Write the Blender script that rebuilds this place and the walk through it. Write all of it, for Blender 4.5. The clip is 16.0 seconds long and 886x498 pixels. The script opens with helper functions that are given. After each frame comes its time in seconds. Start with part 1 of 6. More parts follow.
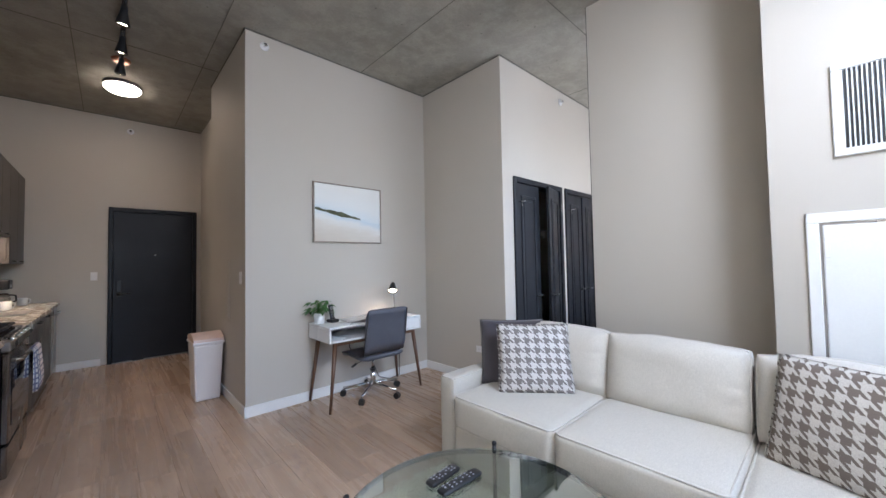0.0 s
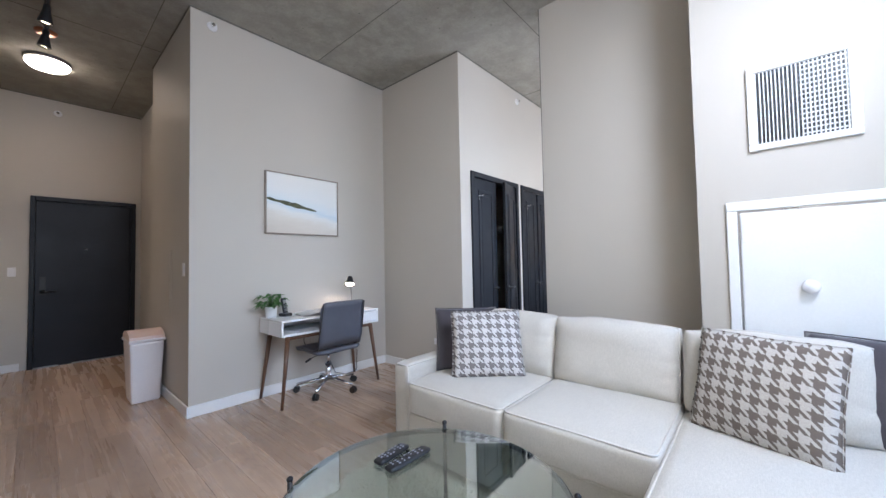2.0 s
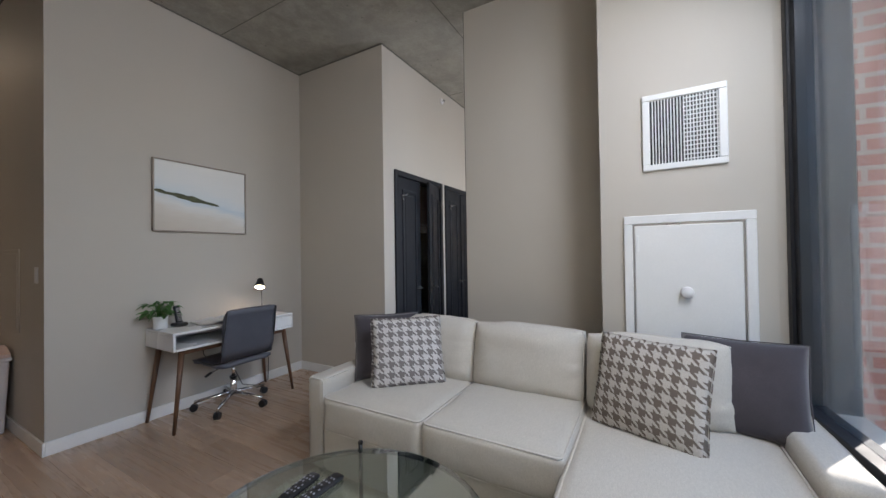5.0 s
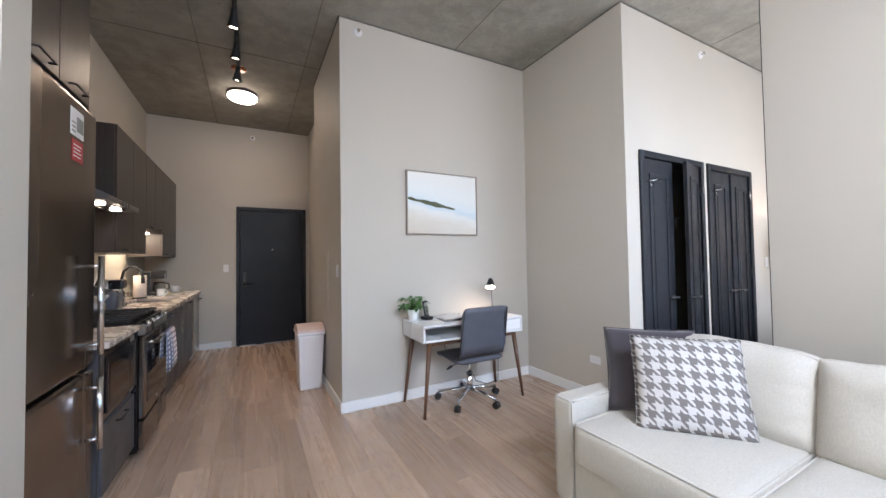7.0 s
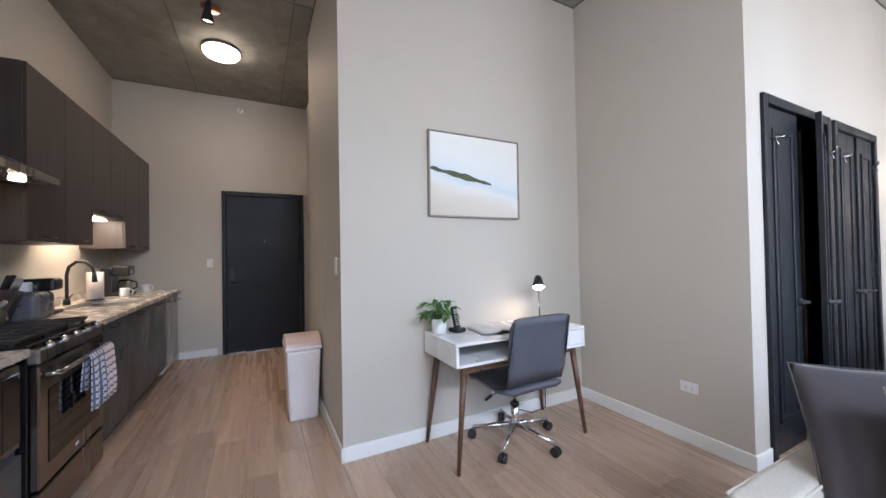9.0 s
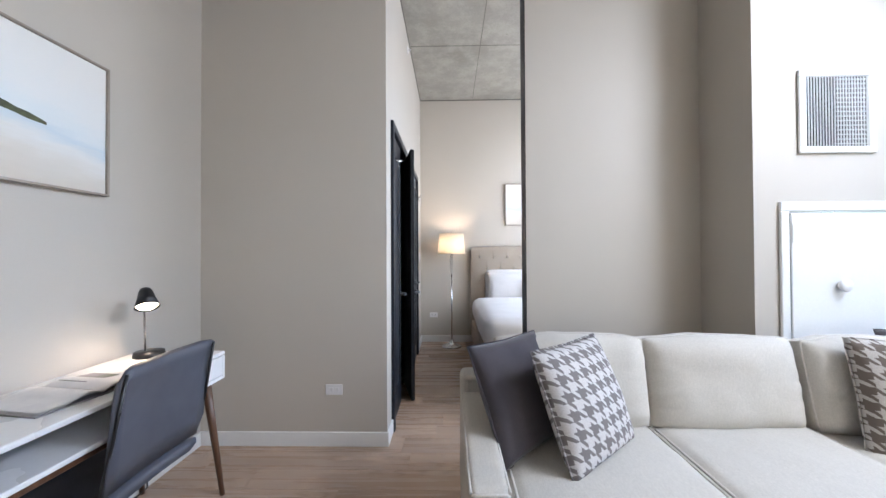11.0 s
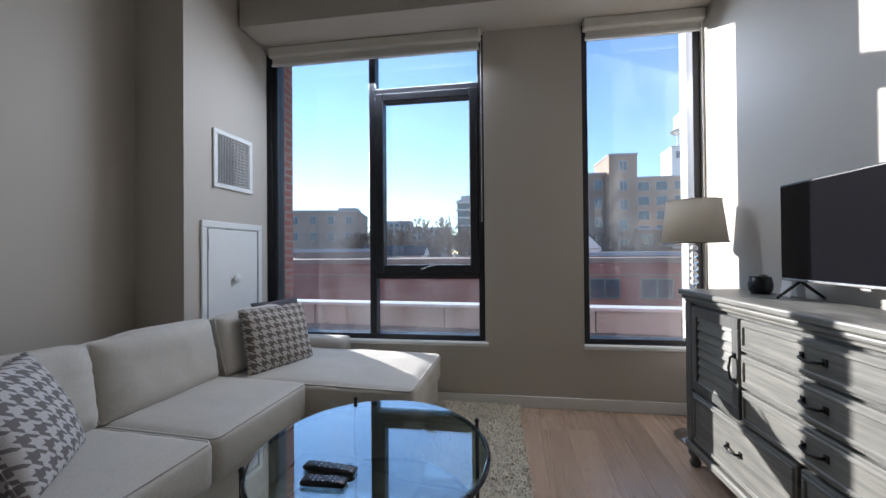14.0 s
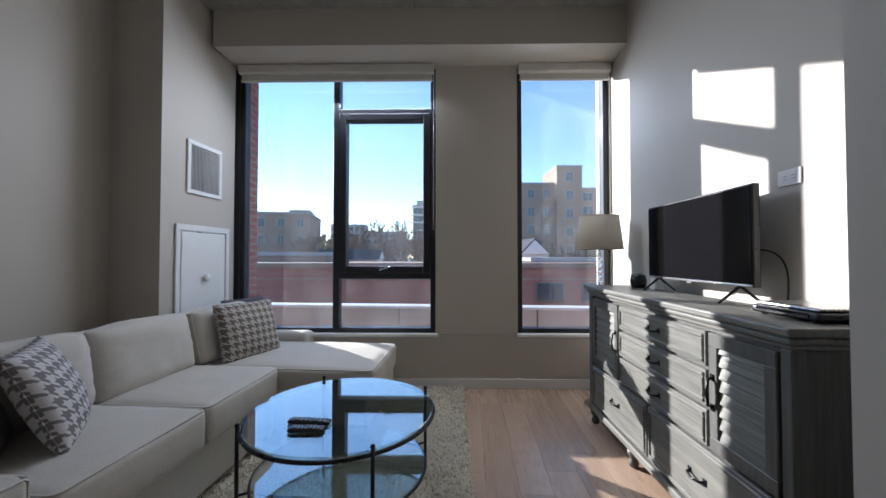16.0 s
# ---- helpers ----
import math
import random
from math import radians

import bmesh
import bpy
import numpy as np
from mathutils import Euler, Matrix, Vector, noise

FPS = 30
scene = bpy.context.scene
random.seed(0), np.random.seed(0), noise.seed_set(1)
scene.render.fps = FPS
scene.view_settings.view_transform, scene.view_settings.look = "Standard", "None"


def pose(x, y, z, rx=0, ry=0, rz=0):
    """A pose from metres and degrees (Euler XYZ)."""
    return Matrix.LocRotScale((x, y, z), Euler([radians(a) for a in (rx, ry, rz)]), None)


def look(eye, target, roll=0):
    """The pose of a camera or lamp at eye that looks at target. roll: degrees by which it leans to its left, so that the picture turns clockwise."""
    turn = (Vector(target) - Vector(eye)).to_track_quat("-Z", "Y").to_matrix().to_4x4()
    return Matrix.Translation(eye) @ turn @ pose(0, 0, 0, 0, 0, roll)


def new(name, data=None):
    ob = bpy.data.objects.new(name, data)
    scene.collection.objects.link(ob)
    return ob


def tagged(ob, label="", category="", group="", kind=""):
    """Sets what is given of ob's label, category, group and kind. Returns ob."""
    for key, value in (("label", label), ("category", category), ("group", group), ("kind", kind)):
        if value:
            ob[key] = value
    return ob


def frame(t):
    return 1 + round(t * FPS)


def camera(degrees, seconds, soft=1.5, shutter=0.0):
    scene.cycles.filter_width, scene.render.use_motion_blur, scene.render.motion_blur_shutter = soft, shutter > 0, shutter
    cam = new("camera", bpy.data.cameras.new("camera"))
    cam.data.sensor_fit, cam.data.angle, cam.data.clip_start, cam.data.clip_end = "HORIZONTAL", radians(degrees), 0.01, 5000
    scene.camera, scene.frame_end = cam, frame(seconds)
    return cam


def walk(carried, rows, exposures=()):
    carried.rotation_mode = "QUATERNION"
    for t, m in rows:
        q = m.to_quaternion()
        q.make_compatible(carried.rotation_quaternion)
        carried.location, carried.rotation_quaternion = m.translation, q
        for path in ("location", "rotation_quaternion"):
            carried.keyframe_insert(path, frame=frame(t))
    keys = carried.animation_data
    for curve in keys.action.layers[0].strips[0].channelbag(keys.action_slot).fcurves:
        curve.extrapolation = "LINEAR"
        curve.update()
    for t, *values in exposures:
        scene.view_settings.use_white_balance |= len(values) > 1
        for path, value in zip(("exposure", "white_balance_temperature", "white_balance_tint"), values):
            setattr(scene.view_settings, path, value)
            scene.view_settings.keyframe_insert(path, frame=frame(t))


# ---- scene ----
cam = camera(102.0, 16.0)
PATH = [
    (0, (0.477, 0.431, 1.349), (1.839, 1.894, 1.416), -1.1),
    (0.5, (0.446, 0.444, 1.337), (1.788, 1.925, 1.405), -1.0),
    (1, (0.431, 0.448, 1.322), (1.709, 1.984, 1.392), -1.0),
    (1.5, (0.48, 0.418, 1.263), (1.788, 1.929, 1.341), -1.0),
    (2, (0.506, 0.381, 1.256), (2.01, 1.699, 1.327), -1.1),
    (2.5, (0.509, 0.392, 1.236), (2.218, 1.429, 1.295), -1.1),
    (3, (0.55, 0.344, 1.257), (2.356, 1.203, 1.301), -1.1),
    (3.2, (0.552, 0.336, 1.256), (2.376, 1.156, 1.299), -1.0),
    (5.3, (0.573, 0.422, 1.348), (2.259, 1.498, 1.36), -0.8),
    (5.5, (0.547, 0.488, 1.333), (2.141, 1.696, 1.358), -0.7),
    (6, (0.589, 0.568, 1.347), (1.877, 2.098, 1.387), -0.8),
    (6.5, (0.663, 0.638, 1.329), (1.707, 2.343, 1.38), -1.0),
    (7, (0.672, 0.787, 1.324), (1.615, 2.55, 1.379), -0.9),
    (7.5, (0.69, 0.998, 1.316), (1.418, 2.86, 1.367), -0.6),
    (8, (0.776, 1.193, 1.304), (1.447, 3.076, 1.359), -1.0),
    (8.2, (0.834, 1.29, 1.298), (1.483, 3.182, 1.355), -1.1),
    (10.3, (0.973, 2.108, 1.296), (2.789, 2.946, 1.298), -0.5),
    (10.5, (1.008, 2.156, 1.278), (2.916, 2.754, 1.293), -0.6),
    (11, (1.069, 2.289, 1.284), (3.068, 2.328, 1.306), -0.3),
    (11.5, (1.083, 2.366, 1.328), (2.985, 1.748, 1.342), -0.5),
    (12, (1.136, 2.456, 1.302), (2.798, 1.344, 1.296), -0.5),
    (12.5, (1.17, 2.49, 1.329), (2.469, 0.969, 1.314), -0.3),
    (13, (1.071, 2.572, 1.337), (2.029, 0.816, 1.327), -0.3),
    (13.5, (0.915, 2.669, 1.308), (1.528, 0.765, 1.329), -0.3),
    (14, (0.792, 2.711, 1.299), (1.194, 0.751, 1.316), -0.5),
    (14.5, (0.64, 2.806, 1.314), (0.988, 0.837, 1.333), -0.5),
    (15, (0.566, 2.91, 1.315), (0.876, 0.934, 1.341), -0.4),
    (15.5, (0.66, 3.042, 1.303), (0.88, 1.054, 1.332), -0.3),
    (16, (0.709, 3.168, 1.285), (0.865, 1.174, 1.327), -0.0),
]
EXPOSURES = [(t, e, k, 14) for t, e, k in ((0, 2.65, 5850), (2.0, 2.72, 5750), (2.5, 2.58, 5650), (3.0, 1.95, 5650), (3.2, 1.9, 5650), (5.3, 1.85, 6400), (5.6, 2.25, 6450), (6.2, 2.85, 6250), (8.0, 3.08, 5900), (8.2, 3.08, 5900), (10.5, 2.92, 5750), (11.0, 2.87, 5900), (11.5, 2.1, 6250), (12.0, 1.38, 6150), (16.0, 1.32, 5800))]
walk(cam, [(t, look(eye, target, roll)) for t, eye, target, roll in PATH], EXPOSURES)

# ---- light ----
SUN_AZ = math.atan2(-0.685, 1.0)
SUN_EL = radians(16.0)
world = bpy.data.worlds.new("sky")
scene.world = world
world.use_nodes = True
wn = world.node_tree
sky = wn.nodes.new("ShaderNodeTexSky")
sky.sky_type, sky.sun_disc = "NISHITA", False
sky.sun_elevation, sky.sun_rotation = SUN_EL, math.pi / 2 - SUN_AZ
sky.air_density, sky.dust_density, sky.ozone_density = 1.0, 0.0, 2.2
wn.links.new(sky.outputs[0], wn.nodes["Background"].inputs[0])
wn.nodes["Background"].inputs[1].default_value = 0.15
sun_way = Vector((math.cos(SUN_AZ) * math.cos(SUN_EL), math.sin(SUN_AZ) * math.cos(SUN_EL), math.sin(SUN_EL)))
sun = new("sun", bpy.data.lights.new("sun", "SUN"))
sun.data.energy, sun.data.angle, sun.data.color = 5.0, radians(0.5), (1.0, 0.93, 0.82)
sun.matrix_world = look(sun_way * 50, (0, 0, 0))


def area(name, m, w, h, watts, colour=(1, 1, 1), shape="RECTANGLE"):
    li = bpy.data.lights.new(name, "AREA")
    li.shape, li.size, li.size_y, li.energy, li.color = shape, w, h, watts, colour
    ob = new(name, li)
    ob.matrix_world = m
    return ob


def spot(name, eye, target, watts, degrees, colour, radius=0.03, blend=0.6):
    li = bpy.data.lights.new(name, "SPOT")
    li.energy, li.spot_size, li.spot_blend, li.color, li.shadow_soft_size = watts, radians(degrees), blend, colour, radius
    ob = new(name, li)
    ob.matrix_world = look(eye, target)
    return ob


WARM = (1.0, 0.62, 0.36)
# sky light in the window openings
SKYLIGHT = (0.90, 0.95, 1.0)
area("sky_light_wide", look((1.75, -0.275, 2.88), (1.5, 1.95, 0.2)), 1.2, 0.26, 13.0, SKYLIGHT)
area("sky_light_narrow", look((-0.2, -0.63, 2.75), (0.6, 1.8, 0.0)), 0.75, 0.6, 3.5, SKYLIGHT)
area("sky_light_bedroom", look((5.0, 0.05, 1.85), (5.0, 3.0, 1.6)), 1.8, 2.4, 10, SKYLIGHT)
# lamps of the place
area("dome_light", look((0.575, 6.06, 3.37), (0.575, 6.06, 0)), 0.3, 0.3, 0.42, WARM, "DISK")
for ty in (4.19, 4.71, 5.19):
    spot("track_light", (0.55, ty + 0.02, 3.27), (0.62, ty + 0.5, 0), 0.6, 70, WARM)
for hy in (3.93, 4.28):
    spot("hood_light", (-0.22, hy, 1.735), (-0.22, hy, 0), 0.13, 130, WARM, 0.02)
spot("cabinet_light", (-0.42, 6.05, 1.67), (-0.45, 6.05, 0), 0.13, 150, WARM, 0.02)
spot("desk_light", (2.80, 3.775, 1.01), (2.72, 3.74, 0.765), 0.42, 140, (1.0, 0.76, 0.54), 0.03)
bl = new("bedroom_light", bpy.data.lights.new("bedroom_light", "POINT"))
bl.data.energy, bl.data.color, bl.data.shadow_soft_size = 1.8, (1.0, 0.76, 0.52), 0.04
bl.location = (6.0, 2.26, 1.42)


# ---- small helpers ----
def part(name, bm, material, parent=None, label="", smooth=False):
    me = bpy.data.meshes.new(name)
    if smooth:
        for f in bm.faces:
            f.smooth = True
    bm.normal_update()
    bm.to_mesh(me)
    bm.free()
    if material:
        for m in (material if isinstance(material, (list, tuple)) else [material]):
            me.materials.append(m)
    ob = new(name, me)
    if parent:
        ob.parent = parent
    if label:
        ob["label"] = label
    return ob


def thing(name, x, y, z, rz=0, label="", category="", group="", kind=""):
    ob = new(name)
    ob.empty_display_size = 0.1
    ob.matrix_world = pose(x, y, z, 0, 0, rz)
    return tagged(ob, label, category, group, kind)


def add_box(bm, x0, x1, y0, y1, z0, z1, bevel=0.0, seg=1, mi=0):
    vs = [bm.verts.new((x, y, z)) for x in (x0, x1) for y in (y0, y1) for z in (z0, z1)]
    fs = [bm.faces.new([vs[i] for i in q]) for q in ((0, 1, 3, 2), (4, 6, 7, 5), (0, 4, 5, 1), (2, 3, 7, 6), (0, 2, 6, 4), (1, 5, 7, 3))]
    for f in fs:
        f.material_index = mi
    if bevel > 0:
        es = list({e for f in fs for e in f.edges})
        r = bmesh.ops.bevel(bm, geom=es, offset=bevel, segments=seg, profile=0.5, affect="EDGES", clamp_overlap=True)
        for f in r["faces"]:
            f.material_index = mi
    return bm


def box(*a, **k):
    return add_box(bmesh.new(), *a, **k)


def add_tube(bm, p, q, r0, r1=None, n=14, caps=True):
    p, q = Vector(p), Vector(q)
    r1 = r0 if r1 is None else r1
    d = (q - p).normalized()
    a = d.orthogonal().normalized()
    b = d.cross(a)
    rings = []
    for c, r in ((p, r0), (q, r1)):
        rings.append([bm.verts.new(c + (a * math.cos(2 * math.pi * i / n) + b * math.sin(2 * math.pi * i / n)) * r) for i in range(n)])
    for i in range(n):
        f = bm.faces.new((rings[0][i], rings[0][(i + 1) % n], rings[1][(i + 1) % n], rings[1][i]))
        f.smooth = True
    if caps:
        bm.faces.new(list(reversed(rings[0])))
        bm.faces.new(rings[1])
    return bm


def tube(*a, **k):
    return add_tube(bmesh.new(), *a, **k)


def add_path(bm, pts, r, n=8, closed=False):
    pts = [Vector(p) for p in pts]
    m = len(pts)
    rings = []
    ref = None
    for i, p in enumerate(pts):
        d = (pts[(i + 1) % m] - pts[i - 1]) if closed or 0 < i < m - 1 else (pts[1] - pts[0] if i == 0 else pts[-1] - pts[-2])
        d.normalize()
        ref = d.orthogonal().normalized() if ref is None else (ref - d * ref.dot(d)).normalized()
        b = d.cross(ref)
        rings.append([bm.verts.new(p + (ref * math.cos(2 * math.pi * k / n) + b * math.sin(2 * math.pi * k / n)) * r) for k in range(n)])
    for i in range(m if closed else m - 1):
        j = (i + 1) % m
        for k in range(n):
            f = bm.faces.new((rings[i][k], rings[i][(k + 1) % n], rings[j][(k + 1) % n], rings[j][k]))
            f.smooth = True
    if not closed:
        bm.faces.new(list(reversed(rings[0])))
        bm.faces.new(rings[-1])
    return bm


def path(*a, **k):
    return add_path(bmesh.new(), *a, **k)


def add_lathe(bm, profile, cx=0, cy=0, cz=0, n=24):
    rings = []
    for r, z in profile:
        rings.append([bm.verts.new((cx + r * math.cos(2 * math.pi * i / n), cy + r * math.sin(2 * math.pi * i / n), cz + z)) for i in range(n)])
    for a, b in zip(rings, rings[1:]):
        for i in range(n):
            f = bm.faces.new((a[i], a[(i + 1) % n], b[(i + 1) % n], b[i]))
            f.smooth = True
    if profile[0][0] > 1e-4:
        bm.faces.new(list(reversed(rings[0])))
    if profile[-1][0] > 1e-4:
        bm.faces.new(rings[-1])
    return bm


def lathe(*a, **k):
    return add_lathe(bmesh.new(), *a, **k)


def cushion(sx, sy, sz, edge=0.06, puff=0.03, n=14, wrinkle=0.004, seed=0, sag=0.0):
    """A stuffed cushion: a rounded box sx by sy by sz, centred on x and y, base at z 0, puffed out on all faces."""
    bm = bmesh.new()
    bmesh.ops.create_cube(bm, size=2)
    bmesh.ops.subdivide_edges(bm, edges=bm.edges[:], cuts=n, use_grid_fill=True)
    h = Vector((sx / 2, sy / 2, sz / 2))
    for v in bm.verts:
        u = v.co.copy()
        p = Vector((u.x * h.x, u.y * h.y, u.z * h.z))
        e = min(edge, *h)
        c = Vector([max(-h[i] + e, min(h[i] - e, p[i])) for i in range(3)])
        d = p - c
        if d.length > 1e-6:
            p = c + d.normalized() * e
        fx, fy, fz = 1 - u.x ** 2, 1 - u.y ** 2, 1 - u.z ** 2
        p.z += u.z * puff * (max(fx, 0) * max(fy, 0)) ** 0.6
        p.x += u.x * puff * 0.7 * (max(fz, 0) * max(fy, 0)) ** 0.6
        p.y += u.y * puff * 0.7 * (max(fx, 0) * max(fz, 0)) ** 0.6
        w = noise.noise(Vector((p.x * 6 + seed * 7.3, p.y * 6, p.z * 6))) + 0.5 * noise.noise(Vector((p.x * 17, p.y * 17 + seed, p.z * 17)))
        p += u.normalized() * wrinkle * w
        p.z -= sag * max(fx, 0) * max(fy, 0) * max(u.z, 0)
        v.co = p + Vector((0, 0, h.z))
    for f in bm.faces:
        f.smooth = True
    return bm


def pillow(w, h, t, n=22, seed=0):
    """A throw pillow standing in the xz plane, base at z 0, pinched to its seams, with its corners drawn out."""
    bm = bmesh.new()
    grid = {}
    for side in (1, -1):
        for i in range(n + 1):
            for j in range(n + 1):
                u, v = 2 * i / n - 1, 2 * j / n - 1
                rim = i in (0, n) or j in (0, n)
                if rim and side == -1:
                    grid[side, i, j] = grid[1, i, j]
                    continue
                ex = 1 - 0.05 * (1 - v * v) * abs(u) ** 2
                ez = 1 - 0.05 * (1 - u * u) * abs(v) ** 2
                d = ((1 - u * u) * (1 - v * v)) ** 0.42 * t / 2
                d *= 1 + 0.12 * noise.noise(Vector((u * 2.1 + seed * 3, v * 2.1, side)))
                grid[side, i, j] = bm.verts.new((u * w / 2 * ex, side * d, h / 2 + v * h / 2 * ez))
    for side in (1, -1):
        for i in range(n):
            for j in range(n):
                q = [grid[side, i, j], grid[side, i + 1, j], grid[side, i + 1, j + 1], grid[side, i, j + 1]]
                f = bm.faces.new(q if side == -1 else list(reversed(q)))
                f.smooth = True
    return bm


def words(name, body, size, m, material, parent=None, extrude=0.0006):
    cu = bpy.data.curves.new(name, "FONT")
    cu.body, cu.size, cu.extrude, cu.align_x, cu.align_y = body, size, extrude, "CENTER", "CENTER"
    tmp = bpy.data.objects.new(name, cu)
    scene.collection.objects.link(tmp)
    me = bpy.data.meshes.new_from_object(tmp.evaluated_get(bpy.context.evaluated_depsgraph_get()))
    bpy.data.objects.remove(tmp)
    me.materials.append(material)
    ob = new(name, me)
    ob.parent = parent
    ob.matrix_local = m
    return ob


# ---- materials ----
def nodes_of(name):
    m = bpy.data.materials.new(name)
    m.use_nodes = True
    nt = m.node_tree
    b = nt.nodes["Principled BSDF"]
    return m, nt, b


def mixed(nt, a, b, fac, blend="MIX"):
    n = nt.nodes.new("ShaderNodeMix")
    n.data_type, n.blend_type = "RGBA", blend
    for sock, v in ((n.inputs[0], fac), (n.inputs[6], a), (n.inputs[7], b)):
        if isinstance(v, (int, float)):
            sock.default_value = v
        elif isinstance(v, (tuple, list)):
            sock.default_value = (*v[:3], 1)
        else:
            nt.links.new(v, sock)
    return n.outputs[2]


def coords(nt, scale=(1, 1, 1), rot=(0, 0, 0), kind="Object"):
    tc = nt.nodes.new("ShaderNodeTexCoord")
    mp = nt.nodes.new("ShaderNodeMapping")
    mp.inputs["Scale"].default_value = scale
    mp.inputs["Rotation"].default_value = rot
    nt.links.new(tc.outputs[kind], mp.inputs[0])
    return mp.outputs[0]


def noisy(nt, co, scale, detail=4, rough=0.55, lo=0.3, hi=0.7):
    n = nt.nodes.new("ShaderNodeTexNoise")
    n.inputs["Scale"].default_value, n.inputs["Detail"].default_value, n.inputs["Roughness"].default_value = scale, detail, rough
    nt.links.new(co, n.inputs["Vector"])
    r = nt.nodes.new("ShaderNodeMapRange")
    r.inputs[1].default_value, r.inputs[2].default_value = lo, hi
    nt.links.new(n.outputs[0], r.inputs[0])
    return r.outputs[0]


def bumped(nt, b, height, strength, dist):
    n = nt.nodes.new("ShaderNodeBump")
    n.inputs["Strength"].default_value, n.inputs["Distance"].default_value = strength, dist
    nt.links.new(height, n.inputs["Height"])
    nt.links.new(n.outputs[0], b.inputs["Normal"])


def surface(name, base, dark=None, rough=0.5, metal=0.0, scale=8, fine=120, bump=0.15, dist=0.002, stretch=(1, 1, 1), spec=0.5, rough_var=0.1, coat=0.0, sheen=0.0):
    """Base colour varied at two scales, with fine relief and uneven gloss."""
    m, nt, b = nodes_of(name)
    dark = dark or tuple(c * 0.86 for c in base)
    co = coords(nt, stretch)
    n1, n2 = noisy(nt, co, scale), noisy(nt, co, fine, 3)
    c1 = mixed(nt, base, dark, n1)
    c2 = mixed(nt, c1, tuple(c * 0.9 for c in base), n2)
    half = nt.nodes.new("ShaderNodeMix")
    half.data_type = "RGBA"
    half.inputs[0].default_value = 0.4
    nt.links.new(c1, half.inputs[6])
    nt.links.new(c2, half.inputs[7])
    nt.links.new(half.outputs[2], b.inputs["Base Color"])
    r = nt.nodes.new("ShaderNodeMapRange")
    r.inputs[3].default_value, r.inputs[4].default_value = max(0.02, rough - rough_var), min(1, rough + rough_var)
    nt.links.new(n1, r.inputs[0])
    nt.links.new(r.outputs[0], b.inputs["Roughness"])
    b.inputs["Metallic"].default_value = metal
    b.inputs["Specular IOR Level"].default_value = spec
    b.inputs["Coat Weight"].default_value = coat
    b.inputs["Sheen Weight"].default_value = sheen
    if bump:
        bumped(nt, b, n2, bump, dist)
    return m


def wood(name, base, dark, rough=0.45, scale=1.0, axis=0, bump=0.12, contrast=1.0):
    m, nt, b = nodes_of(name)
    st = [14 * scale, 14 * scale, 14 * scale]
    st[axis] = 0.9 * scale
    info = nt.nodes.new("ShaderNodeObjectInfo")
    far = nt.nodes.new("ShaderNodeMath")
    far.operation = "MULTIPLY"
    far.inputs[1].default_value = 173.0
    nt.links.new(info.outputs["Random"], far.inputs[0])

    def shifted(v):
        n = nt.nodes.new("ShaderNodeVectorMath")
        nt.links.new(v, n.inputs[0])
        nt.links.new(far.outputs[0], n.inputs[1])
        return n.outputs[0]

    g = noisy(nt, shifted(coords(nt, st)), 2.2, 6, 0.62, 0.36, 0.64)
    st2 = [60 * scale] * 3
    st2[axis] = 2.0 * scale
    f = noisy(nt, shifted(coords(nt, st2)), 2.0, 3, 0.6, 0.35, 0.65)
    c = mixed(nt, base, dark, g)
    c = mixed(nt, c, dark, mixed(nt, (0, 0, 0), (0.5 * contrast,) * 3, f))
    c = mixed(nt, c, tuple(x * 0.75 for x in base), mixed(nt, (0, 0, 0), (0.35,) * 3, info.outputs["Random"]))
    nt.links.new(c, b.inputs["Base Color"])
    b.inputs["Roughness"].default_value = rough
    bumped(nt, b, f, bump, 0.0015)
    return m


def glow(name, colour, strength, base=(0.9, 0.9, 0.9)):
    m, nt, b = nodes_of(name)
    b.inputs["Base Color"].default_value = (*base, 1)
    b.inputs["Emission Color"].default_value = (*colour, 1)
    b.inputs["Emission Strength"].default_value = strength
    return m


def glass(name, tint=(1, 1, 1), rough=0.0, ior=1.45):
    m, nt, b = nodes_of(name)
    b.inputs["Base Color"].default_value = (*tint, 1)
    b.inputs["Transmission Weight"].default_value = 1
    b.inputs["Roughness"].default_value = rough
    b.inputs["IOR"].default_value = ior
    return m


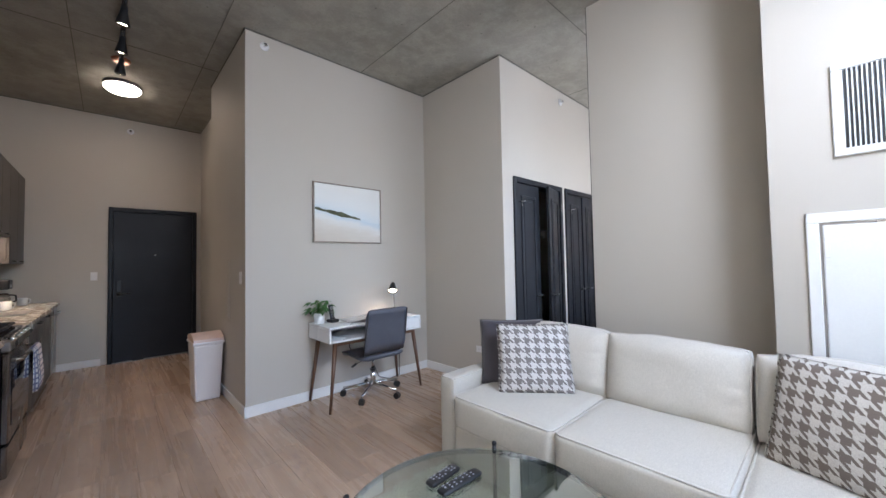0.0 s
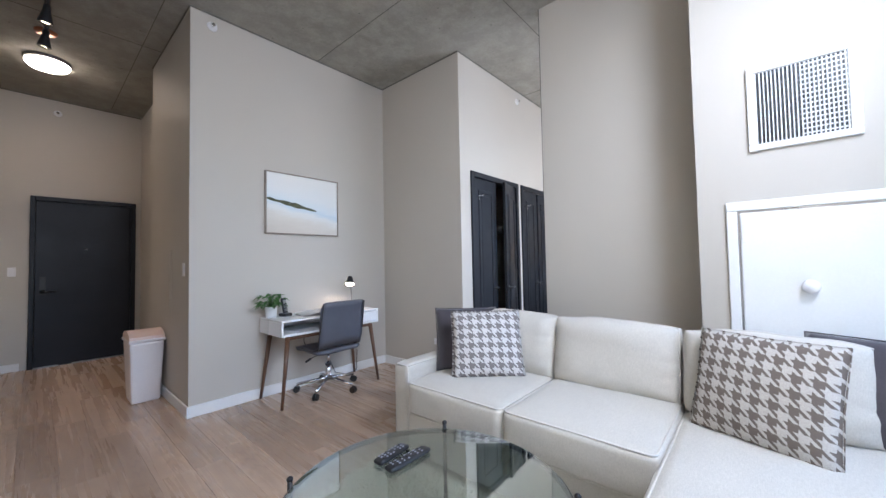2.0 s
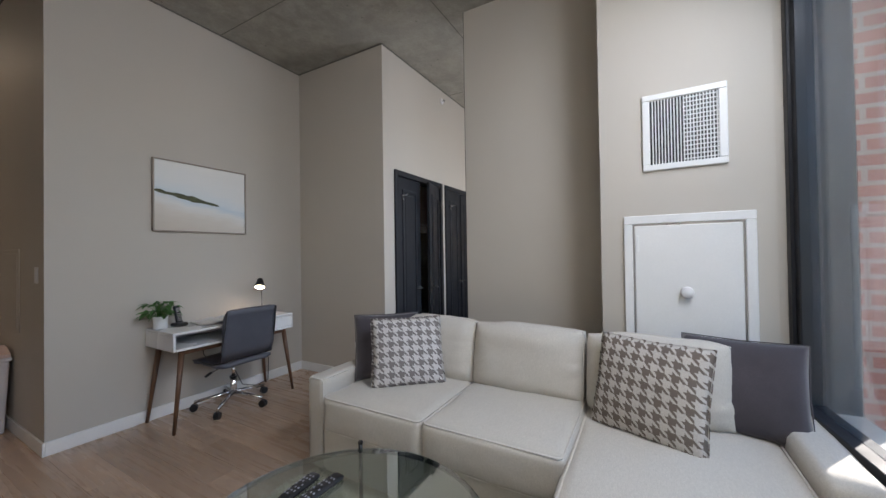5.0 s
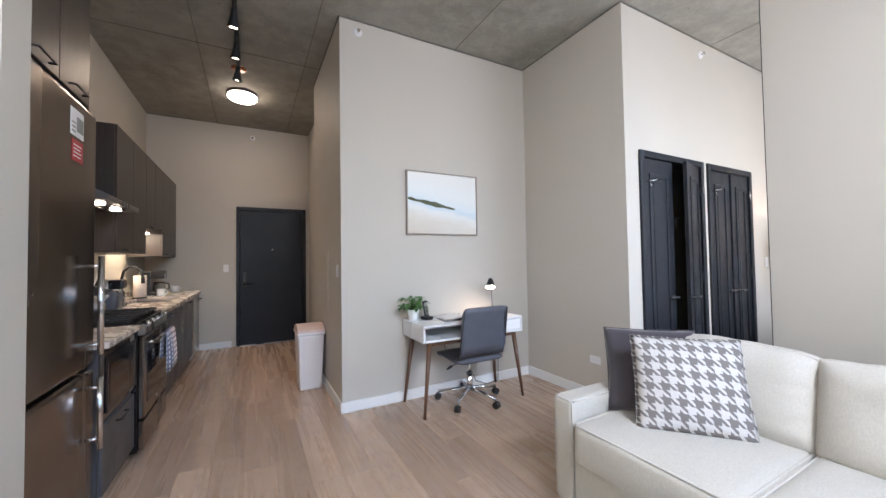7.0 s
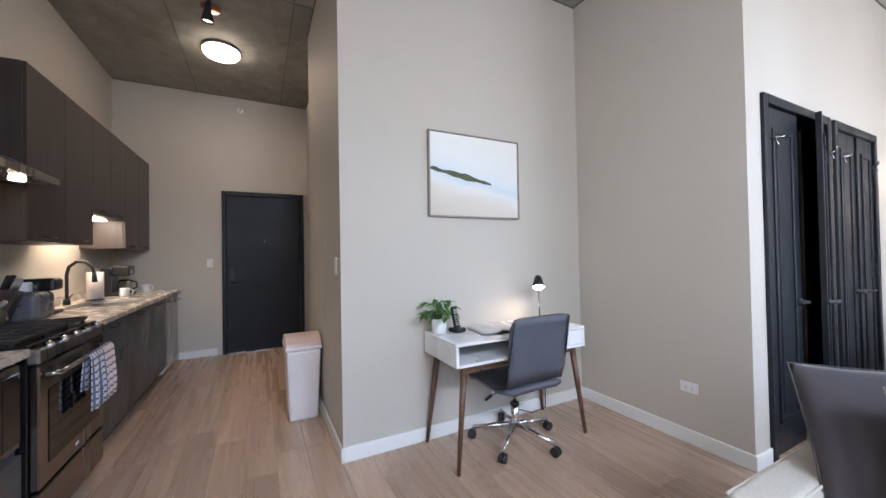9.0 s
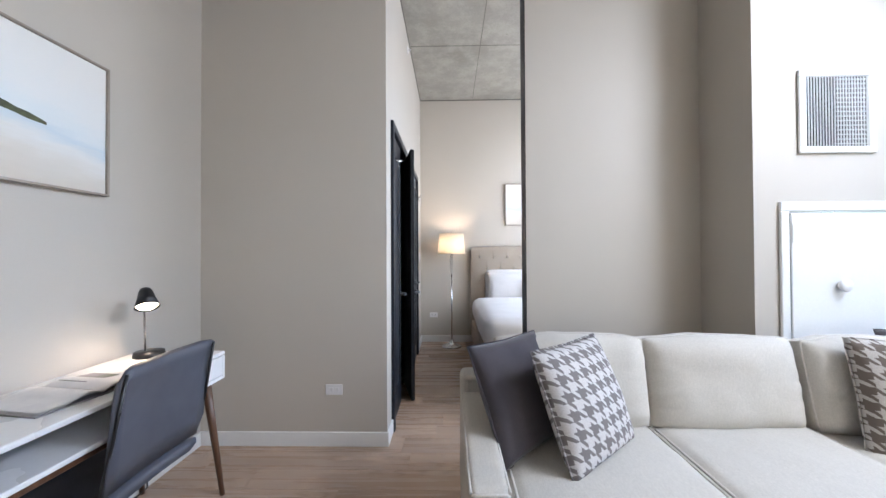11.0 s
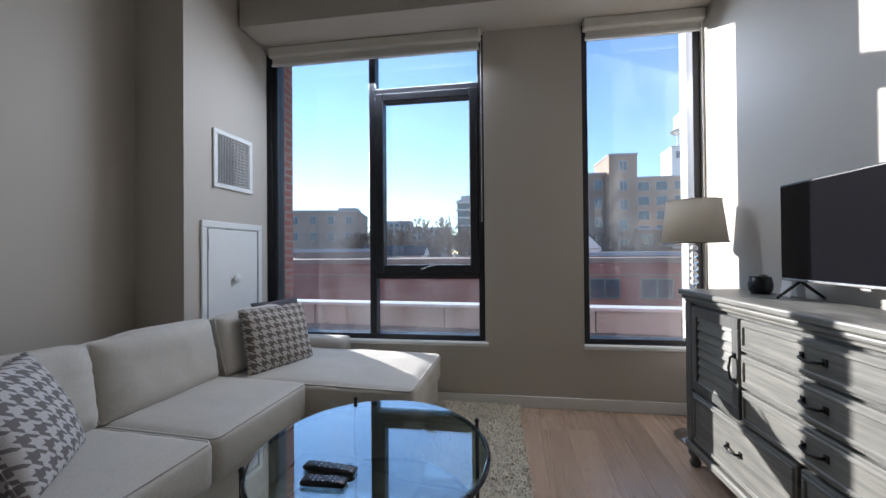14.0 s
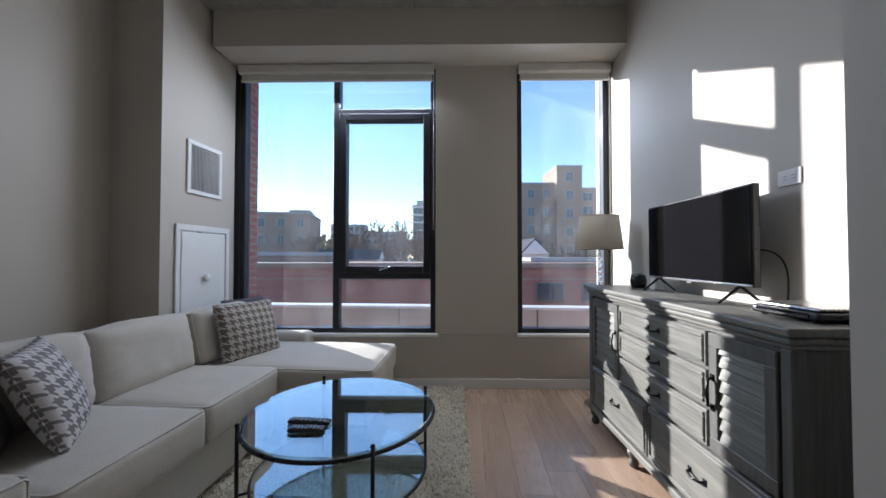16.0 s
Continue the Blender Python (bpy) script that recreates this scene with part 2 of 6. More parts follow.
def thin_glass(name, tint=(0.97, 0.98, 0.98), gloss=0.035, haze=0.0, bend=4.0):
    """A thin pane: clear, with a mirror's gloss that grows to the edge."""
    m, nt, b = nodes_of(name)
    tr = nt.nodes.new("ShaderNodeBsdfTransparent")
    tr.inputs[0].default_value = (*tint, 1)
    gl = nt.nodes.new("ShaderNodeBsdfGlossy")
    gl.inputs["Roughness"].default_value = 0.01
    lw = nt.nodes.new("ShaderNodeLayerWeight")
    lw.inputs[0].default_value = 0.5
    pw = nt.nodes.new("ShaderNodeMath")
    pw.operation = "POWER"
    pw.inputs[1].default_value = bend
    nt.links.new(lw.outputs["Facing"], pw.inputs[0])
    fr = nt.nodes.new("ShaderNodeMath")
    fr.operation = "MULTIPLY_ADD"
    fr.inputs[1].default_value, fr.inputs[2].default_value = 0.9, gloss
    nt.links.new(pw.outputs[0], fr.inputs[0])
    mx = nt.nodes.new("ShaderNodeMixShader")
    nt.links.new(fr.outputs[0], mx.inputs[0])
    nt.links.new(tr.outputs[0], mx.inputs[1])
    nt.links.new(gl.outputs[0], mx.inputs[2])
    last = mx
    if haze:
        # patchy pale layer in the pane imitating sun glare and outdoor haze
        di = nt.nodes.new("ShaderNodeBsdfTranslucent")
        di.inputs[0].default_value = (0.9, 0.92, 0.95, 1)
        last = nt.nodes.new("ShaderNodeMixShader")
        veil = noisy(nt, coords(nt, (1, 1, 0.5)), 3.0, 5, 0.6, 0.3, 0.8)
        k = nt.nodes.new("ShaderNodeMath")
        k.operation = "MULTIPLY"
        k.inputs[1].default_value = haze
        nt.links.new(veil, k.inputs[0])
        nt.links.new(k.outputs[0], last.inputs[0])
        nt.links.new(mx.outputs[0], last.inputs[1])
        nt.links.new(di.outputs[0], last.inputs[2])
    nt.links.new(last.outputs[0], nt.nodes["Material Output"].inputs[0])
    nt.nodes.remove(b)
    return m


M_wall = surface("wall paint greige", (0.52, 0.482, 0.425), (0.505, 0.467, 0.41), rough=0.62, scale=1.2, fine=260, bump=0.08, dist=0.0008, rough_var=0.05)
M_white = surface("white trim paint", (0.80, 0.80, 0.79), (0.75, 0.75, 0.73), rough=0.4, scale=3, fine=90, bump=0.05, dist=0.0006)
M_black = surface("black painted metal", (0.018, 0.019, 0.021), rough=0.38, scale=10, fine=200, bump=0.05, dist=0.0005)
M_door = surface("charcoal door paint", (0.015, 0.017, 0.023), (0.012, 0.014, 0.019), rough=0.42, scale=3, fine=140, bump=0.06, dist=0.0008, spec=0.25)
M_chrome = surface("polished chrome", (0.75, 0.75, 0.76), rough=0.09, metal=1, bump=0, rough_var=0.03)
M_steel = surface("brushed stainless steel", (0.42, 0.41, 0.40), (0.36, 0.35, 0.345), rough=0.3, metal=1, scale=3, fine=160, bump=0.03, dist=0.0004, stretch=(1, 1, 0.05))
M_steel_dark = surface("dark stainless steel", (0.30, 0.27, 0.25), (0.275, 0.248, 0.23), rough=0.24, metal=1, scale=3, fine=160, bump=0.008, dist=0.0004, stretch=(1, 1, 0.05))
M_plastic_white = surface("white plastic", (0.78, 0.77, 0.77), (0.74, 0.73, 0.73), rough=0.35, scale=6, fine=80, bump=0.03, dist=0.0005)
M_plastic_black = surface("black plastic", (0.012, 0.012, 0.014), rough=0.35, scale=6, fine=80, bump=0.04, dist=0.0005)
M_screen = surface("dark glossy screen", (0.006, 0.006, 0.008), rough=0.08, scale=2, fine=20, bump=0, rough_var=0.03)
M_pane = thin_glass("low-e window pane", (0.90, 0.915, 0.925), haze=0.03)


def concrete():
    m, nt, b = nodes_of("raw concrete slab")
    co = coords(nt)
    a = noisy(nt, co, 1.1, 6, 0.6, 0.3, 0.7)
    s = noisy(nt, co, 5.5, 8, 0.68, 0.42, 0.62)
    f = noisy(nt, co, 55, 4, 0.6, 0.3, 0.7)
    c = mixed(nt, (0.36, 0.345, 0.305), (0.25, 0.24, 0.205), a)
    c = mixed(nt, c, (0.45, 0.43, 0.385), mixed(nt, (0, 0, 0), (0.55,) * 3, s))
    c = mixed(nt, c, (0.2, 0.19, 0.165), mixed(nt, (0, 0, 0), (0.3,) * 3, f))
    v = nt.nodes.new("ShaderNodeTexVoronoi")
    v.inputs["Scale"].default_value = 7
    nt.links.new(co, v.inputs["Vector"])
    pit = nt.nodes.new("ShaderNodeMapRange")
    pit.inputs[1].default_value, pit.inputs[2].default_value, pit.inputs[3].default_value, pit.inputs[4].default_value = 0.03, 0.075, 0.8, 0.0
    nt.links.new(v.outputs["Distance"], pit.inputs[0])
    c = mixed(nt, c, (0.13, 0.125, 0.11), pit.outputs[0])
    nt.links.new(c, b.inputs["Base Color"])
    b.inputs["Roughness"].default_value = 0.8
    bumped(nt, b, s, 0.25, 0.004)
    return m


M_concrete = concrete()


def plank_wood():
    """Vinyl oak plank: each board its own tone, long soft streaks, open arches of grain and a satin wear layer."""
    m, nt, b = nodes_of("vinyl oak plank")
    info = nt.nodes.new("ShaderNodeObjectInfo")
    far = nt.nodes.new("ShaderNodeMath")
    far.operation = "MULTIPLY"
    far.inputs[1].default_value = 211.0
    nt.links.new(info.outputs["Random"], far.inputs[0])

    def shifted(v):
        n = nt.nodes.new("ShaderNodeVectorMath")
        nt.links.new(v, n.inputs[0])
        nt.links.new(far.outputs[0], n.inputs[1])
        return n.outputs[0]

    broad = noisy(nt, shifted(coords(nt, (5, 0.7, 5))), 1.0, 4, 0.55, 0.3, 0.7)
    streak = noisy(nt, shifted(coords(nt, (17, 0.55, 17))), 1.0, 6, 0.62, 0.3, 0.72)
    fine = noisy(nt, shifted(coords(nt, (110, 2.2, 110))), 1.0, 3, 0.6, 0.35, 0.65)
    wv = nt.nodes.new("ShaderNodeTexWave")
    wv.wave_type, wv.bands_direction = "RINGS", "Y"
    wv.inputs["Scale"].default_value, wv.inputs["Distortion"].default_value = 3.2, 7.0
    wv.inputs["Detail"].default_value, wv.inputs["Detail Scale"].default_value = 2.5, 1.4
    nt.links.new(shifted(coords(nt, (9, 0.9, 9))), wv.inputs["Vector"])
    arch = nt.nodes.new("ShaderNodeMapRange")
    arch.inputs[1].default_value, arch.inputs[2].default_value = 0.62, 0.95
    nt.links.new(wv.outputs["Fac"], arch.inputs[0])
    where = noisy(nt, shifted(coords(nt, (7, 0.8, 7))), 0.9, 2, 0.5, 0.5, 0.66)
    mask = nt.nodes.new("ShaderNodeMath")
    mask.operation = "MULTIPLY"
    nt.links.new(arch.outputs[0], mask.inputs[0])
    nt.links.new(where, mask.inputs[1])
    c = mixed(nt, (0.60, 0.435, 0.315), (0.46, 0.325, 0.23), broad)
    c = mixed(nt, c, (0.27, 0.185, 0.13), mixed(nt, (0, 0, 0), (0.28,) * 3, streak))
    c = mixed(nt, c, (0.66, 0.52, 0.40), mixed(nt, (0, 0, 0), (0.16,) * 3, fine))
    c = mixed(nt, c, (0.24, 0.155, 0.105), mixed(nt, (0, 0, 0), (0.34,) * 3, mask.outputs[0]))
    c = mixed(nt, c, (0.29, 0.205, 0.15), mixed(nt, (0, 0, 0), (0.62,) * 3, info.outputs["Random"]))
    nt.links.new(c, b.inputs["Base Color"])
    r = nt.nodes.new("ShaderNodeMapRange")
    r.inputs[3].default_value, r.inputs[4].default_value = 0.22, 0.34
    nt.links.new(streak, r.inputs[0])
    nt.links.new(r.outputs[0], b.inputs["Roughness"])
    b.inputs["Specular IOR Level"].default_value = 0.55
    bumped(nt, b, fine, 0.08, 0.0008)
    return m


M_plank = plank_wood()


# ---- structure ----
CEIL = 3.51
SKEW = pose(0, -0.415, 0, 0, 0, math.degrees(math.atan(0.065)))


def slab(name, x0, x1, y0, y1, z0, z1, m, label="", category="wall"):
    return tagged(part(name, box(x0, x1, y0, y1, z0, z1), m), label, category, kind="structure")


GREIGE = "smooth greige painted plaster wall"
slab("wall_west", -0.95, -0.67, -0.9, 7.5, 0, CEIL, M_wall, GREIGE + " behind the television and kitchen")
slab("wall_stub", -0.668, -0.02, 2.413, 2.585, 0, CEIL, M_wall, GREIGE + " stub beside the refrigerator")
slab("wall_entry", -0.668, 1.9, 7.336, 7.5, 0, CEIL, M_wall, GREIGE + " around the entry door")
slab("wall_hall", 1.366, 1.56, 3.976, 5.45, 0, CEIL, M_wall, GREIGE + " along the hall")
slab("wall_hall_back", 1.56, 1.9, 5.45, 7.334, 0, CEIL, M_wall, GREIGE + " deeper in the hall")
slab("wall_desk", 1.56, 3.466, 3.976, 4.15, 0, CEIL, M_wall, GREIGE + " behind the desk")
slab("wall_closet_side", 3.466, 3.60, 2.714, 4.15, 0, CEIL, M_wall, GREIGE + " between desk and closets")
slab("wall_bedroom", 6.275, 6.45, -0.9, 4.15, 0, CEIL, M_wall, GREIGE + " behind the bed")
slab("wall_closet_back", 3.602, 6.273, 3.5, 3.65, 0, CEIL, M_wall, "closet back wall in shadow")
slab("partition", 3.47, 3.60, -0.18, 1.780, 0, CEIL, M_wall, GREIGE + " partition behind the sofa")
# thin dark sheet over the partition's end, standing in for the shade there
slab("partition_edge", 3.472, 3.598, 1.780, 1.785, 0, CEIL, M_door, "end face of the partition, coloured dark for its shade")
slab("column", 3.053, 3.468, -0.21, 0.635, 0, CEIL, M_wall, "greige painted column casing with vent and access door")

# closet wall with two door openings
slab("wall_closet_1", 3.60, 3.70, 2.714, 2.85, 0, CEIL, M_wall, GREIGE)
slab("wall_closet_2", 4.61, 4.80, 2.714, 2.85, 0, 2.252, M_wall, GREIGE)
slab("wall_closet_3", 5.61, 6.273, 2.714, 2.85, 0, CEIL, M_wall, GREIGE)
slab("wall_closet_4", 3.70, 5.61, 2.714, 2.85, 2.252, CEIL, M_wall, GREIGE + " above the closets")

# window wall, slightly out of square
SILL, HEAD = 0.52, 3.175


def skew_slab(name, *a, m=M_wall, label="", category="wall"):
    ob = tagged(part(name, box(*a), m), label, category, kind="structure")
    ob.matrix_world = SKEW
    return ob


skew_slab("wall_window_1", -0.9, 6.5, -0.3, 0, 0, SILL, label=GREIGE + " below the windows")
skew_slab("wall_window_2", -0.9, -0.66, -0.3, 0, SILL + 0.002, 3.6, label=GREIGE)
skew_slab("wall_window_3", 0.255, 1.06, -0.3, 0, SILL + 0.002, 3.6, label=GREIGE + " pier between the windows")
skew_slab("wall_window_4", 3.085, 4.2, -0.3, 0, SILL + 0.002, 3.6, label=GREIGE)
skew_slab("wall_window_5", 6.0, 6.5, -0.3, 0, SILL + 0.002, 3.6, label=GREIGE)
skew_slab("wall_window_6", -0.9, 6.5, -0.3, -0.002, HEAD + 0.01, 3.6, label=GREIGE + " above the windows")
skew_slab("beam", -0.9, 3.05, 0.002, 0.37, HEAD, 3.6, label="greige painted beam over the windows", category="beam")
skew_slab("beam_bedroom", 3.6, 6.4, 0.002, 0.37, HEAD, 3.6, label="greige painted beam over the bedroom window", category="beam")
tagged(part("ceiling", box(-1.2, 6.5, -1.0, 7.5, CEIL, CEIL + 0.2), M_concrete), "raw board-marked concrete slab ceiling", "ceiling", kind="structure")
tagged(part("floor", box(-1.2, 6.5, -1.0, 7.5, -0.15, -0.006), M_black), "floor bed under the planks", "floor", kind="structure")


# ---- windows ----
M_frame = surface("dark bronze window frame", (0.016, 0.018, 0.024), rough=0.42, scale=6, fine=200, bump=0.04, dist=0.0004)
M_blind = surface("roller blind fabric", (0.62, 0.60, 0.55), (0.58, 0.56, 0.51), rough=0.85, scale=4, fine=500, bump=0.2, dist=0.0008)


def bar(name, u0, u1, v0, v1, z0, z1, parent, m=None, bevel=0.004, label=""):
    return part(name, box(u0, u1, v0, v1, z0, z1, bevel), m or M_frame, parent, label)


def window_case(name, u0, u1, label):
    w = tagged(new(name), label, "window", kind="structure")
    w.matrix_world = SKEW
    fr = 0.05
    bar("frame_side", u0, u0 + fr, -0.14, -0.035, SILL, HEAD, w)
    bar("frame_side", u1 - fr, u1, -0.14, -0.035, SILL, HEAD, w)
    bar("frame_head", u0 + fr, u1 - fr, -0.14, -0.035, HEAD - fr, HEAD, w)
    bar("frame_foot", u0 + fr, u1 - fr, -0.14, -0.035, SILL, SILL + 0.055, w)
    bar("sill", u0 - 0.03, u1 + 0.01, -0.035, 0.028, SILL - 0.022, SILL + 0.012, w, M_white, 0.006, "white painted sill")
    return w


def pane(u0, u1, z0, z1, w, v=-0.09):
    p = part("pane", box(u0, u1, v - 0.003, v + 0.003, z0, z1), M_pane, w)
    p.visible_shadow = False
    return p


w1 = window_case("window_1", 1.062, 3.083, "tall black-framed window with a top-hung casement")
bar("frame_return", 3.068, 3.083, -0.298, -0.142, SILL, HEAD, w1)
bar("frame_stop", 2.985, 3.033, -0.125, -0.05, SILL + 0.055, HEAD - 0.05, w1)
bar("mullion", 2.025, 2.085, -0.14, -0.03, SILL + 0.055, HEAD - 0.05, w1)
bar("transom", 1.112, 2.023, -0.14, -0.03, 2.715, 2.765, w1)
bar("transom", 1.112, 2.023, -0.14, -0.03, 1.065, 1.12, w1)
case = bar("casement_side", 1.114, 1.185, -0.125, -0.012, 1.122, 2.713, w1, bevel=0.006)
bar("casement_side", 1.95, 2.023, -0.125, -0.012, 1.122, 2.713, w1, bevel=0.006)
bar("casement_head", 1.187, 1.948, -0.125, -0.012, 2.645, 2.713, w1, bevel=0.006)
foot = bar("casement_foot", 1.187, 1.948, -0.125, -0.012, 1.122, 1.19, w1, bevel=0.006)
hb = tube((1.60, -0.012, 1.155), (1.60, 0.018, 1.155), 0.013)
add_path(hb, [(1.60, 0.018, 1.155), (1.58, 0.025, 1.16), (1.54, 0.028, 1.175), (1.48, 0.028, 1.19)], 0.006)
part("handle", hb, M_chrome, w1, "steel casement lever handle")
pane(2.085, 3.033, SILL + 0.055, HEAD - 0.05, w1)
pane(1.112, 2.023, 2.765, HEAD - 0.05, w1)
pane(1.185, 1.95, 1.19, 2.645, w1, -0.07)
pane(1.112, 2.023, SILL + 0.055, 1.065, w1)
w2 = window_case("window_2", -0.655, 0.252, "tall narrow black-framed fixed window")
pane(-0.605, 0.202, SILL + 0.055, HEAD - 0.05, w2)
w3 = window_case("window_3", 4.205, 5.995, "tall black-framed bedroom window")
pane(4.255, 5.945, SILL + 0.055, HEAD - 0.05, w3)


def roller_blind(u0, u1):
    b = tagged(new("roller_blind"), "rolled-up pale grey roller blind under the beam", "blind", "roller blinds")
    b.matrix_world = SKEW
    part("cassette", box(u0, u1, 0.004, 0.075, 3.085, 3.172, 0.012, 2), M_blind, b)
    part("fabric", box(u0 + 0.02, u1 - 0.02, 0.03, 0.032, 3.03, 3.085), M_blind, b)
    part("bottom_rail", box(u0 + 0.015, u1 - 0.015, 0.022, 0.04, 3.01, 3.032, 0.004), M_white, b)
    ch = bmesh.new()
    for i in range(64):
        z = 3.08 - i * 0.024
        add_tube(ch, (u0 + 0.004, 0.02, z), (u0 + 0.004, 0.02, z - 0.016), 0.0028, n=6)
    part("bead_chain", ch, M_plastic_white, b)


roller_blind(1.075, 3.0)
roller_blind(-0.65, 0.25)

# ---- skirting ----
base = tagged(new("baseboard"), "low white painted baseboard", "baseboard", kind="structure")
for x0, x1, y0, y1 in ((1.352, 1.366, 3.962, 5.45), (1.366, 3.452, 3.962, 3.976), (3.452, 3.466, 2.70, 3.976), (3.466, 3.645, 2.70, 2.714),
                       (5.67, 6.261, 2.70, 2.714), (6.261, 6.275, -0.2, 2.714), (-0.02, 0.40, 7.322, 7.336), (3.456, 3.47, 0.62, 1.765),
                       (1.546, 1.56, 5.47, 7.32)):
    part("board", box(x0, x1, y0, y1, 0, 0.095, 0.003), M_white, base)
part("board", box(-0.669, -0.655, -0.42, 2.41, 0, 0.095, 0.003), M_white, base)
bb = part("board", box(-0.67, 3.04, 0.0, 0.014, 0, 0.095, 0.003), M_white, base)
bb.matrix_world = SKEW

# ceiling joints, pour marks and the seam along the walls
M_joint = surface("dark concrete joint", (0.16, 0.15, 0.13), rough=0.9, scale=20, fine=100)
jb = bmesh.new()
for x0, x1, y0, y1 in ((2.55, 2.556, -0.3, 3.97), (0.2, 0.206, 2.4, 7.3), (-0.6, 6.2, 1.95, 1.956), (4.9, 4.906, -0.3, 2.7), (-0.6, 1.36, 5.0, 5.006), (1.2, 1.206, -0.2, 7.2)):
    add_box(jb, x0, x1, y0, y1, CEIL - 0.003, CEIL + 0.001)
for x0, x1, y0, y1 in ((1.366, 3.466, 3.968, 3.976), (3.458, 3.466, 2.714, 3.97), (3.466, 6.27, 2.706, 2.714), (1.358, 1.366, 3.976, 5.45), (6.267, 6.275, -0.1, 2.71), (-0.66, 1.55, 7.328, 7.336)):
    add_box(jb, x0, x1, y0, y1, CEIL - 0.012, CEIL + 0.001)
tagged(part("ceiling_joints", jb, M_joint), "dark form joints and seams in the concrete ceiling", "ceiling joint", kind="structure")


# ---- doors ----
def lever(parent, x, y, z, way, out, name="handle"):
    b = lathe([(0.0, 0), (0.026, 0.0), (0.026, 0.008), (0.012, 0.012), (0.011, 0.05), (0.0, 0.052)], n=16)
    bmesh.ops.rotate(b, verts=b.verts[:], cent=(0, 0, 0), matrix=Matrix.Rotation(radians(90) if out < 0 else radians(-90), 3, "X"))
    add_path(b, [(0, out * 0.045, 0), (way * 0.03, out * 0.05, 0), (way * 0.12, out * 0.046, 0)], 0.009)
    bmesh.ops.translate(b, verts=b.verts[:], vec=(x, y, z))
    return part(name, b, M_black, parent, "matte black lever handle")


ed = tagged(new("door_1"), "flat charcoal entry door, closed, with black lever and deadbolt", "door", kind="structure")
ed.matrix_world = pose(0, 7.336, 0)
part("leaf", box(0.515, 1.44, -0.03, -0.004, 0.01, 2.14, 0.003), M_door, ed)
part("frame_side", box(0.465, 0.513, -0.05, 0, 0, 2.2, 0.004), M_door, ed)
part("frame_side", box(1.442, 1.495, -0.05, 0, 0, 2.2, 0.004), M_door, ed)
part("frame_head", box(0.513, 1.442, -0.05, 0, 2.142, 2.2, 0.004), M_door, ed)
part("threshold", box(0.515, 1.44, -0.07, -0.005, 0, 0.012, 0.003), M_steel, ed, "steel threshold strip")
part("lock_plate", box(0.555, 0.61, -0.038, -0.03, 0.93, 1.16, 0.004), M_black, ed, "black keypad lock plate")
lever(ed, 0.583, -0.034, 0.97, 1, -1)
part("peephole", lathe([(0.0, 0), (0.012, 0), (0.012, 0.006), (0, 0.007)], n=12), M_steel, ed).matrix_local = pose(0.98, -0.03, 1.52, 90)


def closet(name, x0, x1, angles, label):
    """A framed closet opening with two panelled leaves, each turned open by its angle about its outer edge."""
    c = tagged(new(name), label, "closet door", kind="structure")
    c.matrix_world = pose(0, 2.714, 0)
    part("frame_side", box(x0 - 0.055, x0, -0.022, 0.13, 0, 2.25, 0.004), M_door, c)
    part("frame_side", box(x1, x1 + 0.055, -0.022, 0.13, 0, 2.25, 0.004), M_door, c)
    part("frame_head", box(x0, x1, -0.022, 0.13, 2.19, 2.25, 0.004), M_door, c)
    w = (x1 - x0) / 2 - 0.003
    for side, ang in zip((0, 1), angles):
        s = 1 if side == 0 else -1
        leaf = part("leaf", box(min(0, s * w), max(0, s * w), 0, 0.032, 0.012, 2.185, 0.003), M_door, c)
        leaf.matrix_local = pose(x0 if side == 0 else x1, 0.0, 0, 0, 0, -s * ang)
        a, b2 = sorted((s * 0.085, s * (w - 0.085)))
        for q in ((a, b2, 0.20, 0.235), (a, b2, 2.02, 2.055), (a, a + 0.03, 0.235, 2.02), (b2 - 0.03, b2, 0.235, 2.02)):
            part("panel_moulding", box(q[0], q[1], -0.010, 0.001, q[2], q[3], 0.007, 2), M_door, leaf)
        part("panel", box(a + 0.055, b2 - 0.055, -0.006, 0.001, 0.26, 1.995, 0.005), M_door, leaf)
        lever(leaf, s * (w - 0.04), 0.0, 0.94, -s, -1)
        hk = tube((s * 0.05, 0, 1.98), (s * 0.05, -0.05, 1.98), 0.005)
        add_path(hk, [(s * 0.05, -0.03, 1.98), (s * 0.09, -0.055, 1.985), (s * 0.12, -0.06, 2.0)], 0.005)
        add_path(hk, [(s * 0.05, -0.03, 1.975), (s * 0.05, -0.045, 1.93)], 0.005)
        part("coat_hook", hk, M_chrome, leaf, "chrome coat hook")
        for hz in (0.25, 1.1, 1.95):
            part("hinge", tube((s * 0.004, -0.006, hz - 0.045), (s * 0.004, -0.006, hz + 0.045), 0.006, n=8), M_black, leaf)
    return c


closet("door_2", 3.70, 4.61, (0, 15), "pair of charcoal panelled closet doors, one ajar")
closet("door_3", 4.80, 5.61, (0, 2), "pair of charcoal panelled closet doors, closed")

# inside the open closet
M_linen = surface("white folded linen", (0.72, 0.70, 0.66), rough=0.9, scale=9, fine=300, bump=0.3, dist=0.001)
sh = thing("closet_shelf", 4.22, 3.2, 1.72, 0, "white closet shelf with a hanging rail below", "shelf")
part("board", box(-0.6, 0.6, -0.18, 0.28, 0, 0.02, 0.003), M_white, sh)
for x in (-0.58, 0.58):
    part("bracket", box(x - 0.008, x + 0.008, -0.16, 0.28, -0.09, -0.001, 0.002), M_white, sh)
part("rail", tube((-0.6, -0.12, -0.07), (0.6, -0.12, -0.07), 0.012), M_chrome, sh)
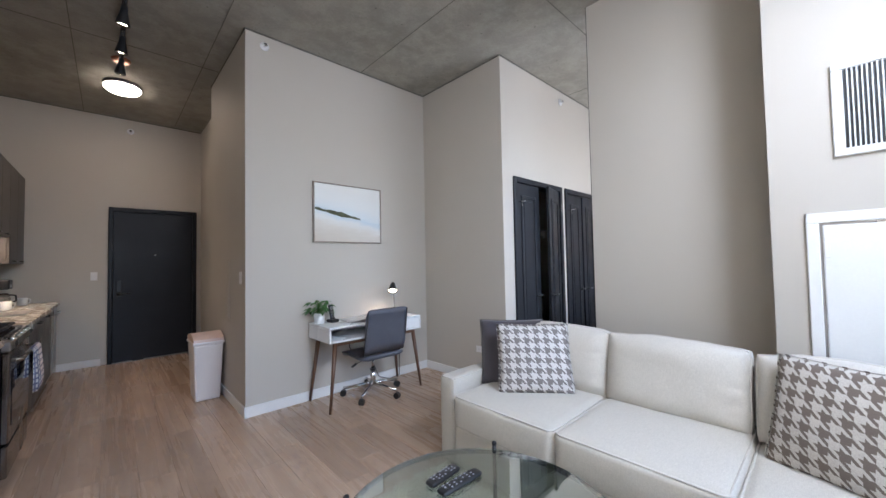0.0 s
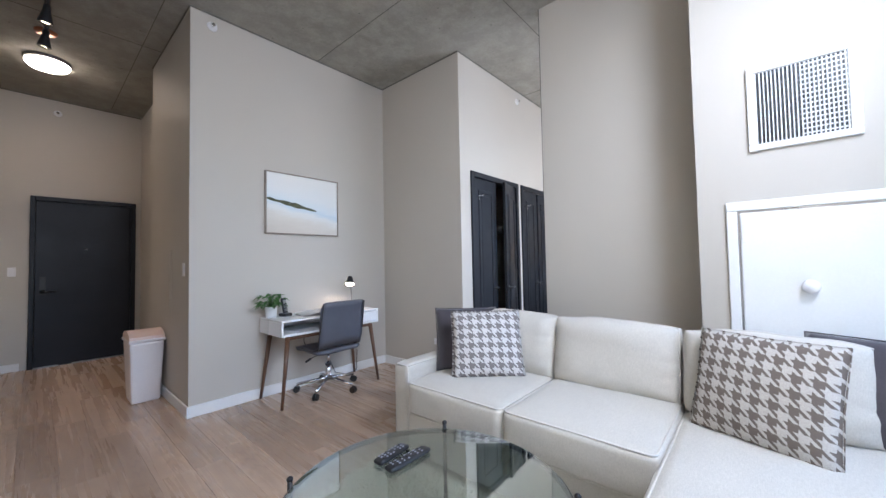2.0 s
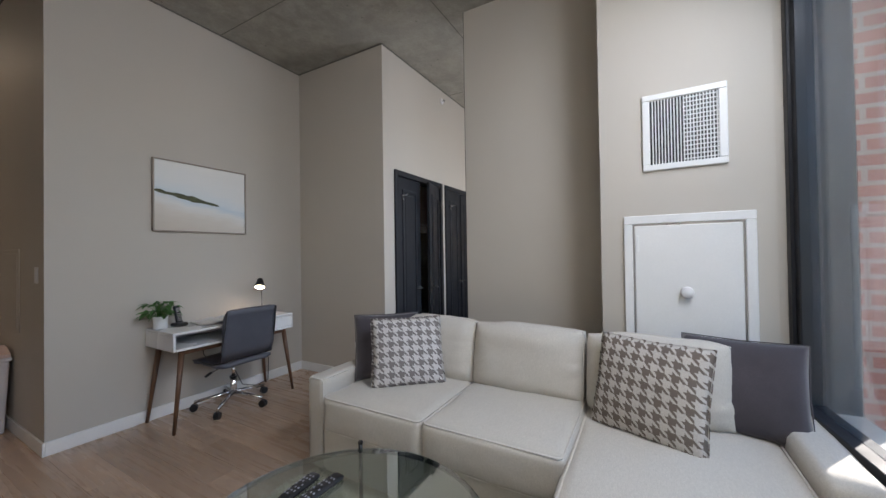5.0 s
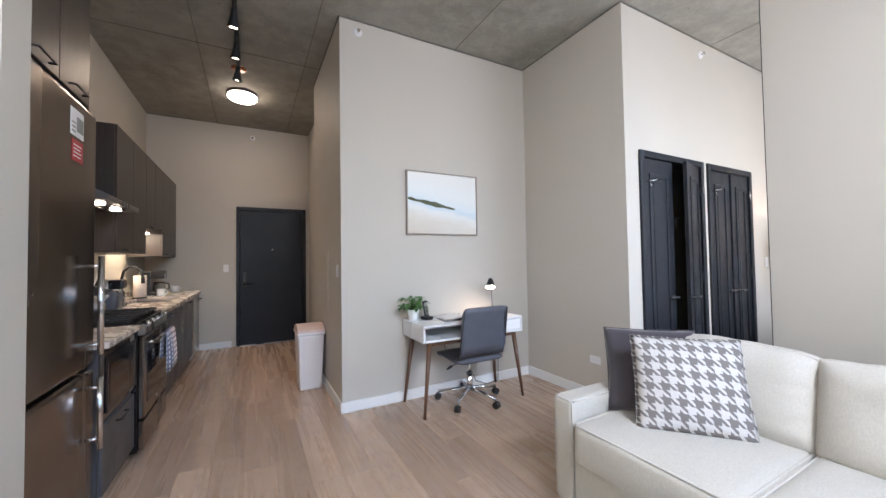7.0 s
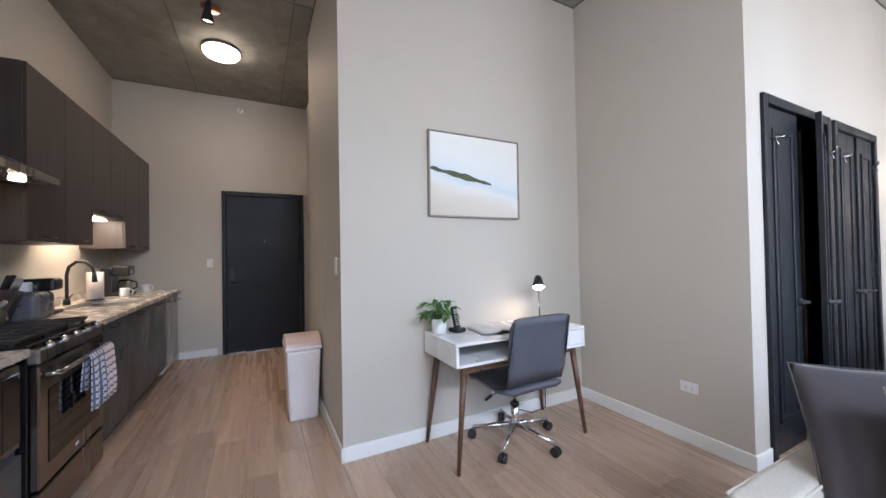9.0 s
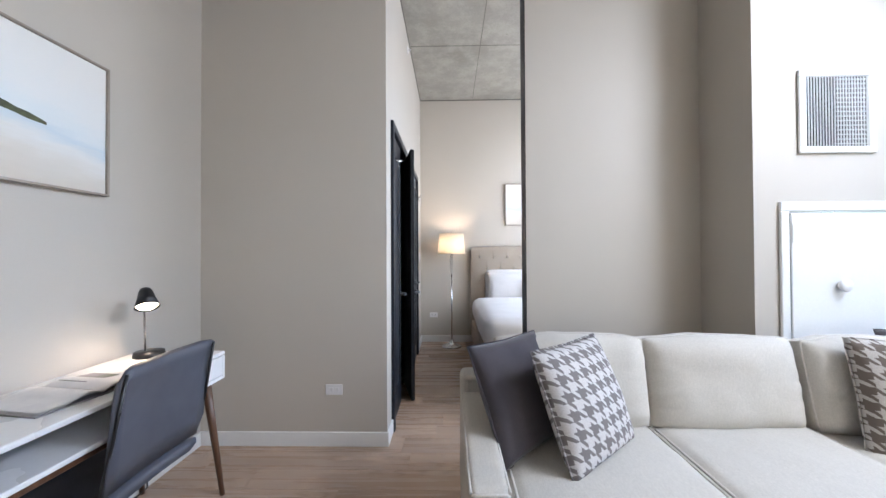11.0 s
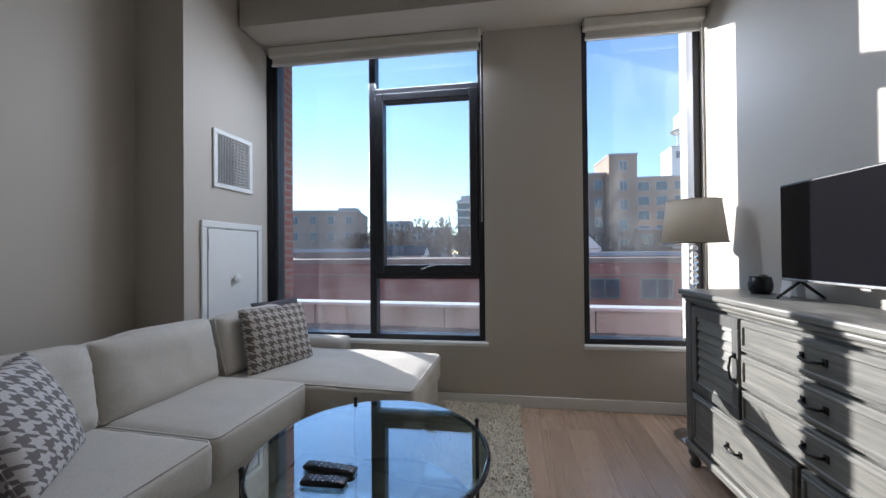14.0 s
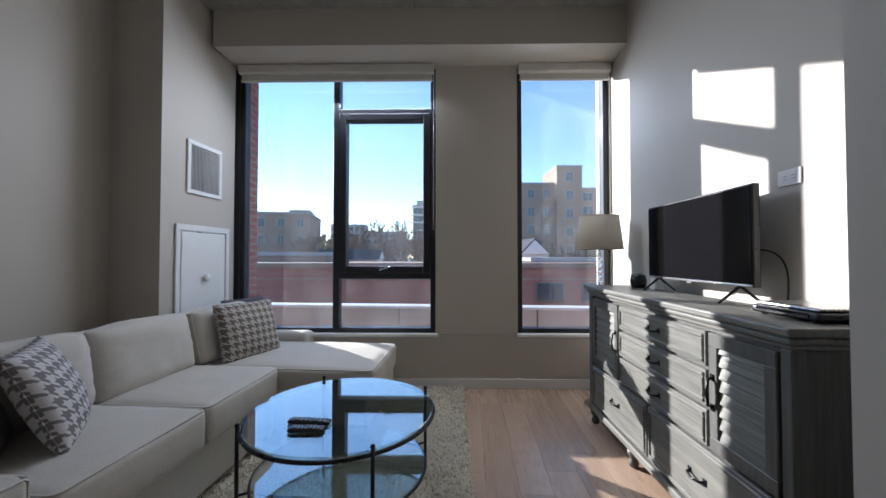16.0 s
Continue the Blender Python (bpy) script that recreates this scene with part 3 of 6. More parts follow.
fb = thing("folded_blanket", 4.30, 3.2, 1.742, 4, "white folded blanket lying on the closet shelf", "blanket")
for i in range(3):
    part("layer", cushion(0.4 - i * 0.01, 0.3, 0.05, 0.022, 0.004, 6, 0.003, i), M_linen, fb).matrix_local = pose(0, 0, i * 0.05)
cb = thing("cardboard_box", 4.27, 3.28, 1.90, 0, "tan storage box standing above the folded blanket", "box")
M_card = surface("tan cardboard", (0.42, 0.30, 0.19), rough=0.85, scale=5, fine=90, bump=0.1)
part("body", box(-0.2, 0.2, -0.15, 0.15, 0, 0.24, 0.004), M_card, cb)
part("lid", box(-0.208, 0.208, -0.158, 0.158, 0.242, 0.29, 0.004), M_card, cb)


def hanger(x, rz):
    h = thing("clothes_hanger", x, 3.08, 1.65, rz, "white plastic clothes hanger on the closet rail", "hanger", "clothes hangers")
    part("arms", path([(-0.2, 0, -0.17), (-0.19, 0, -0.15), (0, 0, -0.06), (0.19, 0, -0.15), (0.2, 0, -0.17), (-0.2, 0, -0.17)], 0.006), M_plastic_white, h)
    part("hook", path([(0, 0, -0.06), (0, 0, -0.01), (0.012, 0, 0.008), (0.0, 0, 0.022), (-0.015, 0, 0.012)], 0.003), M_chrome, h)


for i, x in enumerate((3.95, 4.02, 4.16, 4.24, 4.29, 4.40)):
    hanger(x, 75 + 9 * (i % 3))


# ---- wall fittings ----
def outlet(name, m, label, toggle=False, wide=1.0):
    o = tagged(new(name), label, "switch" if toggle else "socket")
    o.matrix_world = m
    part("plate", box(-0.035 * wide, 0.035 * wide, -0.006, 0, -0.057, 0.057, 0.003, 2), M_plastic_white, o)
    if toggle:
        part("rocker", box(-0.016, 0.016, -0.010, -0.006, -0.033, 0.033, 0.002), M_plastic_white, o)
    else:
        for dz in (-0.02, 0.02):
            s = part("receptacle", box(-0.016, 0.016, -0.0085, -0.006, dz - 0.015, dz + 0.015, 0.002), M_plastic_white, o)
            for dx in (-0.006, 0.006):
                part("slot", box(dx - 0.001, dx + 0.001, -0.0092, -0.0085, dz - 0.002, dz + 0.008), M_black, s)
    return o


outlet("wall_socket", pose(3.464, 3.068, 0.375, 0, 90, -90), "white double socket low on the wall by the desk")
outlet("wall_socket", pose(6.273, 2.53, 0.388, 0, 90, -90), "white double socket low on the bedroom wall")
outlet("wall_socket", pose(-0.668, 1.51, 1.628, 0, 90, 90), "white double socket high on the wall behind the television")
outlet("light_switch", pose(0.325, 7.334, 1.23, 0, 0, 0), "white rocker switch beside the entry door", True)
outlet("light_switch", pose(1.364, 4.12, 1.23, 0, 0, -90), "white rocker switch at the hall corner", True)
outlet("light_switch", pose(6.00, 2.712, 1.23, 0, 0, 0), "white rocker switch beside the closets", True)


def sprinkler(m, label):
    s = tagged(new("sprinkler_head"), label, "sprinkler", "wall sprinklers")
    s.matrix_world = m
    part("plate", lathe([(0.0, 0), (0.042, 0.0), (0.04, 0.006), (0.022, 0.012), (0, 0.012)], n=20), M_plastic_white, s)
    part("nozzle", lathe([(0.0, 0.012), (0.009, 0.012), (0.008, 0.035), (0.016, 0.037), (0.016, 0.04), (0, 0.04)], n=12), M_chrome, s)


sprinkler(pose(1.53, 3.976, 3.40, 90), "white round sprinkler head high on the desk wall")
sprinkler(pose(0.69, 7.336, 3.33, 90), "white round sprinkler head above the entry door")
sprinkler(pose(4.71, 2.714, 3.36, 90), "white round sprinkler head above the closets")

ap = tagged(new("hall_access_panel"), "flush painted electrical panel door in the hall", "panel")
ap.matrix_world = pose(1.366, 4.75, 1.1, 0, 0, 90)
part("frame", box(-0.2, 0.2, 0, 0.006, -0.32, 0.32, 0.002), M_wall, ap)
part("door", box(-0.17, 0.17, 0.006, 0.011, -0.29, 0.29, 0.002), M_wall, ap)

# supply vent and access door on the column
vent = tagged(new("wall_vent"), "white framed louvred air vent set in the column", "vent")
vent.matrix_world = pose(3.053, 0.19, 2.04)
part("backing", box(-0.004, 0, -0.17, 0.17, -0.195, 0.195), M_black, vent)
for y0, y1, z0, z1 in ((-0.205, 0.205, 0.19, 0.226), (-0.205, 0.205, -0.226, -0.19), (-0.205, -0.165, -0.19, 0.19), (0.165, 0.205, -0.19, 0.19)):
    part("frame", box(-0.016, 0, y0, y1, z0, z1, 0.004), M_white, vent)
for i in range(21):
    y = -0.155 + i * 0.0155
    b = box(-0.012, -0.007, -0.0028, 0.0028, -0.19, 0.19, 0.001)
    part("slat", b, M_white, vent).matrix_local = pose(0, y, 0, 0, 0, 28)
for i in range(15):
    z = -0.175 + i * 0.025
    part("rear_slat", box(-0.0055, -0.0042, -0.165, 0.0, z - 0.003, z + 0.003), M_white, vent)

acc = tagged(new("access_door"), "white framed service hatch with round knob on the column", "hatch")
acc.matrix_world = pose(3.053, 0.19, 0)
for y0, y1, z0, z1 in ((-0.315, 0.315, 1.50, 1.55), (-0.315, -0.268, 0.42, 1.50), (0.268, 0.315, 0.42, 1.50), (-0.268, 0.268, 0.42, 0.46)):
    part("frame", box(-0.018, 0, y0, y1, z0, z1, 0.004), M_white, acc)
part("shadow_gap", box(-0.004, 0, -0.268, 0.268, 0.46, 1.50), M_steel, acc, "dark gap round the hatch")
hd = part("door", box(-0.014, -0.004, -0.258, 0.258, 0.47, 1.488, 0.004), M_white, acc)
kb = lathe([(0.0, 0.0), (0.02, 0.0), (0.014, 0.012), (0.032, 0.016), (0.034, 0.03), (0.028, 0.036), (0, 0.037)], n=24)
part("knob", kb, M_plastic_white, hd, "round white knob").matrix_local = pose(-0.014, 0.0, 1.10, 0, -90, 0)
for z in (0.75, 1.38):
    part("latch", box(-0.019, -0.0145, 0.235, 0.254, z - 0.05, z + 0.05, 0.002), M_white, acc)

# ---- lamps on the ceiling ----
M_glow = glow("warm lamp diffuser", (1.0, 0.83, 0.62), 3.6)
M_bulb = glow("warm spot lens", (1.0, 0.76, 0.50), 7.0)
M_copper = surface("copper plate", (0.55, 0.24, 0.14), rough=0.35, metal=1, scale=6, fine=60, bump=0.03)
dome = thing("ceiling_light", 0.575, 6.06, CEIL, 0, "round flush ceiling light, lit warm white", "ceiling light")
part("rim", lathe([(0.0, 0.0), (0.175, 0.0), (0.18, -0.02), (0.176, -0.036), (0.172, -0.036)][::-1], n=40), M_steel, dome, "thin metal rim")
part("diffuser", lathe([(0.0, -0.098), (0.09, -0.094), (0.15, -0.078), (0.17, -0.055), (0.171, -0.036)], n=40), M_glow, dome, "glowing opal diffuser")
track = thing("track_light", 0.55, 4.7, CEIL, 0, "black ceiling track with three lit spot heads", "track light")
part("rail", box(-0.018, 0.018, -1.45, 0.62, -0.03, 0, 0.003), M_black, track)
part("canopy", lathe([(0.0, -0.012), (0.075, -0.012), (0.08, 0.0)], n=28), M_copper, track, "copper canopy plate").matrix_local = pose(0.0, 0.68, 0)
for dy in (-0.51, 0.01, 0.49):
    hd = part("spot_head", lathe([(0.0, 0.0), (0.022, 0.0), (0.026, -0.05), (0.045, -0.13), (0.047, -0.15), (0.040, -0.148), (0.036, -0.13)], n=20), M_black, track)
    hd.matrix_local = pose(0.0, dy, -0.075, 12, 4, 0)
    part("stem", tube((0, 0, 0), (0, -0.01, 0.06), 0.008), M_black, hd)
    part("lens", lathe([(0.0, -0.138), (0.035, -0.136), (0.036, -0.13)], n=20), M_bulb, hd, "glowing spot lens")


# ---- living room ----
def weave(name, base, dark, scale=420, bump=0.35):
    m, nt, b = nodes_of(name)
    co = coords(nt)
    wv = nt.nodes.new("ShaderNodeTexChecker")
    wv.inputs["Scale"].default_value = scale
    nt.links.new(co, wv.inputs["Vector"])
    n1 = noisy(nt, co, 5, 4)
    n2 = noisy(nt, co, 160, 3, 0.6, 0.35, 0.65)
    c = mixed(nt, base, dark, n1)
    c = mixed(nt, c, tuple(x * 0.72 for x in base), mixed(nt, (0, 0, 0), (0.5,) * 3, n2))
    nt.links.new(c, b.inputs["Base Color"])
    b.inputs["Roughness"].default_value = 0.92
    b.inputs["Sheen Weight"].default_value = 0.25
    b.inputs["Specular IOR Level"].default_value = 0.2
    bumped(nt, b, n2, bump, 0.0012)
    return m


def linen(name, base, dark):
    """Coarse slubby upholstery cloth: crossing threads of uneven tone, with soft broad fading."""
    m, nt, b = nodes_of(name)
    warp = noisy(nt, coords(nt, (420, 420, 40)), 1.0, 2, 0.6, 0.32, 0.68)
    weft = noisy(nt, coords(nt, (40, 420, 420)), 1.0, 2, 0.6, 0.32, 0.68)
    slub = noisy(nt, coords(nt, (130, 130, 130)), 1.0, 3, 0.65, 0.36, 0.64)
    broad = noisy(nt, coords(nt), 3.5, 4, 0.55, 0.3, 0.7)
    c = mixed(nt, base, dark, mixed(nt, (0, 0, 0), (0.45,) * 3, broad))
    c = mixed(nt, c, tuple(x * 0.62 for x in dark), mixed(nt, (0, 0, 0), (0.28,) * 3, warp))
    c = mixed(nt, c, tuple(min(1, x * 1.25) for x in base), mixed(nt, (0, 0, 0), (0.35,) * 3, weft))
    c = mixed(nt, c, tuple(x * 0.7 for x in dark), mixed(nt, (0, 0, 0), (0.22,) * 3, slub))
    nt.links.new(c, b.inputs["Base Color"])
    b.inputs["Roughness"].default_value = 0.97
    b.inputs["Specular IOR Level"].default_value = 0.08
    b.inputs["Sheen Weight"].default_value = 0.12
    bumped(nt, b, slub, 0.22, 0.0012)
    return m


def houndstooth(name, light, dark, period=0.062):
    m, nt, b = nodes_of(name)
    co = coords(nt, (8 / period, 8 / period, 8 / period))
    sp = nt.nodes.new("ShaderNodeSeparateXYZ")
    nt.links.new(co, sp.inputs[0])

    def op(kind, a, c):
        n = nt.nodes.new("ShaderNodeMath")
        n.operation = kind
        for s, v in zip(n.inputs, (a, c)):
            if isinstance(v, (int, float)):
                s.default_value = v
            else:
                nt.links.new(v, s)
        return n.outputs[0]

    u, v = op("ADD", sp.outputs[0], 800), op("ADD", sp.outputs[2], 800)
    warp = op("LESS_THAN", op("MODULO", u, 8), 4)
    weft = op("LESS_THAN", op("MODULO", v, 8), 4)
    twill = op("LESS_THAN", op("MODULO", op("ADD", u, v), 4), 2)
    sel = op("ADD", op("MULTIPLY", warp, twill), op("MULTIPLY", weft, op("SUBTRACT", 1, twill)))
    n2 = noisy(nt, coords(nt), 240, 3)
    c = mixed(nt, light, dark, sel)
    c = mixed(nt, c, tuple(x * 0.7 for x in dark), mixed(nt, (0, 0, 0), (0.3,) * 3, n2))
    nt.links.new(c, b.inputs["Base Color"])
    b.inputs["Roughness"].default_value = 0.95
    b.inputs["Specular IOR Level"].default_value = 0.15
    bumped(nt, b, n2, 0.3, 0.001)
    return m


M_sofa = linen("oatmeal sofa weave", (0.57, 0.54, 0.485), (0.50, 0.47, 0.415))
M_pipe = linen("oatmeal piping", (0.60, 0.57, 0.52), (0.54, 0.51, 0.46))
M_tooth = houndstooth("houndstooth weave", (0.62, 0.60, 0.58), (0.20, 0.18, 0.175))
M_tooth2 = houndstooth("taupe houndstooth weave", (0.56, 0.53, 0.49), (0.17, 0.14, 0.12), 0.058)
M_plum = weave("charcoal plum velvet", (0.085, 0.075, 0.085), (0.055, 0.05, 0.058), bump=0.2)


def rim(sx, sy, z, r=0.006, cr=0.05, k=6):
    """A closed piping line round a cushion top, with rounded corners."""
    pts = []
    for cx, cy, a0 in ((sx / 2 - cr, sy / 2 - cr, 0), (-sx / 2 + cr, sy / 2 - cr, 90), (-sx / 2 + cr, -sy / 2 + cr, 180), (sx / 2 - cr, -sy / 2 + cr, 270)):
        for i in range(k + 1):
            a = radians(a0 + 90 * i / k)
            pts.append((cx + cr * math.cos(a), cy + cr * math.sin(a), z))
    return path(pts, r, 6, closed=True)


def back_point(f, u, v, sx, sy, sz, seed):
    """A point of a loose back cushion: f through its thickness, u along it, v up it, each from -1 to 1."""
    edge = max(abs(u), abs(v))
    corner = (abs(u) * abs(v)) ** 4
    fat = ((1 - u ** 4) * (1 - v ** 4)) ** 0.5
    x = f * (sx / 2 * (0.60 + 0.2 * (1 - edge ** 6)) + 0.075 * fat)
    p = Vector((x, u * sy / 2 * (1 - 0.035 * corner - 0.02 * (1 - v * v) * abs(u)), sz / 2 + v * sz / 2 * (1 - 0.06 * corner) + 0.006 * (1 - u * u) * v))
    q = Vector((p.x * 4, p.y * 5 + seed * 9.1, p.z * 5))
    fold = noise.noise(q * 0.8) + 0.35 * noise.noise(q * 2.0 + Vector((seed, 0, 3)))
    crease = abs(noise.noise(Vector((seed * 4.1, p.y * 9 + p.z * 6, p.z * 13)))) - 0.25
    p.x += f * (0.014 * fold * fat + 0.022 * crease * edge ** 4 * (1 - edge ** 24))
    p.z += 0.014 * noise.noise(Vector((p.y * 7, seed * 2.3, 1.0))) * max(v, 0)
    return p


def back_cushion(sx, sy, sz, seed, n=40):
    bm = bmesh.new()
    bmesh.ops.create_cube(bm, size=2)
    bmesh.ops.subdivide_edges(bm, edges=bm.edges[:], cuts=n, use_grid_fill=True)
    for v in bm.verts:
        v.co = back_point(v.co.x, v.co.y, v.co.z, sx, sy, sz, seed)
    for f in bm.faces:
        f.smooth = True
    return bm


sofa = thing("sectional_sofa", 0, 0, 0, 0, "oatmeal fabric sectional sofa with chaise and loose back cushions", "sofa")
part("base", box(2.10, 2.98, 0.70, 2.105, 0.05, 0.31, 0.02, 2), M_sofa, sofa)
part("chaise_base", box(1.45, 2.98, -0.25, 0.685, 0.05, 0.31, 0.02, 2), M_sofa, sofa)
part("back_frame", box(2.86, 3.035, -0.17, 2.24, 0.05, 0.67, 0.035, 3), M_sofa, sofa)
arm = cushion(0.93, 0.13, 0.55, 0.028, 0.005, 20, 0.004, 1)
arm = part("arm", arm, M_sofa, sofa)
arm.matrix_local = pose(2.575, 2.175, 0.04)
part("piping", path([(-0.458, s1 * 0.058, zz) for s1, zz in ((-1, 0.03), (-1, 0.53), (-0.8, 0.541), (0.8, 0.541), (1, 0.53), (1, 0.03))], 0.005, 6), M_pipe, arm)
for s1 in (-1, 1):
    part("piping", path([(-0.45, s1 * 0.058, 0.541), (0.45, s1 * 0.058, 0.541)], 0.005, 6), M_pipe, arm)
arm = cushion(0.78, 0.17, 0.52, 0.032, 0.006, 20, 0.004, 2)
part("arm", arm, M_sofa, sofa).matrix_local = pose(2.64, -0.205, 0.04)
for y0, y1, sd in ((1.392, 2.082, 3), (0.695, 1.385, 4)):
    st = part("seat_cushion", cushion(0.80, y1 - y0, 0.20, 0.028, 0.022, 26, 0.005, sd), M_sofa, sofa)
    st.matrix_local = pose(2.475, (y0 + y1) / 2, 0.30)
    part("piping", rim(0.788, y1 - y0 - 0.012, 0.194, 0.0055, 0.03), M_pipe, st)
    part("piping", rim(0.788, y1 - y0 - 0.012, 0.008, 0.0055, 0.03), M_pipe, st)
ch = part("chaise_cushion", cushion(1.47, 0.80, 0.19, 0.03, 0.026, 30, 0.007, 5), M_sofa, sofa)
ch.matrix_local = pose(2.135, 0.285, 0.295)
part("piping", rim(1.458, 0.788, 0.183, 0.0055, 0.035), M_pipe, ch)
part("piping", rim(1.458, 0.788, 0.008, 0.0055, 0.035), M_pipe, ch)
for y, w, sd, tilt, dx in ((1.73, 0.70, 6, 10, 0), (1.05, 0.69, 7, 11, -0.01), (0.36, 0.66, 8, 13, -0.05)):
    bc = part("back_cushion", back_cushion(0.15, w, 0.41, sd), M_sofa, sofa)
    bc.matrix_local = pose(2.76 + dx, y, 0.475, 0, tilt, 0)
    for face in (-1, 1):
        pts = [back_point(face * 0.93, u, v, 0.15, w, 0.41, sd) for u, v in [(q / 10, -1) for q in range(-10, 10)] + [(1, q / 6) for q in range(-6, 6)] + [(-q / 10, 1) for q in range(-10, 10)] + [(-1, -q / 6) for q in range(-6, 6)]]
        part("piping", path(pts, 0.0055, 6, closed=True), M_pipe, bc)
for x, y in ((2.15, 2.165), (2.95, 2.165), (1.50, -0.2), (1.50, 0.62), (2.95, -0.2), (2.15, 0.75)):
    part("foot", tube((x, y, 0), (x, y, 0.06), 0.022, 0.028), M_black, sofa)


def throw(w, h, t, m, mat, label, seed, group="throw pillows"):
    p = tagged(part("throw_pillow", pillow(w, h, t, 22, seed), mat), label, "pillow", group)
    p.matrix_world = m
    e = path([(w / 2 * u, 0, h / 2 + h / 2 * v) for u, v in ((-1, -1), (-0.96, 0), (-1, 1), (0, 0.96), (1, 1), (0.96, 0), (1, -1), (0, -0.96))], 0.003, 5, closed=True)
    part("seam", e, mat, p)
    return p


throw(0.47, 0.45, 0.16, pose(2.435, 1.70, 0.50, -23, 0, -49), M_tooth, "grey and white houndstooth throw pillow leaning on the sofa", 1)
throw(0.46, 0.45, 0.16, pose(2.525, 1.925, 0.50, -25, 0, -47), M_plum, "charcoal velvet throw pillow against the sofa arm", 2)
throw(0.50, 0.46, 0.17, pose(2.43, 0.42, 0.475, -18, 0, -112), M_tooth2, "taupe and cream houndstooth throw pillow on the chaise", 3)
throw(0.48, 0.45, 0.16, pose(2.68, 0.02, 0.475, -18, 0, -100), M_plum, "charcoal velvet throw pillow beside the window arm", 4)

# rug with a long pile
M_rug = surface("cream wool pile", (0.80, 0.74, 0.61), (0.70, 0.63, 0.50), rough=1.0, scale=9, fine=80, bump=0.15, dist=0.002, spec=0.1)
rug = thing("shag_rug", 1.62, 0.95, 0, 3, "cream shag rug with long pile on the plank floor", "rug")
RX, RY = 0.90, 1.25
part("backing", box(-RX, RX, -RY, RY, 0, 0.012, 0.004), M_rug, rug)
rng = random.Random(5)
vs, fs = [], []
for i in range(44000):
    x = -RX + rng.random() * (1.35 if rng.random() < 0.8 else 2 * RX)
    y = -RY + rng.random() * 2 * RY
    a, h, l = rng.random() * 6.283, 0.022 + rng.random() * 0.022, 0.014 + rng.random() * 0.014
    w = 0.005
    dx, dy = math.cos(a), math.sin(a)
    k = len(vs)
    vs += [(x - dy * w, y + dx * w, 0.01), (x + dy * w, y - dx * w, 0.01), (x + dx * l * 0.5 + dy * w * 0.8, y + dy * l * 0.5 - dx * w * 0.8, h * 0.8), (x + dx * l * 0.5 - dy * w * 0.8, y + dy * l * 0.5 + dx * w * 0.8, h * 0.8), (x + dx * l * 1.3, y + dy * l * 1.3, h)]
    fs += [(k, k + 1, k + 2, k + 3), (k + 3, k + 2, k + 4)]
me = bpy.data.meshes.new("pile")
me.from_pydata(vs, [], fs)
me.materials.append(M_rug)
pile = tagged(new("pile", me), kind="stuff")
pile.parent = rug

# round glass table
M_iron = surface("dark bronze metal", (0.022, 0.022, 0.024), rough=0.33, metal=0.6, scale=20, fine=200, bump=0.08, dist=0.0006)
M_tglass = thin_glass("table glass", (0.80, 0.89, 0.87), 0.15, bend=1.9)
ct = thing("coffee_table", 1.40, 1.26, 0.02, 0, "round glass coffee table with dark metal rings and lower shelf", "table")
R = 0.485


def circle(r, z, n=72, s=1.0):
    return [(r * math.cos(2 * math.pi * i / n), s * r * math.sin(2 * math.pi * i / n), z) for i in range(n)]


tg = part("glass_top", lathe([(0.0, 0.438), (R - 0.004, 0.438), (R, 0.441), (R, 0.446), (R - 0.004, 0.449), (0.0, 0.449)], n=72), M_tglass, ct, "clear tempered glass top")
tg.visible_shadow = False
for p in tg.data.polygons:
    p.use_smooth = False
part("top_ring", path(circle(R + 0.003, 0.430), 0.010, 8, closed=True), M_iron, ct)
sg = part("glass_shelf", lathe([(0.0, 0.146), (R - 0.045, 0.146), (R - 0.045, 0.153), (0.0, 0.153)], n=72), M_tglass, ct, "clear glass lower shelf")
sg.visible_shadow = False
for p in sg.data.polygons:
    p.use_smooth = False
part("shelf_ring", path(circle(R - 0.04, 0.139), 0.008, 8, closed=True), M_iron, ct)
for a in (34, 124, 214, 304):
    c, s = math.cos(radians(a)), math.sin(radians(a))
    lg = part("leg", tube(((R + 0.012) * c, (R + 0.012) * s, 0), ((R + 0.012) * c, (R + 0.012) * s, 0.46), 0.009, n=10), M_iron, ct)
    part("finial", lathe([(0.0, 0.0), (0.011, 0.002), (0.012, 0.01), (0.007, 0.016), (0.0, 0.018)], (R + 0.012) * c, (R + 0.012) * s, 0.46, 12), M_iron, lg)
    part("strut", tube(((R + 0.012) * c, (R + 0.012) * s, 0.139), ((R - 0.04) * c, (R - 0.04) * s, 0.139), 0.006, n=8), M_iron, ct)
for a in (79, 259):
    pts = []
    for i in range(13):
        q = radians(a - 45 + 90 * i / 12)
        rr = R - 0.05 - 0.16 * math.sin(math.pi * i / 12)
        pts.append((rr * math.cos(q), rr * math.sin(q), 0.139))
    part("curved_brace", path(pts, 0.006, 6), M_iron, ct)


def remote(x, y, rz, l, label, lit):
    r = thing("remote_control", x, y, 0.4695, rz, label, "remote", "remotes on the table")
    part("body", cushion(l, 0.048, 0.02, 0.009, 0.002, 8, 0), M_plastic_black, r)
    for i in range(7):
        for j in range(3):
            part("button", box(-l / 2 + 0.025 + i * l / 9 - 0.004, -l / 2 + 0.025 + i * l / 9 + 0.004, -0.014 + j * 0.014 - 0.003, -0.014 + j * 0.014 + 0.003, 0.02, 0.0235, 0.001), lit if (i + j) % 4 else M_plastic_black, r)


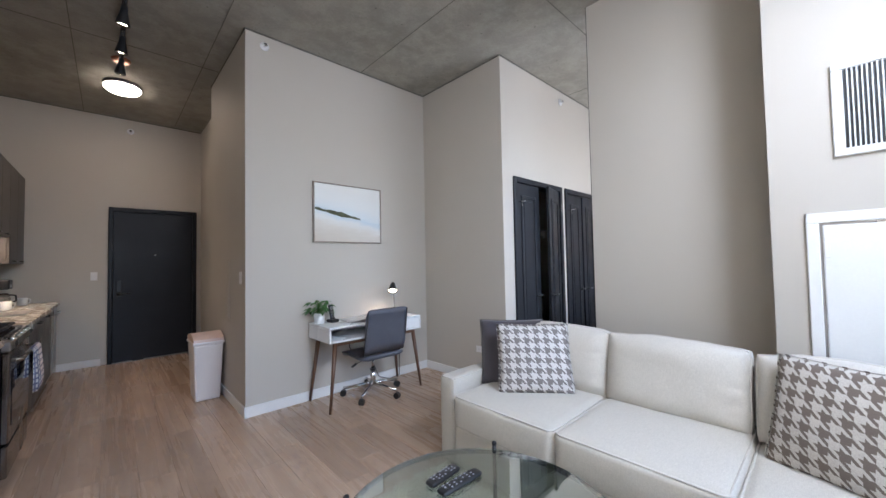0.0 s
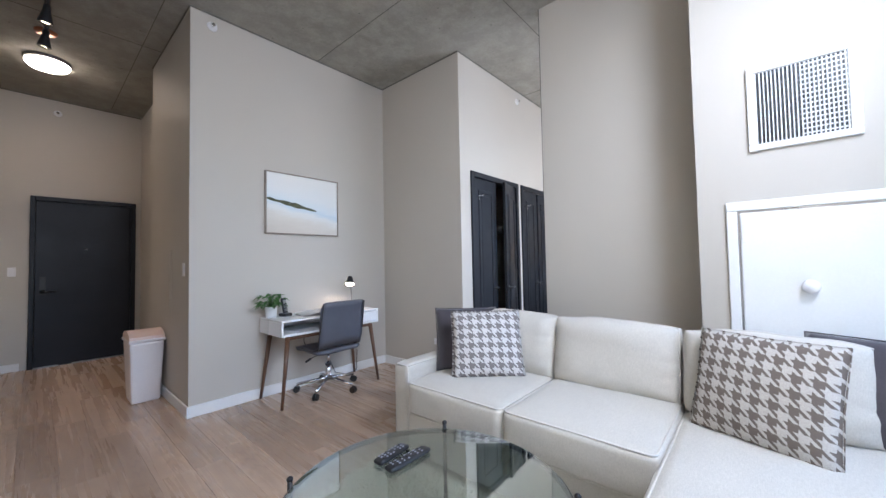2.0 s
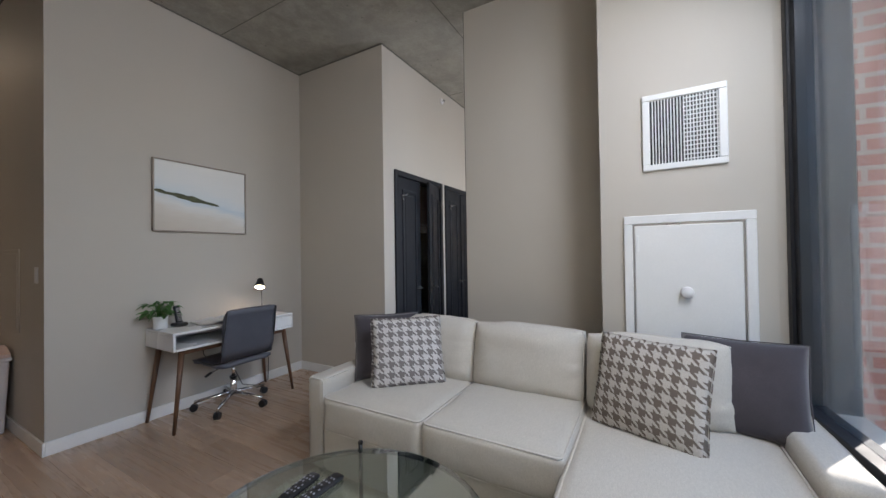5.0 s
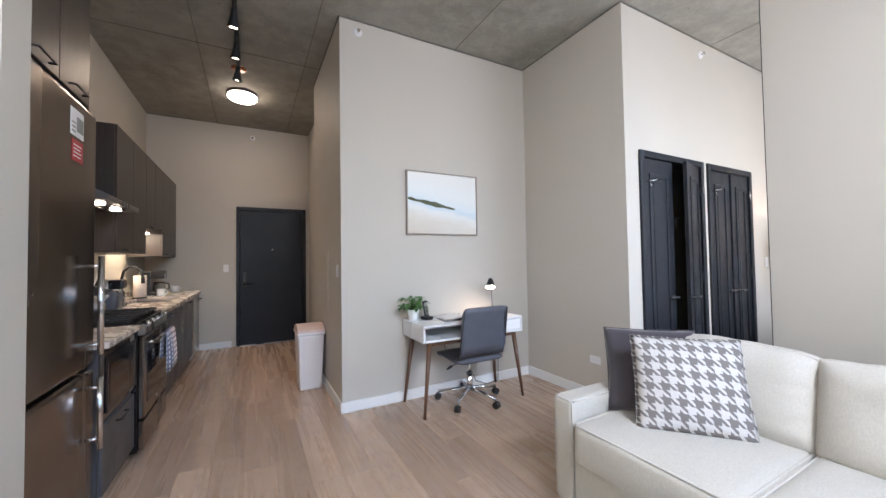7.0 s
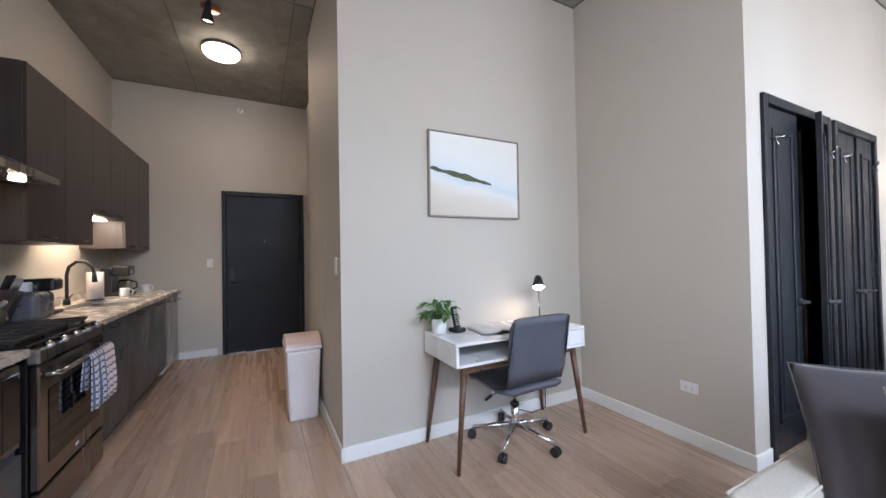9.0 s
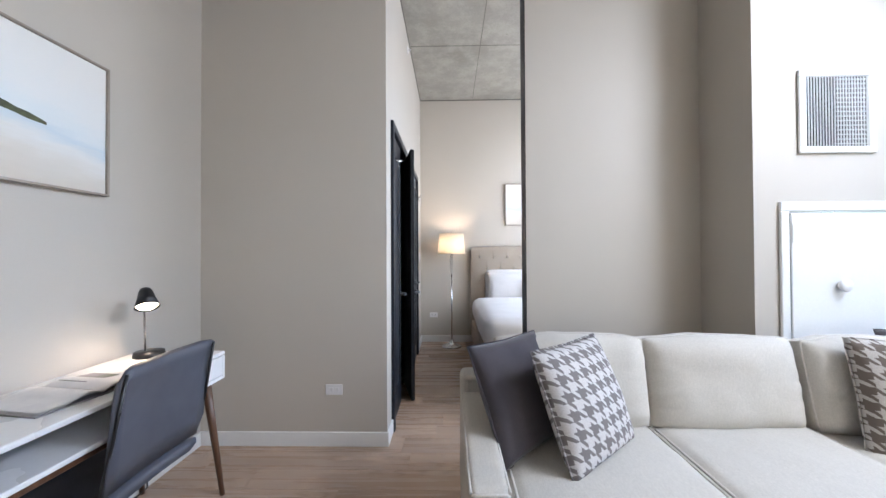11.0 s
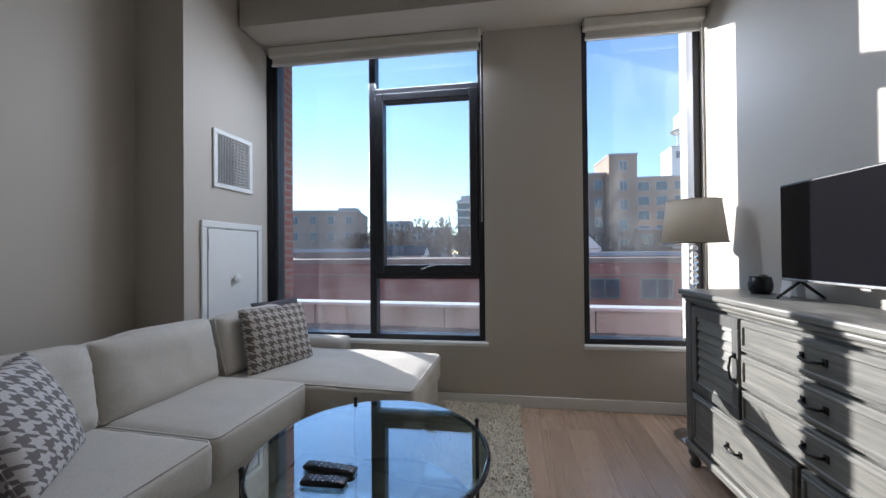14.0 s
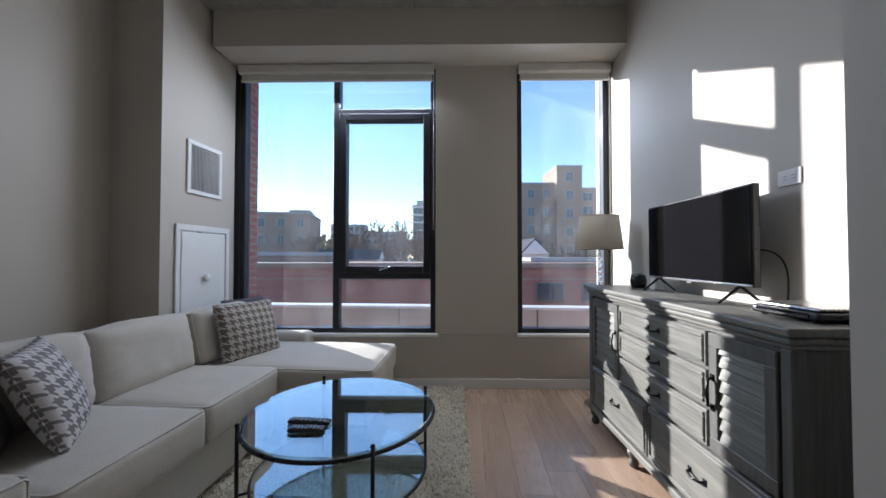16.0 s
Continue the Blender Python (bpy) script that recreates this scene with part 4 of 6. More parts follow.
M_button = surface("pale grey button", (0.35, 0.36, 0.42), rough=0.5, bump=0)
remote(1.497, 1.452, -1, 0.21, "black remote control with pale buttons lying on the glass", M_button)
remote(1.478, 1.53, 5, 0.165, "shorter black remote control lying on the glass", M_button)

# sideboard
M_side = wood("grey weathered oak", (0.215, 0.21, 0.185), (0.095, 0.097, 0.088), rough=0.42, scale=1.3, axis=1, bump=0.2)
# same oak with upright grain, its colour darkened to carry the sideboard's shade
M_side_v_shade = wood("grey weathered oak upright", (0.135, 0.135, 0.125), (0.06, 0.063, 0.06), rough=0.42, scale=1.3, axis=2, bump=0.2)
sb = thing("sideboard", -0.565, 0.235, 0, 3.2, "weathered grey wooden sideboard with louvred doors and drawers", "sideboard")
sb.scale = (1, 0.875, 1.024)
D, W = 0.350, 1.925
part("body", box(0.0, D - 0.02, 0.02, W - 0.02, 0.13, 0.965, 0.004), M_side_v_shade, sb)
part("top", box(-0.005, D + 0.03, -0.025, W + 0.025, 1.005, 1.035, 0.008, 2), M_side, sb)
part("cornice", box(-0.003, D + 0.015, -0.012, W + 0.012, 0.978, 1.004, 0.01, 3), M_side, sb)
part("cornice", box(-0.002, D + 0.002, 0.0, W, 0.962, 0.977, 0.004), M_side, sb)
part("plinth", box(0.0, D + 0.012, 0.0, W, 0.105, 0.15, 0.012, 3), M_side, sb)
for y in (0.0, W - 0.052):
    part("corner_post", box(D - 0.045, D, y, y + (0.075 if y == 0.0 else 0.052), 0.151, 0.961, 0.006), M_side_v_shade, sb)
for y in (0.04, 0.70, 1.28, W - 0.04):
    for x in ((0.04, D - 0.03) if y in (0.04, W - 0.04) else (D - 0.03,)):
        part("leg", lathe([(0.014, 0.0), (0.026, 0.006), (0.032, 0.025), (0.022, 0.045), (0.020, 0.052), (0.036, 0.075), (0.036, 0.104)], x, y, 0, 16), M_side_v_shade, sb)


def pull(parent, x, y, z, l=0.1, upright=False):
    b = path([(x, y, z - l / 2), (x + 0.018, y, z - l / 2 + 0.008), (x + 0.026, y, z), (x + 0.018, y, z + l / 2 - 0.008), (x, y, z + l / 2)] if upright else
             [(x, y - l / 2, z), (x + 0.018, y - l / 2 + 0.008, z - 0.004), (x + 0.026, y, z - 0.010), (x + 0.018, y + l / 2 - 0.008, z - 0.004), (x, y + l / 2, z)], 0.006, 8)
    part("pull", b, M_iron, parent, "dark bronze bail pull")
    for s in (-1, 1):
        part("pull_plate", box(x - 0.001, x + 0.004, y - 0.012 + (0 if upright else s * l / 2), y + 0.012 + (0 if upright else s * l / 2), z - 0.014 + (s * l / 2 if upright else 0), z + 0.014 + (s * l / 2 if upright else 0), 0.002), M_iron, parent)


def drawer(y0, y1, z0, z1):
    d = part("drawer", box(D - 0.02, D + 0.004, y0, y1, z0, z1, 0.003), M_side, sb)
    for q in ((y0 + 0.012, y1 - 0.012, z0 + 0.012, z0 + 0.03), (y0 + 0.012, y1 - 0.012, z1 - 0.03, z1 - 0.012), (y0 + 0.012, y0 + 0.03, z0 + 0.03, z1 - 0.03), (y1 - 0.03, y1 - 0.012, z0 + 0.03, z1 - 0.03)):
        part("moulding", box(D + 0.002, D + 0.012, *q, 0.005), M_side, d)
    pull(d, D + 0.005, (y0 + y1) / 2, (z0 + z1) / 2 + 0.004, 0.11)


for z0, z1 in ((0.80, 0.945), (0.635, 0.785), (0.47, 0.62)):
    drawer(0.585, 1.485, z0, z1)
drawer(0.095, 0.94, 0.17, 0.452)
drawer(0.96, 1.865, 0.17, 0.452)


def louvre_door(y0, y1, z0, z1, hinge_right):
    d = part("door", box(D - 0.022, D - 0.012, y0, y1, z0, z1), M_side_v_shade, sb)
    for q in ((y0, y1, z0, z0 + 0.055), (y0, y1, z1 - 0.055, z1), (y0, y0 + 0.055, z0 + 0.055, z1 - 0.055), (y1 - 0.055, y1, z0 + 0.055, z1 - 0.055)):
        part("rail", box(D - 0.012, D + 0.006, *q, 0.003), M_side_v_shade, d)
    n = int((z1 - z0 - 0.12) / 0.042)
    for i in range(n):
        z = z0 + 0.075 + i * (z1 - z0 - 0.13) / (n - 1) 
        s = part("louvre", box(-0.004, 0.004, y0 + 0.056, y1 - 0.056, -0.024, 0.024, 0.002), M_side, d)
        s.matrix_local = pose(D - 0.008, 0, z, 0, -14, 0)
    pull(d, D + 0.008, y0 + 0.028 if hinge_right else y1 - 0.028, (z0 + z1) / 2, 0.12, True)


louvre_door(0.095, 0.565, 0.47, 0.945, False)
louvre_door(1.505, 1.865, 0.47, 0.945, True)

tv = thing("television", -0.52, 1.045, 1.06, 93, "flat black television on two splayed feet, switched off", "television")
part("case", box(-0.425, 0.425, -0.0, 0.035, 0.085, 0.555, 0.006, 2), M_plastic_black, tv)
part("back_bulge", box(-0.30, 0.30, 0.03, 0.07, 0.11, 0.37, 0.012, 2), M_plastic_black, tv)
part("screen", box(-0.417, 0.417, -0.004, 0.0, 0.099, 0.545, 0.0015), M_screen, tv, "dark glossy screen")
part("bottom_trim", box(-0.422, 0.422, -0.006, 0.0, 0.086, 0.097, 0.002), M_steel, tv, "thin silver trim")
part("badge", box(-0.02, 0.02, -0.009, -0.001, 0.076, 0.085), M_steel, tv)
for x in (-0.33, 0.33):
    for s in (-1, 1):
        part("foot", tube((x, 0.015, 0.087), (x, 0.015 + s * 0.10, 0.006), 0.008, 0.006, 8), M_black, tv)
ctl = [Vector(p) for p in ((-0.61, 1.28, 1.31), (-0.645, 1.53, 1.35), (-0.65, 1.53, 1.24), (-0.645, 1.51, 1.066))]
pts = [ctl[0] * (1 - k) ** 3 + ctl[1] * 3 * k * (1 - k) ** 2 + ctl[2] * 3 * k * k * (1 - k) + ctl[3] * k ** 3 for k in [i / 14 for i in range(15)]]
tagged(part("television_cable", path(pts, 0.004), M_plastic_black), "thin black cable looping down behind the television", "cable")

stb = thing("set_top_box", -0.535, 1.745, 1.06, 5, "silver and black set-top box lying on the sideboard", "box")
part("body", box(-0.11, 0.11, -0.13, 0.13, 0.008, 0.036, 0.010, 3), M_plastic_black, stb)
part("lid", box(-0.105, 0.098, -0.122, 0.122, 0.037, 0.05, 0.006, 3), M_steel, stb, "silver lid")
part("front", box(0.1105, 0.114, -0.10, 0.10, 0.014, 0.032, 0.001), M_screen, stb)
for x, y in ((-0.08, -0.10), (0.08, -0.10), (-0.08, 0.10), (0.08, 0.10)):
    part("foot", tube((x, y, 0), (x, y, 0.009), 0.01), M_plastic_black, stb)
spk = thing("smart_speaker", -0.50, 0.46, 1.06, 0, "small round black smart speaker on the sideboard", "speaker")
part("body", lathe([(0.0, 0.0), (0.04, 0.0), (0.052, 0.02), (0.055, 0.05), (0.048, 0.085), (0.025, 0.102), (0.0, 0.105)], n=28), M_plastic_black, spk)
part("ring", path([(0.046 * math.cos(a / 24 * 6.283), 0.046 * math.sin(a / 24 * 6.283), 0.088) for a in range(24)], 0.003, 6, closed=True), M_screen, spk)
card = thing("table_card", -0.56, 0.60, 1.06, 80, "small white folded card standing on the sideboard", "card")
part("leaf", box(-0.05, 0.05, -0.012, -0.010, 0, 0.12), M_plastic_white, card).matrix_local = pose(0, -0.02, 0, -8)
part("leaf", box(-0.05, 0.05, 0.010, 0.012, 0, 0.12), M_plastic_white, card).matrix_local = pose(0, 0.02, 0, 8)


# floor lamps
def shade_mat(name):
    m, nt, b = nodes_of(name)
    n = noisy(nt, coords(nt, (300, 300, 40)), 1.0, 2)
    tr = nt.nodes.new("ShaderNodeBsdfTranslucent")
    tr.inputs[0].default_value = (0.80, 0.74, 0.64, 1)
    mx = nt.nodes.new("ShaderNodeMixShader")
    mx.inputs[0].default_value = 0.45
    c = mixed(nt, (0.72, 0.67, 0.58), (0.66, 0.61, 0.52), n)
    nt.links.new(c, b.inputs["Base Color"])
    b.inputs["Roughness"].default_value = 0.9
    bumped(nt, b, n, 0.15, 0.0006)
    nt.links.new(b.outputs[0], mx.inputs[1])
    nt.links.new(tr.outputs[0], mx.inputs[2])
    nt.links.new(mx.outputs[0], nt.nodes["Material Output"].inputs[0])
    return m


M_shade = shade_mat("linen lamp shade")


def floor_lamp(x, y, label, h=1.36, r0=0.195, r1=0.16, sh=0.29):
    L = thing("floor_lamp", x, y, 0, 0, label, "floor lamp", "floor lamps")
    part("base", lathe([(0.0, 0.0), (0.135, 0.0), (0.14, 0.008), (0.12, 0.02), (0.075, 0.026), (0.05, 0.045), (0.03, 0.06), (0.026, 0.085), (0.012, 0.10)], n=36), M_chrome, L)
    part("pole", tube((0, 0, 0.10), (0, 0, h - 0.30), 0.0115), M_chrome, L)
    g = [(0.0, h - 0.30)]
    for i in range(6):
        z = h - 0.30 + i * 0.046
        g += [(0.012, z), (0.024, z + 0.012), (0.026, z + 0.022), (0.014, z + 0.042)]
    g += [(0.010, h - 0.02), (0.0, h - 0.02)]
    part("glass_stem", lathe(g, n=20), glass("lamp crystal", (0.93, 0.95, 0.96)), L, "stacked clear glass stem")
    part("harp", path([(0.0, 0.0, h - 0.02), (0.0, 0.05, h + 0.05), (0.0, 0.055, h + 0.18), (0.0, 0.0, h + sh - 0.02)], 0.003), M_chrome, L)
    s = lathe([(r0, 0), (r1, sh), (r1 - 0.003, sh), (r0 - 0.003, 0)], 0, 0, h - 0.012, 48)
    shd = part("shade", s, M_shade, L, "tapered cream drum shade")
    for rr, zz in ((r0 + 0.001, h - 0.008), (r1 + 0.001, h + sh - 0.016)):
        part("trim", path(circle(rr, zz, 40), 0.004, 6, closed=True), M_shade, shd)
    part("finial", lathe([(0.0, h + sh + 0.02), (0.009, h + sh + 0.01), (0.005, h + sh - 0.005), (0.0, h + sh - 0.02)][::-1], n=12), M_chrome, L)
    return L


floor_lamp(-0.405, -0.06, "chrome and glass floor lamp by the narrow window, unlit")
floor_lamp(6.00, 2.27, "chrome and glass floor lamp beside the bed, lit", 1.285, 0.19, 0.165, 0.275)

# ---- desk ----
M_walnut = wood("walnut leg", (0.17, 0.085, 0.045), (0.08, 0.038, 0.02), rough=0.38, scale=1.6, axis=2)
M_lacq = surface("white lacquer", (0.80, 0.80, 0.80), (0.77, 0.77, 0.78), rough=0.25, scale=2, fine=60, bump=0.02)
dk = thing("writing_desk", 2.455, 3.73, 0, 0, "white lacquer writing desk with open tray and splayed walnut legs", "desk")
part("top", box(-0.535, 0.535, -0.235, 0.235, 0.703, 0.722, 0.004), M_lacq, dk)
part("side", box(-0.535, -0.515, -0.235, 0.235, 0.585, 0.702, 0.003), M_lacq, dk)
part("side", box(0.515, 0.535, -0.235, 0.235, 0.585, 0.702, 0.003), M_lacq, dk)
part("bottom", box(-0.514, 0.514, -0.235, 0.235, 0.585, 0.603, 0.003), M_lacq, dk)
part("back", box(-0.514, 0.514, 0.218, 0.235, 0.604, 0.702), M_lacq, dk)
part("divider", box(0.20, 0.216, -0.232, 0.217, 0.604, 0.702), M_lacq, dk)
part("drawer", box(0.218, 0.513, -0.236, 0.20, 0.606, 0.700, 0.003), M_lacq, dk, "white drawer front")
part("rail", box(-0.46, 0.46, -0.20, -0.165, 0.55, 0.584, 0.003), M_walnut, dk, "walnut under-rail")
part("rail", box(-0.46, 0.46, 0.165, 0.20, 0.55, 0.584, 0.003), M_walnut, dk, "walnut under-rail")
for sx in (-1, 1):
    for sy in (-1, 1):
        part("leg", tube((sx * 0.53, sy * 0.225, 0), (sx * 0.455, sy * 0.185, 0.584), 0.012, 0.023, 12), M_walnut, dk, "tapered walnut leg")

dk.scale = (0.985, 0.97, 1.06)
M_leather = surface("slate grey leather", (0.095, 0.10, 0.125), (0.075, 0.08, 0.10), rough=0.45, scale=6, fine=320, bump=0.15, dist=0.0006)
oc = thing("office_chair", 2.475, 3.67, 0, 1, "slate leather office chair on a chrome five-star base", "chair")
oc.scale = (1.05, 1.05, 1.05)


def shell(profile, w, t, n=10):
    """A bent sheet: a side profile in yz drawn out over the width, thickened, its edges drawn in."""
    bm = bmesh.new()
    rows = []
    m = len(profile)
    for k, (y, z) in enumerate(profile):
        a = Vector(profile[max(k - 1, 0)])
        b = Vector(profile[min(k + 1, m - 1)])
        d = (b - a).normalized()
        nrm = Vector((-d.y, d.x))
        for side in (0, 1):
            row = []
            for i in range(n + 1):
                u = 2 * i / n - 1
                ww = w / 2 * (0.94 if k in (0, m - 1) else 1.0)
                off = (t if side else 0) * (0.55 if abs(u) == 1 else 1)
                row.append(bm.verts.new((u * ww, y + nrm.x * off - 0.014 * (u * u), z + nrm.y * off)))
            rows.append(row)
    for k in range(m - 1):
        for i in range(n):
            bm.faces.new((rows[2 * k][i], rows[2 * k][i + 1], rows[2 * k + 2][i + 1], rows[2 * k + 2][i]))
            bm.faces.new((rows[2 * k + 1][i], rows[2 * k + 3][i], rows[2 * k + 3][i + 1], rows[2 * k + 1][i + 1]))
        for i in (0, n):
            q = (rows[2 * k][i], rows[2 * k + 2][i], rows[2 * k + 3][i], rows[2 * k + 1][i])
            bm.faces.new(q if i == 0 else q[::-1])
    for k in (0, m - 1):
        for i in range(n):
            q = (rows[2 * k][i], rows[2 * k + 1][i], rows[2 * k + 1][i + 1], rows[2 * k][i + 1])
            bm.faces.new(q if k == 0 else q[::-1])
    bmesh.ops.recalc_face_normals(bm, faces=bm.faces[:])
    for f in bm.faces:
        f.smooth = True
    return bm


part("backrest", shell([(-0.19, 0.44), (-0.215, 0.52), (-0.225, 0.62), (-0.235, 0.72), (-0.25, 0.80), (-0.268, 0.845)], 0.45, -0.026), M_leather, oc, "ribbed slate leather backrest")
part("seat", shell([(-0.19, 0.425), (-0.12, 0.412), (0.0, 0.415), (0.12, 0.425), (0.20, 0.42), (0.225, 0.40)], 0.45, -0.04), M_leather, oc)
for s in (-1, 1):
    part("edge_piping", path([(s * 0.213, 0.21, 0.41), (s * 0.222, 0.1, 0.42), (s * 0.224, -0.1, 0.41), (s * 0.222, -0.195, 0.44), (s * 0.222, -0.24, 0.62), (s * 0.215, -0.28, 0.84)], 0.006, 6), M_plastic_black, oc)
part("plate", box(-0.09, 0.09, -0.09, 0.09, 0.352, 0.368, 0.004), M_plastic_black, oc)
part("column", tube((0, 0, 0.09), (0, 0, 0.24), 0.027), M_chrome, oc)
part("piston", tube((0, 0, 0.24), (0, 0, 0.355), 0.014), M_chrome, oc)
part("collar", tube((0, 0, 0.235), (0, 0, 0.25), 0.03), M_plastic_black, oc)
part("lever", path([(-0.03, 0.02, 0.345), (-0.12, 0.02, 0.335), (-0.19, 0.02, 0.315)], 0.005), M_chrome, oc)
part("lever_grip", tube((-0.17, 0.02, 0.322), (-0.22, 0.02, 0.30), 0.012, 0.009), M_plastic_black, oc)
for i in range(5):
    a = radians(-72 + 72 * i)
    c, s = math.cos(a), math.sin(a)
    sp = part("star_leg", tube((0.02 * c, 0.02 * s, 0.11), (0.285 * c, 0.285 * s, 0.075), 0.017, 0.012, 10), M_chrome, oc)
    part("caster_stem", tube((0.278 * c, 0.278 * s, 0.05), (0.278 * c, 0.278 * s, 0.08), 0.007), M_chrome, sp)
    for o in (-0.012, 0.012):
        part("caster_wheel", tube((0.285 * c - s * (o - 0.008), 0.285 * s + c * (o - 0.008), 0.029), (0.285 * c - s * (o + 0.008), 0.285 * s + c * (o + 0.008), 0.029), 0.029, n=20), M_plastic_black, sp)

M_pot = surface("white ceramic", (0.80, 0.80, 0.79), rough=0.3, scale=4, fine=80, bump=0.03)
M_leaf = surface("green leaf", (0.085, 0.21, 0.045), (0.045, 0.13, 0.03), rough=0.45, scale=30, fine=160, bump=0.2, dist=0.001)
pl = thing("potted_plant", 1.985, 3.84, 0.765, 0, "small leafy green plant in a white ceramic pot", "plant")
part("pot", lathe([(0.0, 0.0), (0.043, 0.0), (0.047, 0.004), (0.052, 0.10), (0.047, 0.10), (0.044, 0.08), (0.0, 0.08)], n=32), M_pot, pl)
part("soil", lathe([(0.0, 0.082), (0.0435, 0.079)], n=20), surface("potting soil", (0.05, 0.035, 0.025), rough=0.95, scale=60, fine=200, bump=0.5), pl)
rng = random.Random(11)
st = bmesh.new()
for i in range(46):
    a, r, h = rng.random() * 6.283, 0.03 + rng.random() * 0.085, 0.13 + rng.random() * 0.10
    tip = Vector((r * math.cos(a), r * math.sin(a), h - r * 0.25))
    add_path(st, [(0.01 * math.cos(a), 0.01 * math.sin(a), 0.08), (tip.x * 0.5, tip.y * 0.5, tip.z * 0.85), tip], 0.0015, 5)
    b = bmesh.new()
    l, w = 0.05 + rng.random() * 0.03, 0.034 + rng.random() * 0.016
    prof = [(0, 0), (0.15, 0.75), (0.4, 1.0), (0.7, 0.72), (1, 0)]
    mid, lef, rig = [], [], []
    for u, ww in prof:
        z = -0.35 * l * u * u
        mid.append(b.verts.new((u * l, 0, z)))
        lef.append(b.verts.new((u * l - 0.1 * l * ww, w / 2 * ww, z + 0.008 * ww)) if ww else mid[-1])
        rig.append(b.verts.new((u * l - 0.1 * l * ww, -w / 2 * ww, z + 0.008 * ww)) if ww else mid[-1])
    for k in range(4):
        for sd in (lef, rig):
            q = []
            for v in (mid[k], mid[k + 1], sd[k + 1], sd[k]):
                if v not in q:
                    q.append(v)
            b.faces.new(q)
    lf = part("leaf", b, M_leaf, pl, smooth=True)
    lf.matrix_local = Matrix.Translation(tip) @ pose(0, 0, 0, rng.uniform(-25, 25), rng.uniform(-25, 35), math.degrees(a) + rng.uniform(-40, 40))
part("stems", st, M_leaf, pl)

ph = thing("cordless_phone", 2.105, 3.80, 0.765, 15, "black and silver cordless phone standing in its cradle", "phone")
part("cradle", box(-0.045, 0.045, -0.045, 0.05, 0, 0.032, 0.012, 2), M_plastic_black, ph)
hs = part("handset", box(-0.024, 0.024, -0.013, 0.013, 0, 0.16, 0.009, 2), M_plastic_black, ph)
hs.matrix_local = pose(0, 0.0, 0.015, -14)
part("display", box(-0.017, 0.017, -0.0155, -0.013, 0.105, 0.14, 0.001), M_steel, hs)
for i in range(5):
    for j in range(3):
        part("key", box(-0.017 + j * 0.0125, -0.007 + j * 0.0125, -0.0155, -0.013, 0.03 + i * 0.014, 0.038 + i * 0.014, 0.001), M_steel, hs)

M_paper = surface("matt page", (0.72, 0.71, 0.70), (0.62, 0.61, 0.62), rough=0.6, scale=14, fine=90, bump=0.05)
M_photo = surface("printed photo", (0.30, 0.26, 0.33), (0.16, 0.20, 0.10), rough=0.45, scale=12, fine=60, bump=0.02)
mg = thing("open_magazine", 2.40, 3.71, 0.765, -8, "open magazine lying on the desk", "magazine")
for s, dz in ((-1, 0.004), (1, 0.007)):
    b = bmesh.new()
    for k in range(3):
        rows = []
        for i in range(9):
            u = i / 8
            z = 0.004 * k + dz + 0.02 * math.sin(math.pi * min(1, u * 1.6)) * (1 - u) + 0.002
            rows.append([b.verts.new((s * u * (0.20 - 0.004 * k), y, z)) for y in (-0.135, 0.135)])
        for a, c in zip(rows, rows[1:]):
            b.faces.new((a[0], c[0], c[1], a[1]))
    part("page", b, M_paper, mg, smooth=True)
part("picture", box(0.03, 0.17, -0.01, 0.12, 0.026, 0.0275), M_photo, mg, "printed photo").matrix_local = pose(0, 0, 0.006, 0, 6, 0)
part("cover", box(-0.20, 0.20, -0.137, 0.137, 0, 0.004), M_photo, mg)

dl = thing("desk_lamp", 2.88, 3.83, 0.765, 0, "small black desk lamp with bell shade, lit", "desk lamp")
part("base", lathe([(0.0, 0), (0.066, 0.0), (0.068, 0.006), (0.064, 0.026), (0.0, 0.028)], n=32), M_plastic_black, dl)
part("stem", path([(0, 0.02, 0.026), (0, 0.025, 0.15), (-0.01, 0.02, 0.26), (-0.03, 0.0, 0.31), (-0.055, -0.03, 0.315)], 0.0045), M_steel, dl)
hdm = part("shade", lathe([(0.0, 0.08), (0.022, 0.078), (0.03, 0.06), (0.036, 0.03), (0.052, -0.022), (0.049, -0.022), (0.033, 0.028), (0.0, 0.06)][::-1], n=28), M_plastic_black, dl, "black bell shade")
hdm.matrix_local = pose(-0.062, -0.04, 0.278, -24, 22, 0)
part("bulb", lathe([(0.0, -0.026), (0.034, -0.022), (0.044, -0.012), (0.03, 0.02), (0.0, 0.022)], n=20), M_bulb, hdm, "glowing bulb")
tagged(part("desk_cable", path([(2.35, 3.93, 0.58), (2.36, 3.94, 0.45), (2.42, 3.93, 0.36), (2.50, 3.93, 0.40), (2.60, 3.94, 0.33), (2.68, 3.94, 0.15), (2.72, 3.94, 0.06), (2.85, 3.93, 0.01), (3.0, 3.94, 0.02), (3.02, 3.955, 0.25)], 0.004), M_plastic_black), "thin black cable hanging below the desk", "cable")


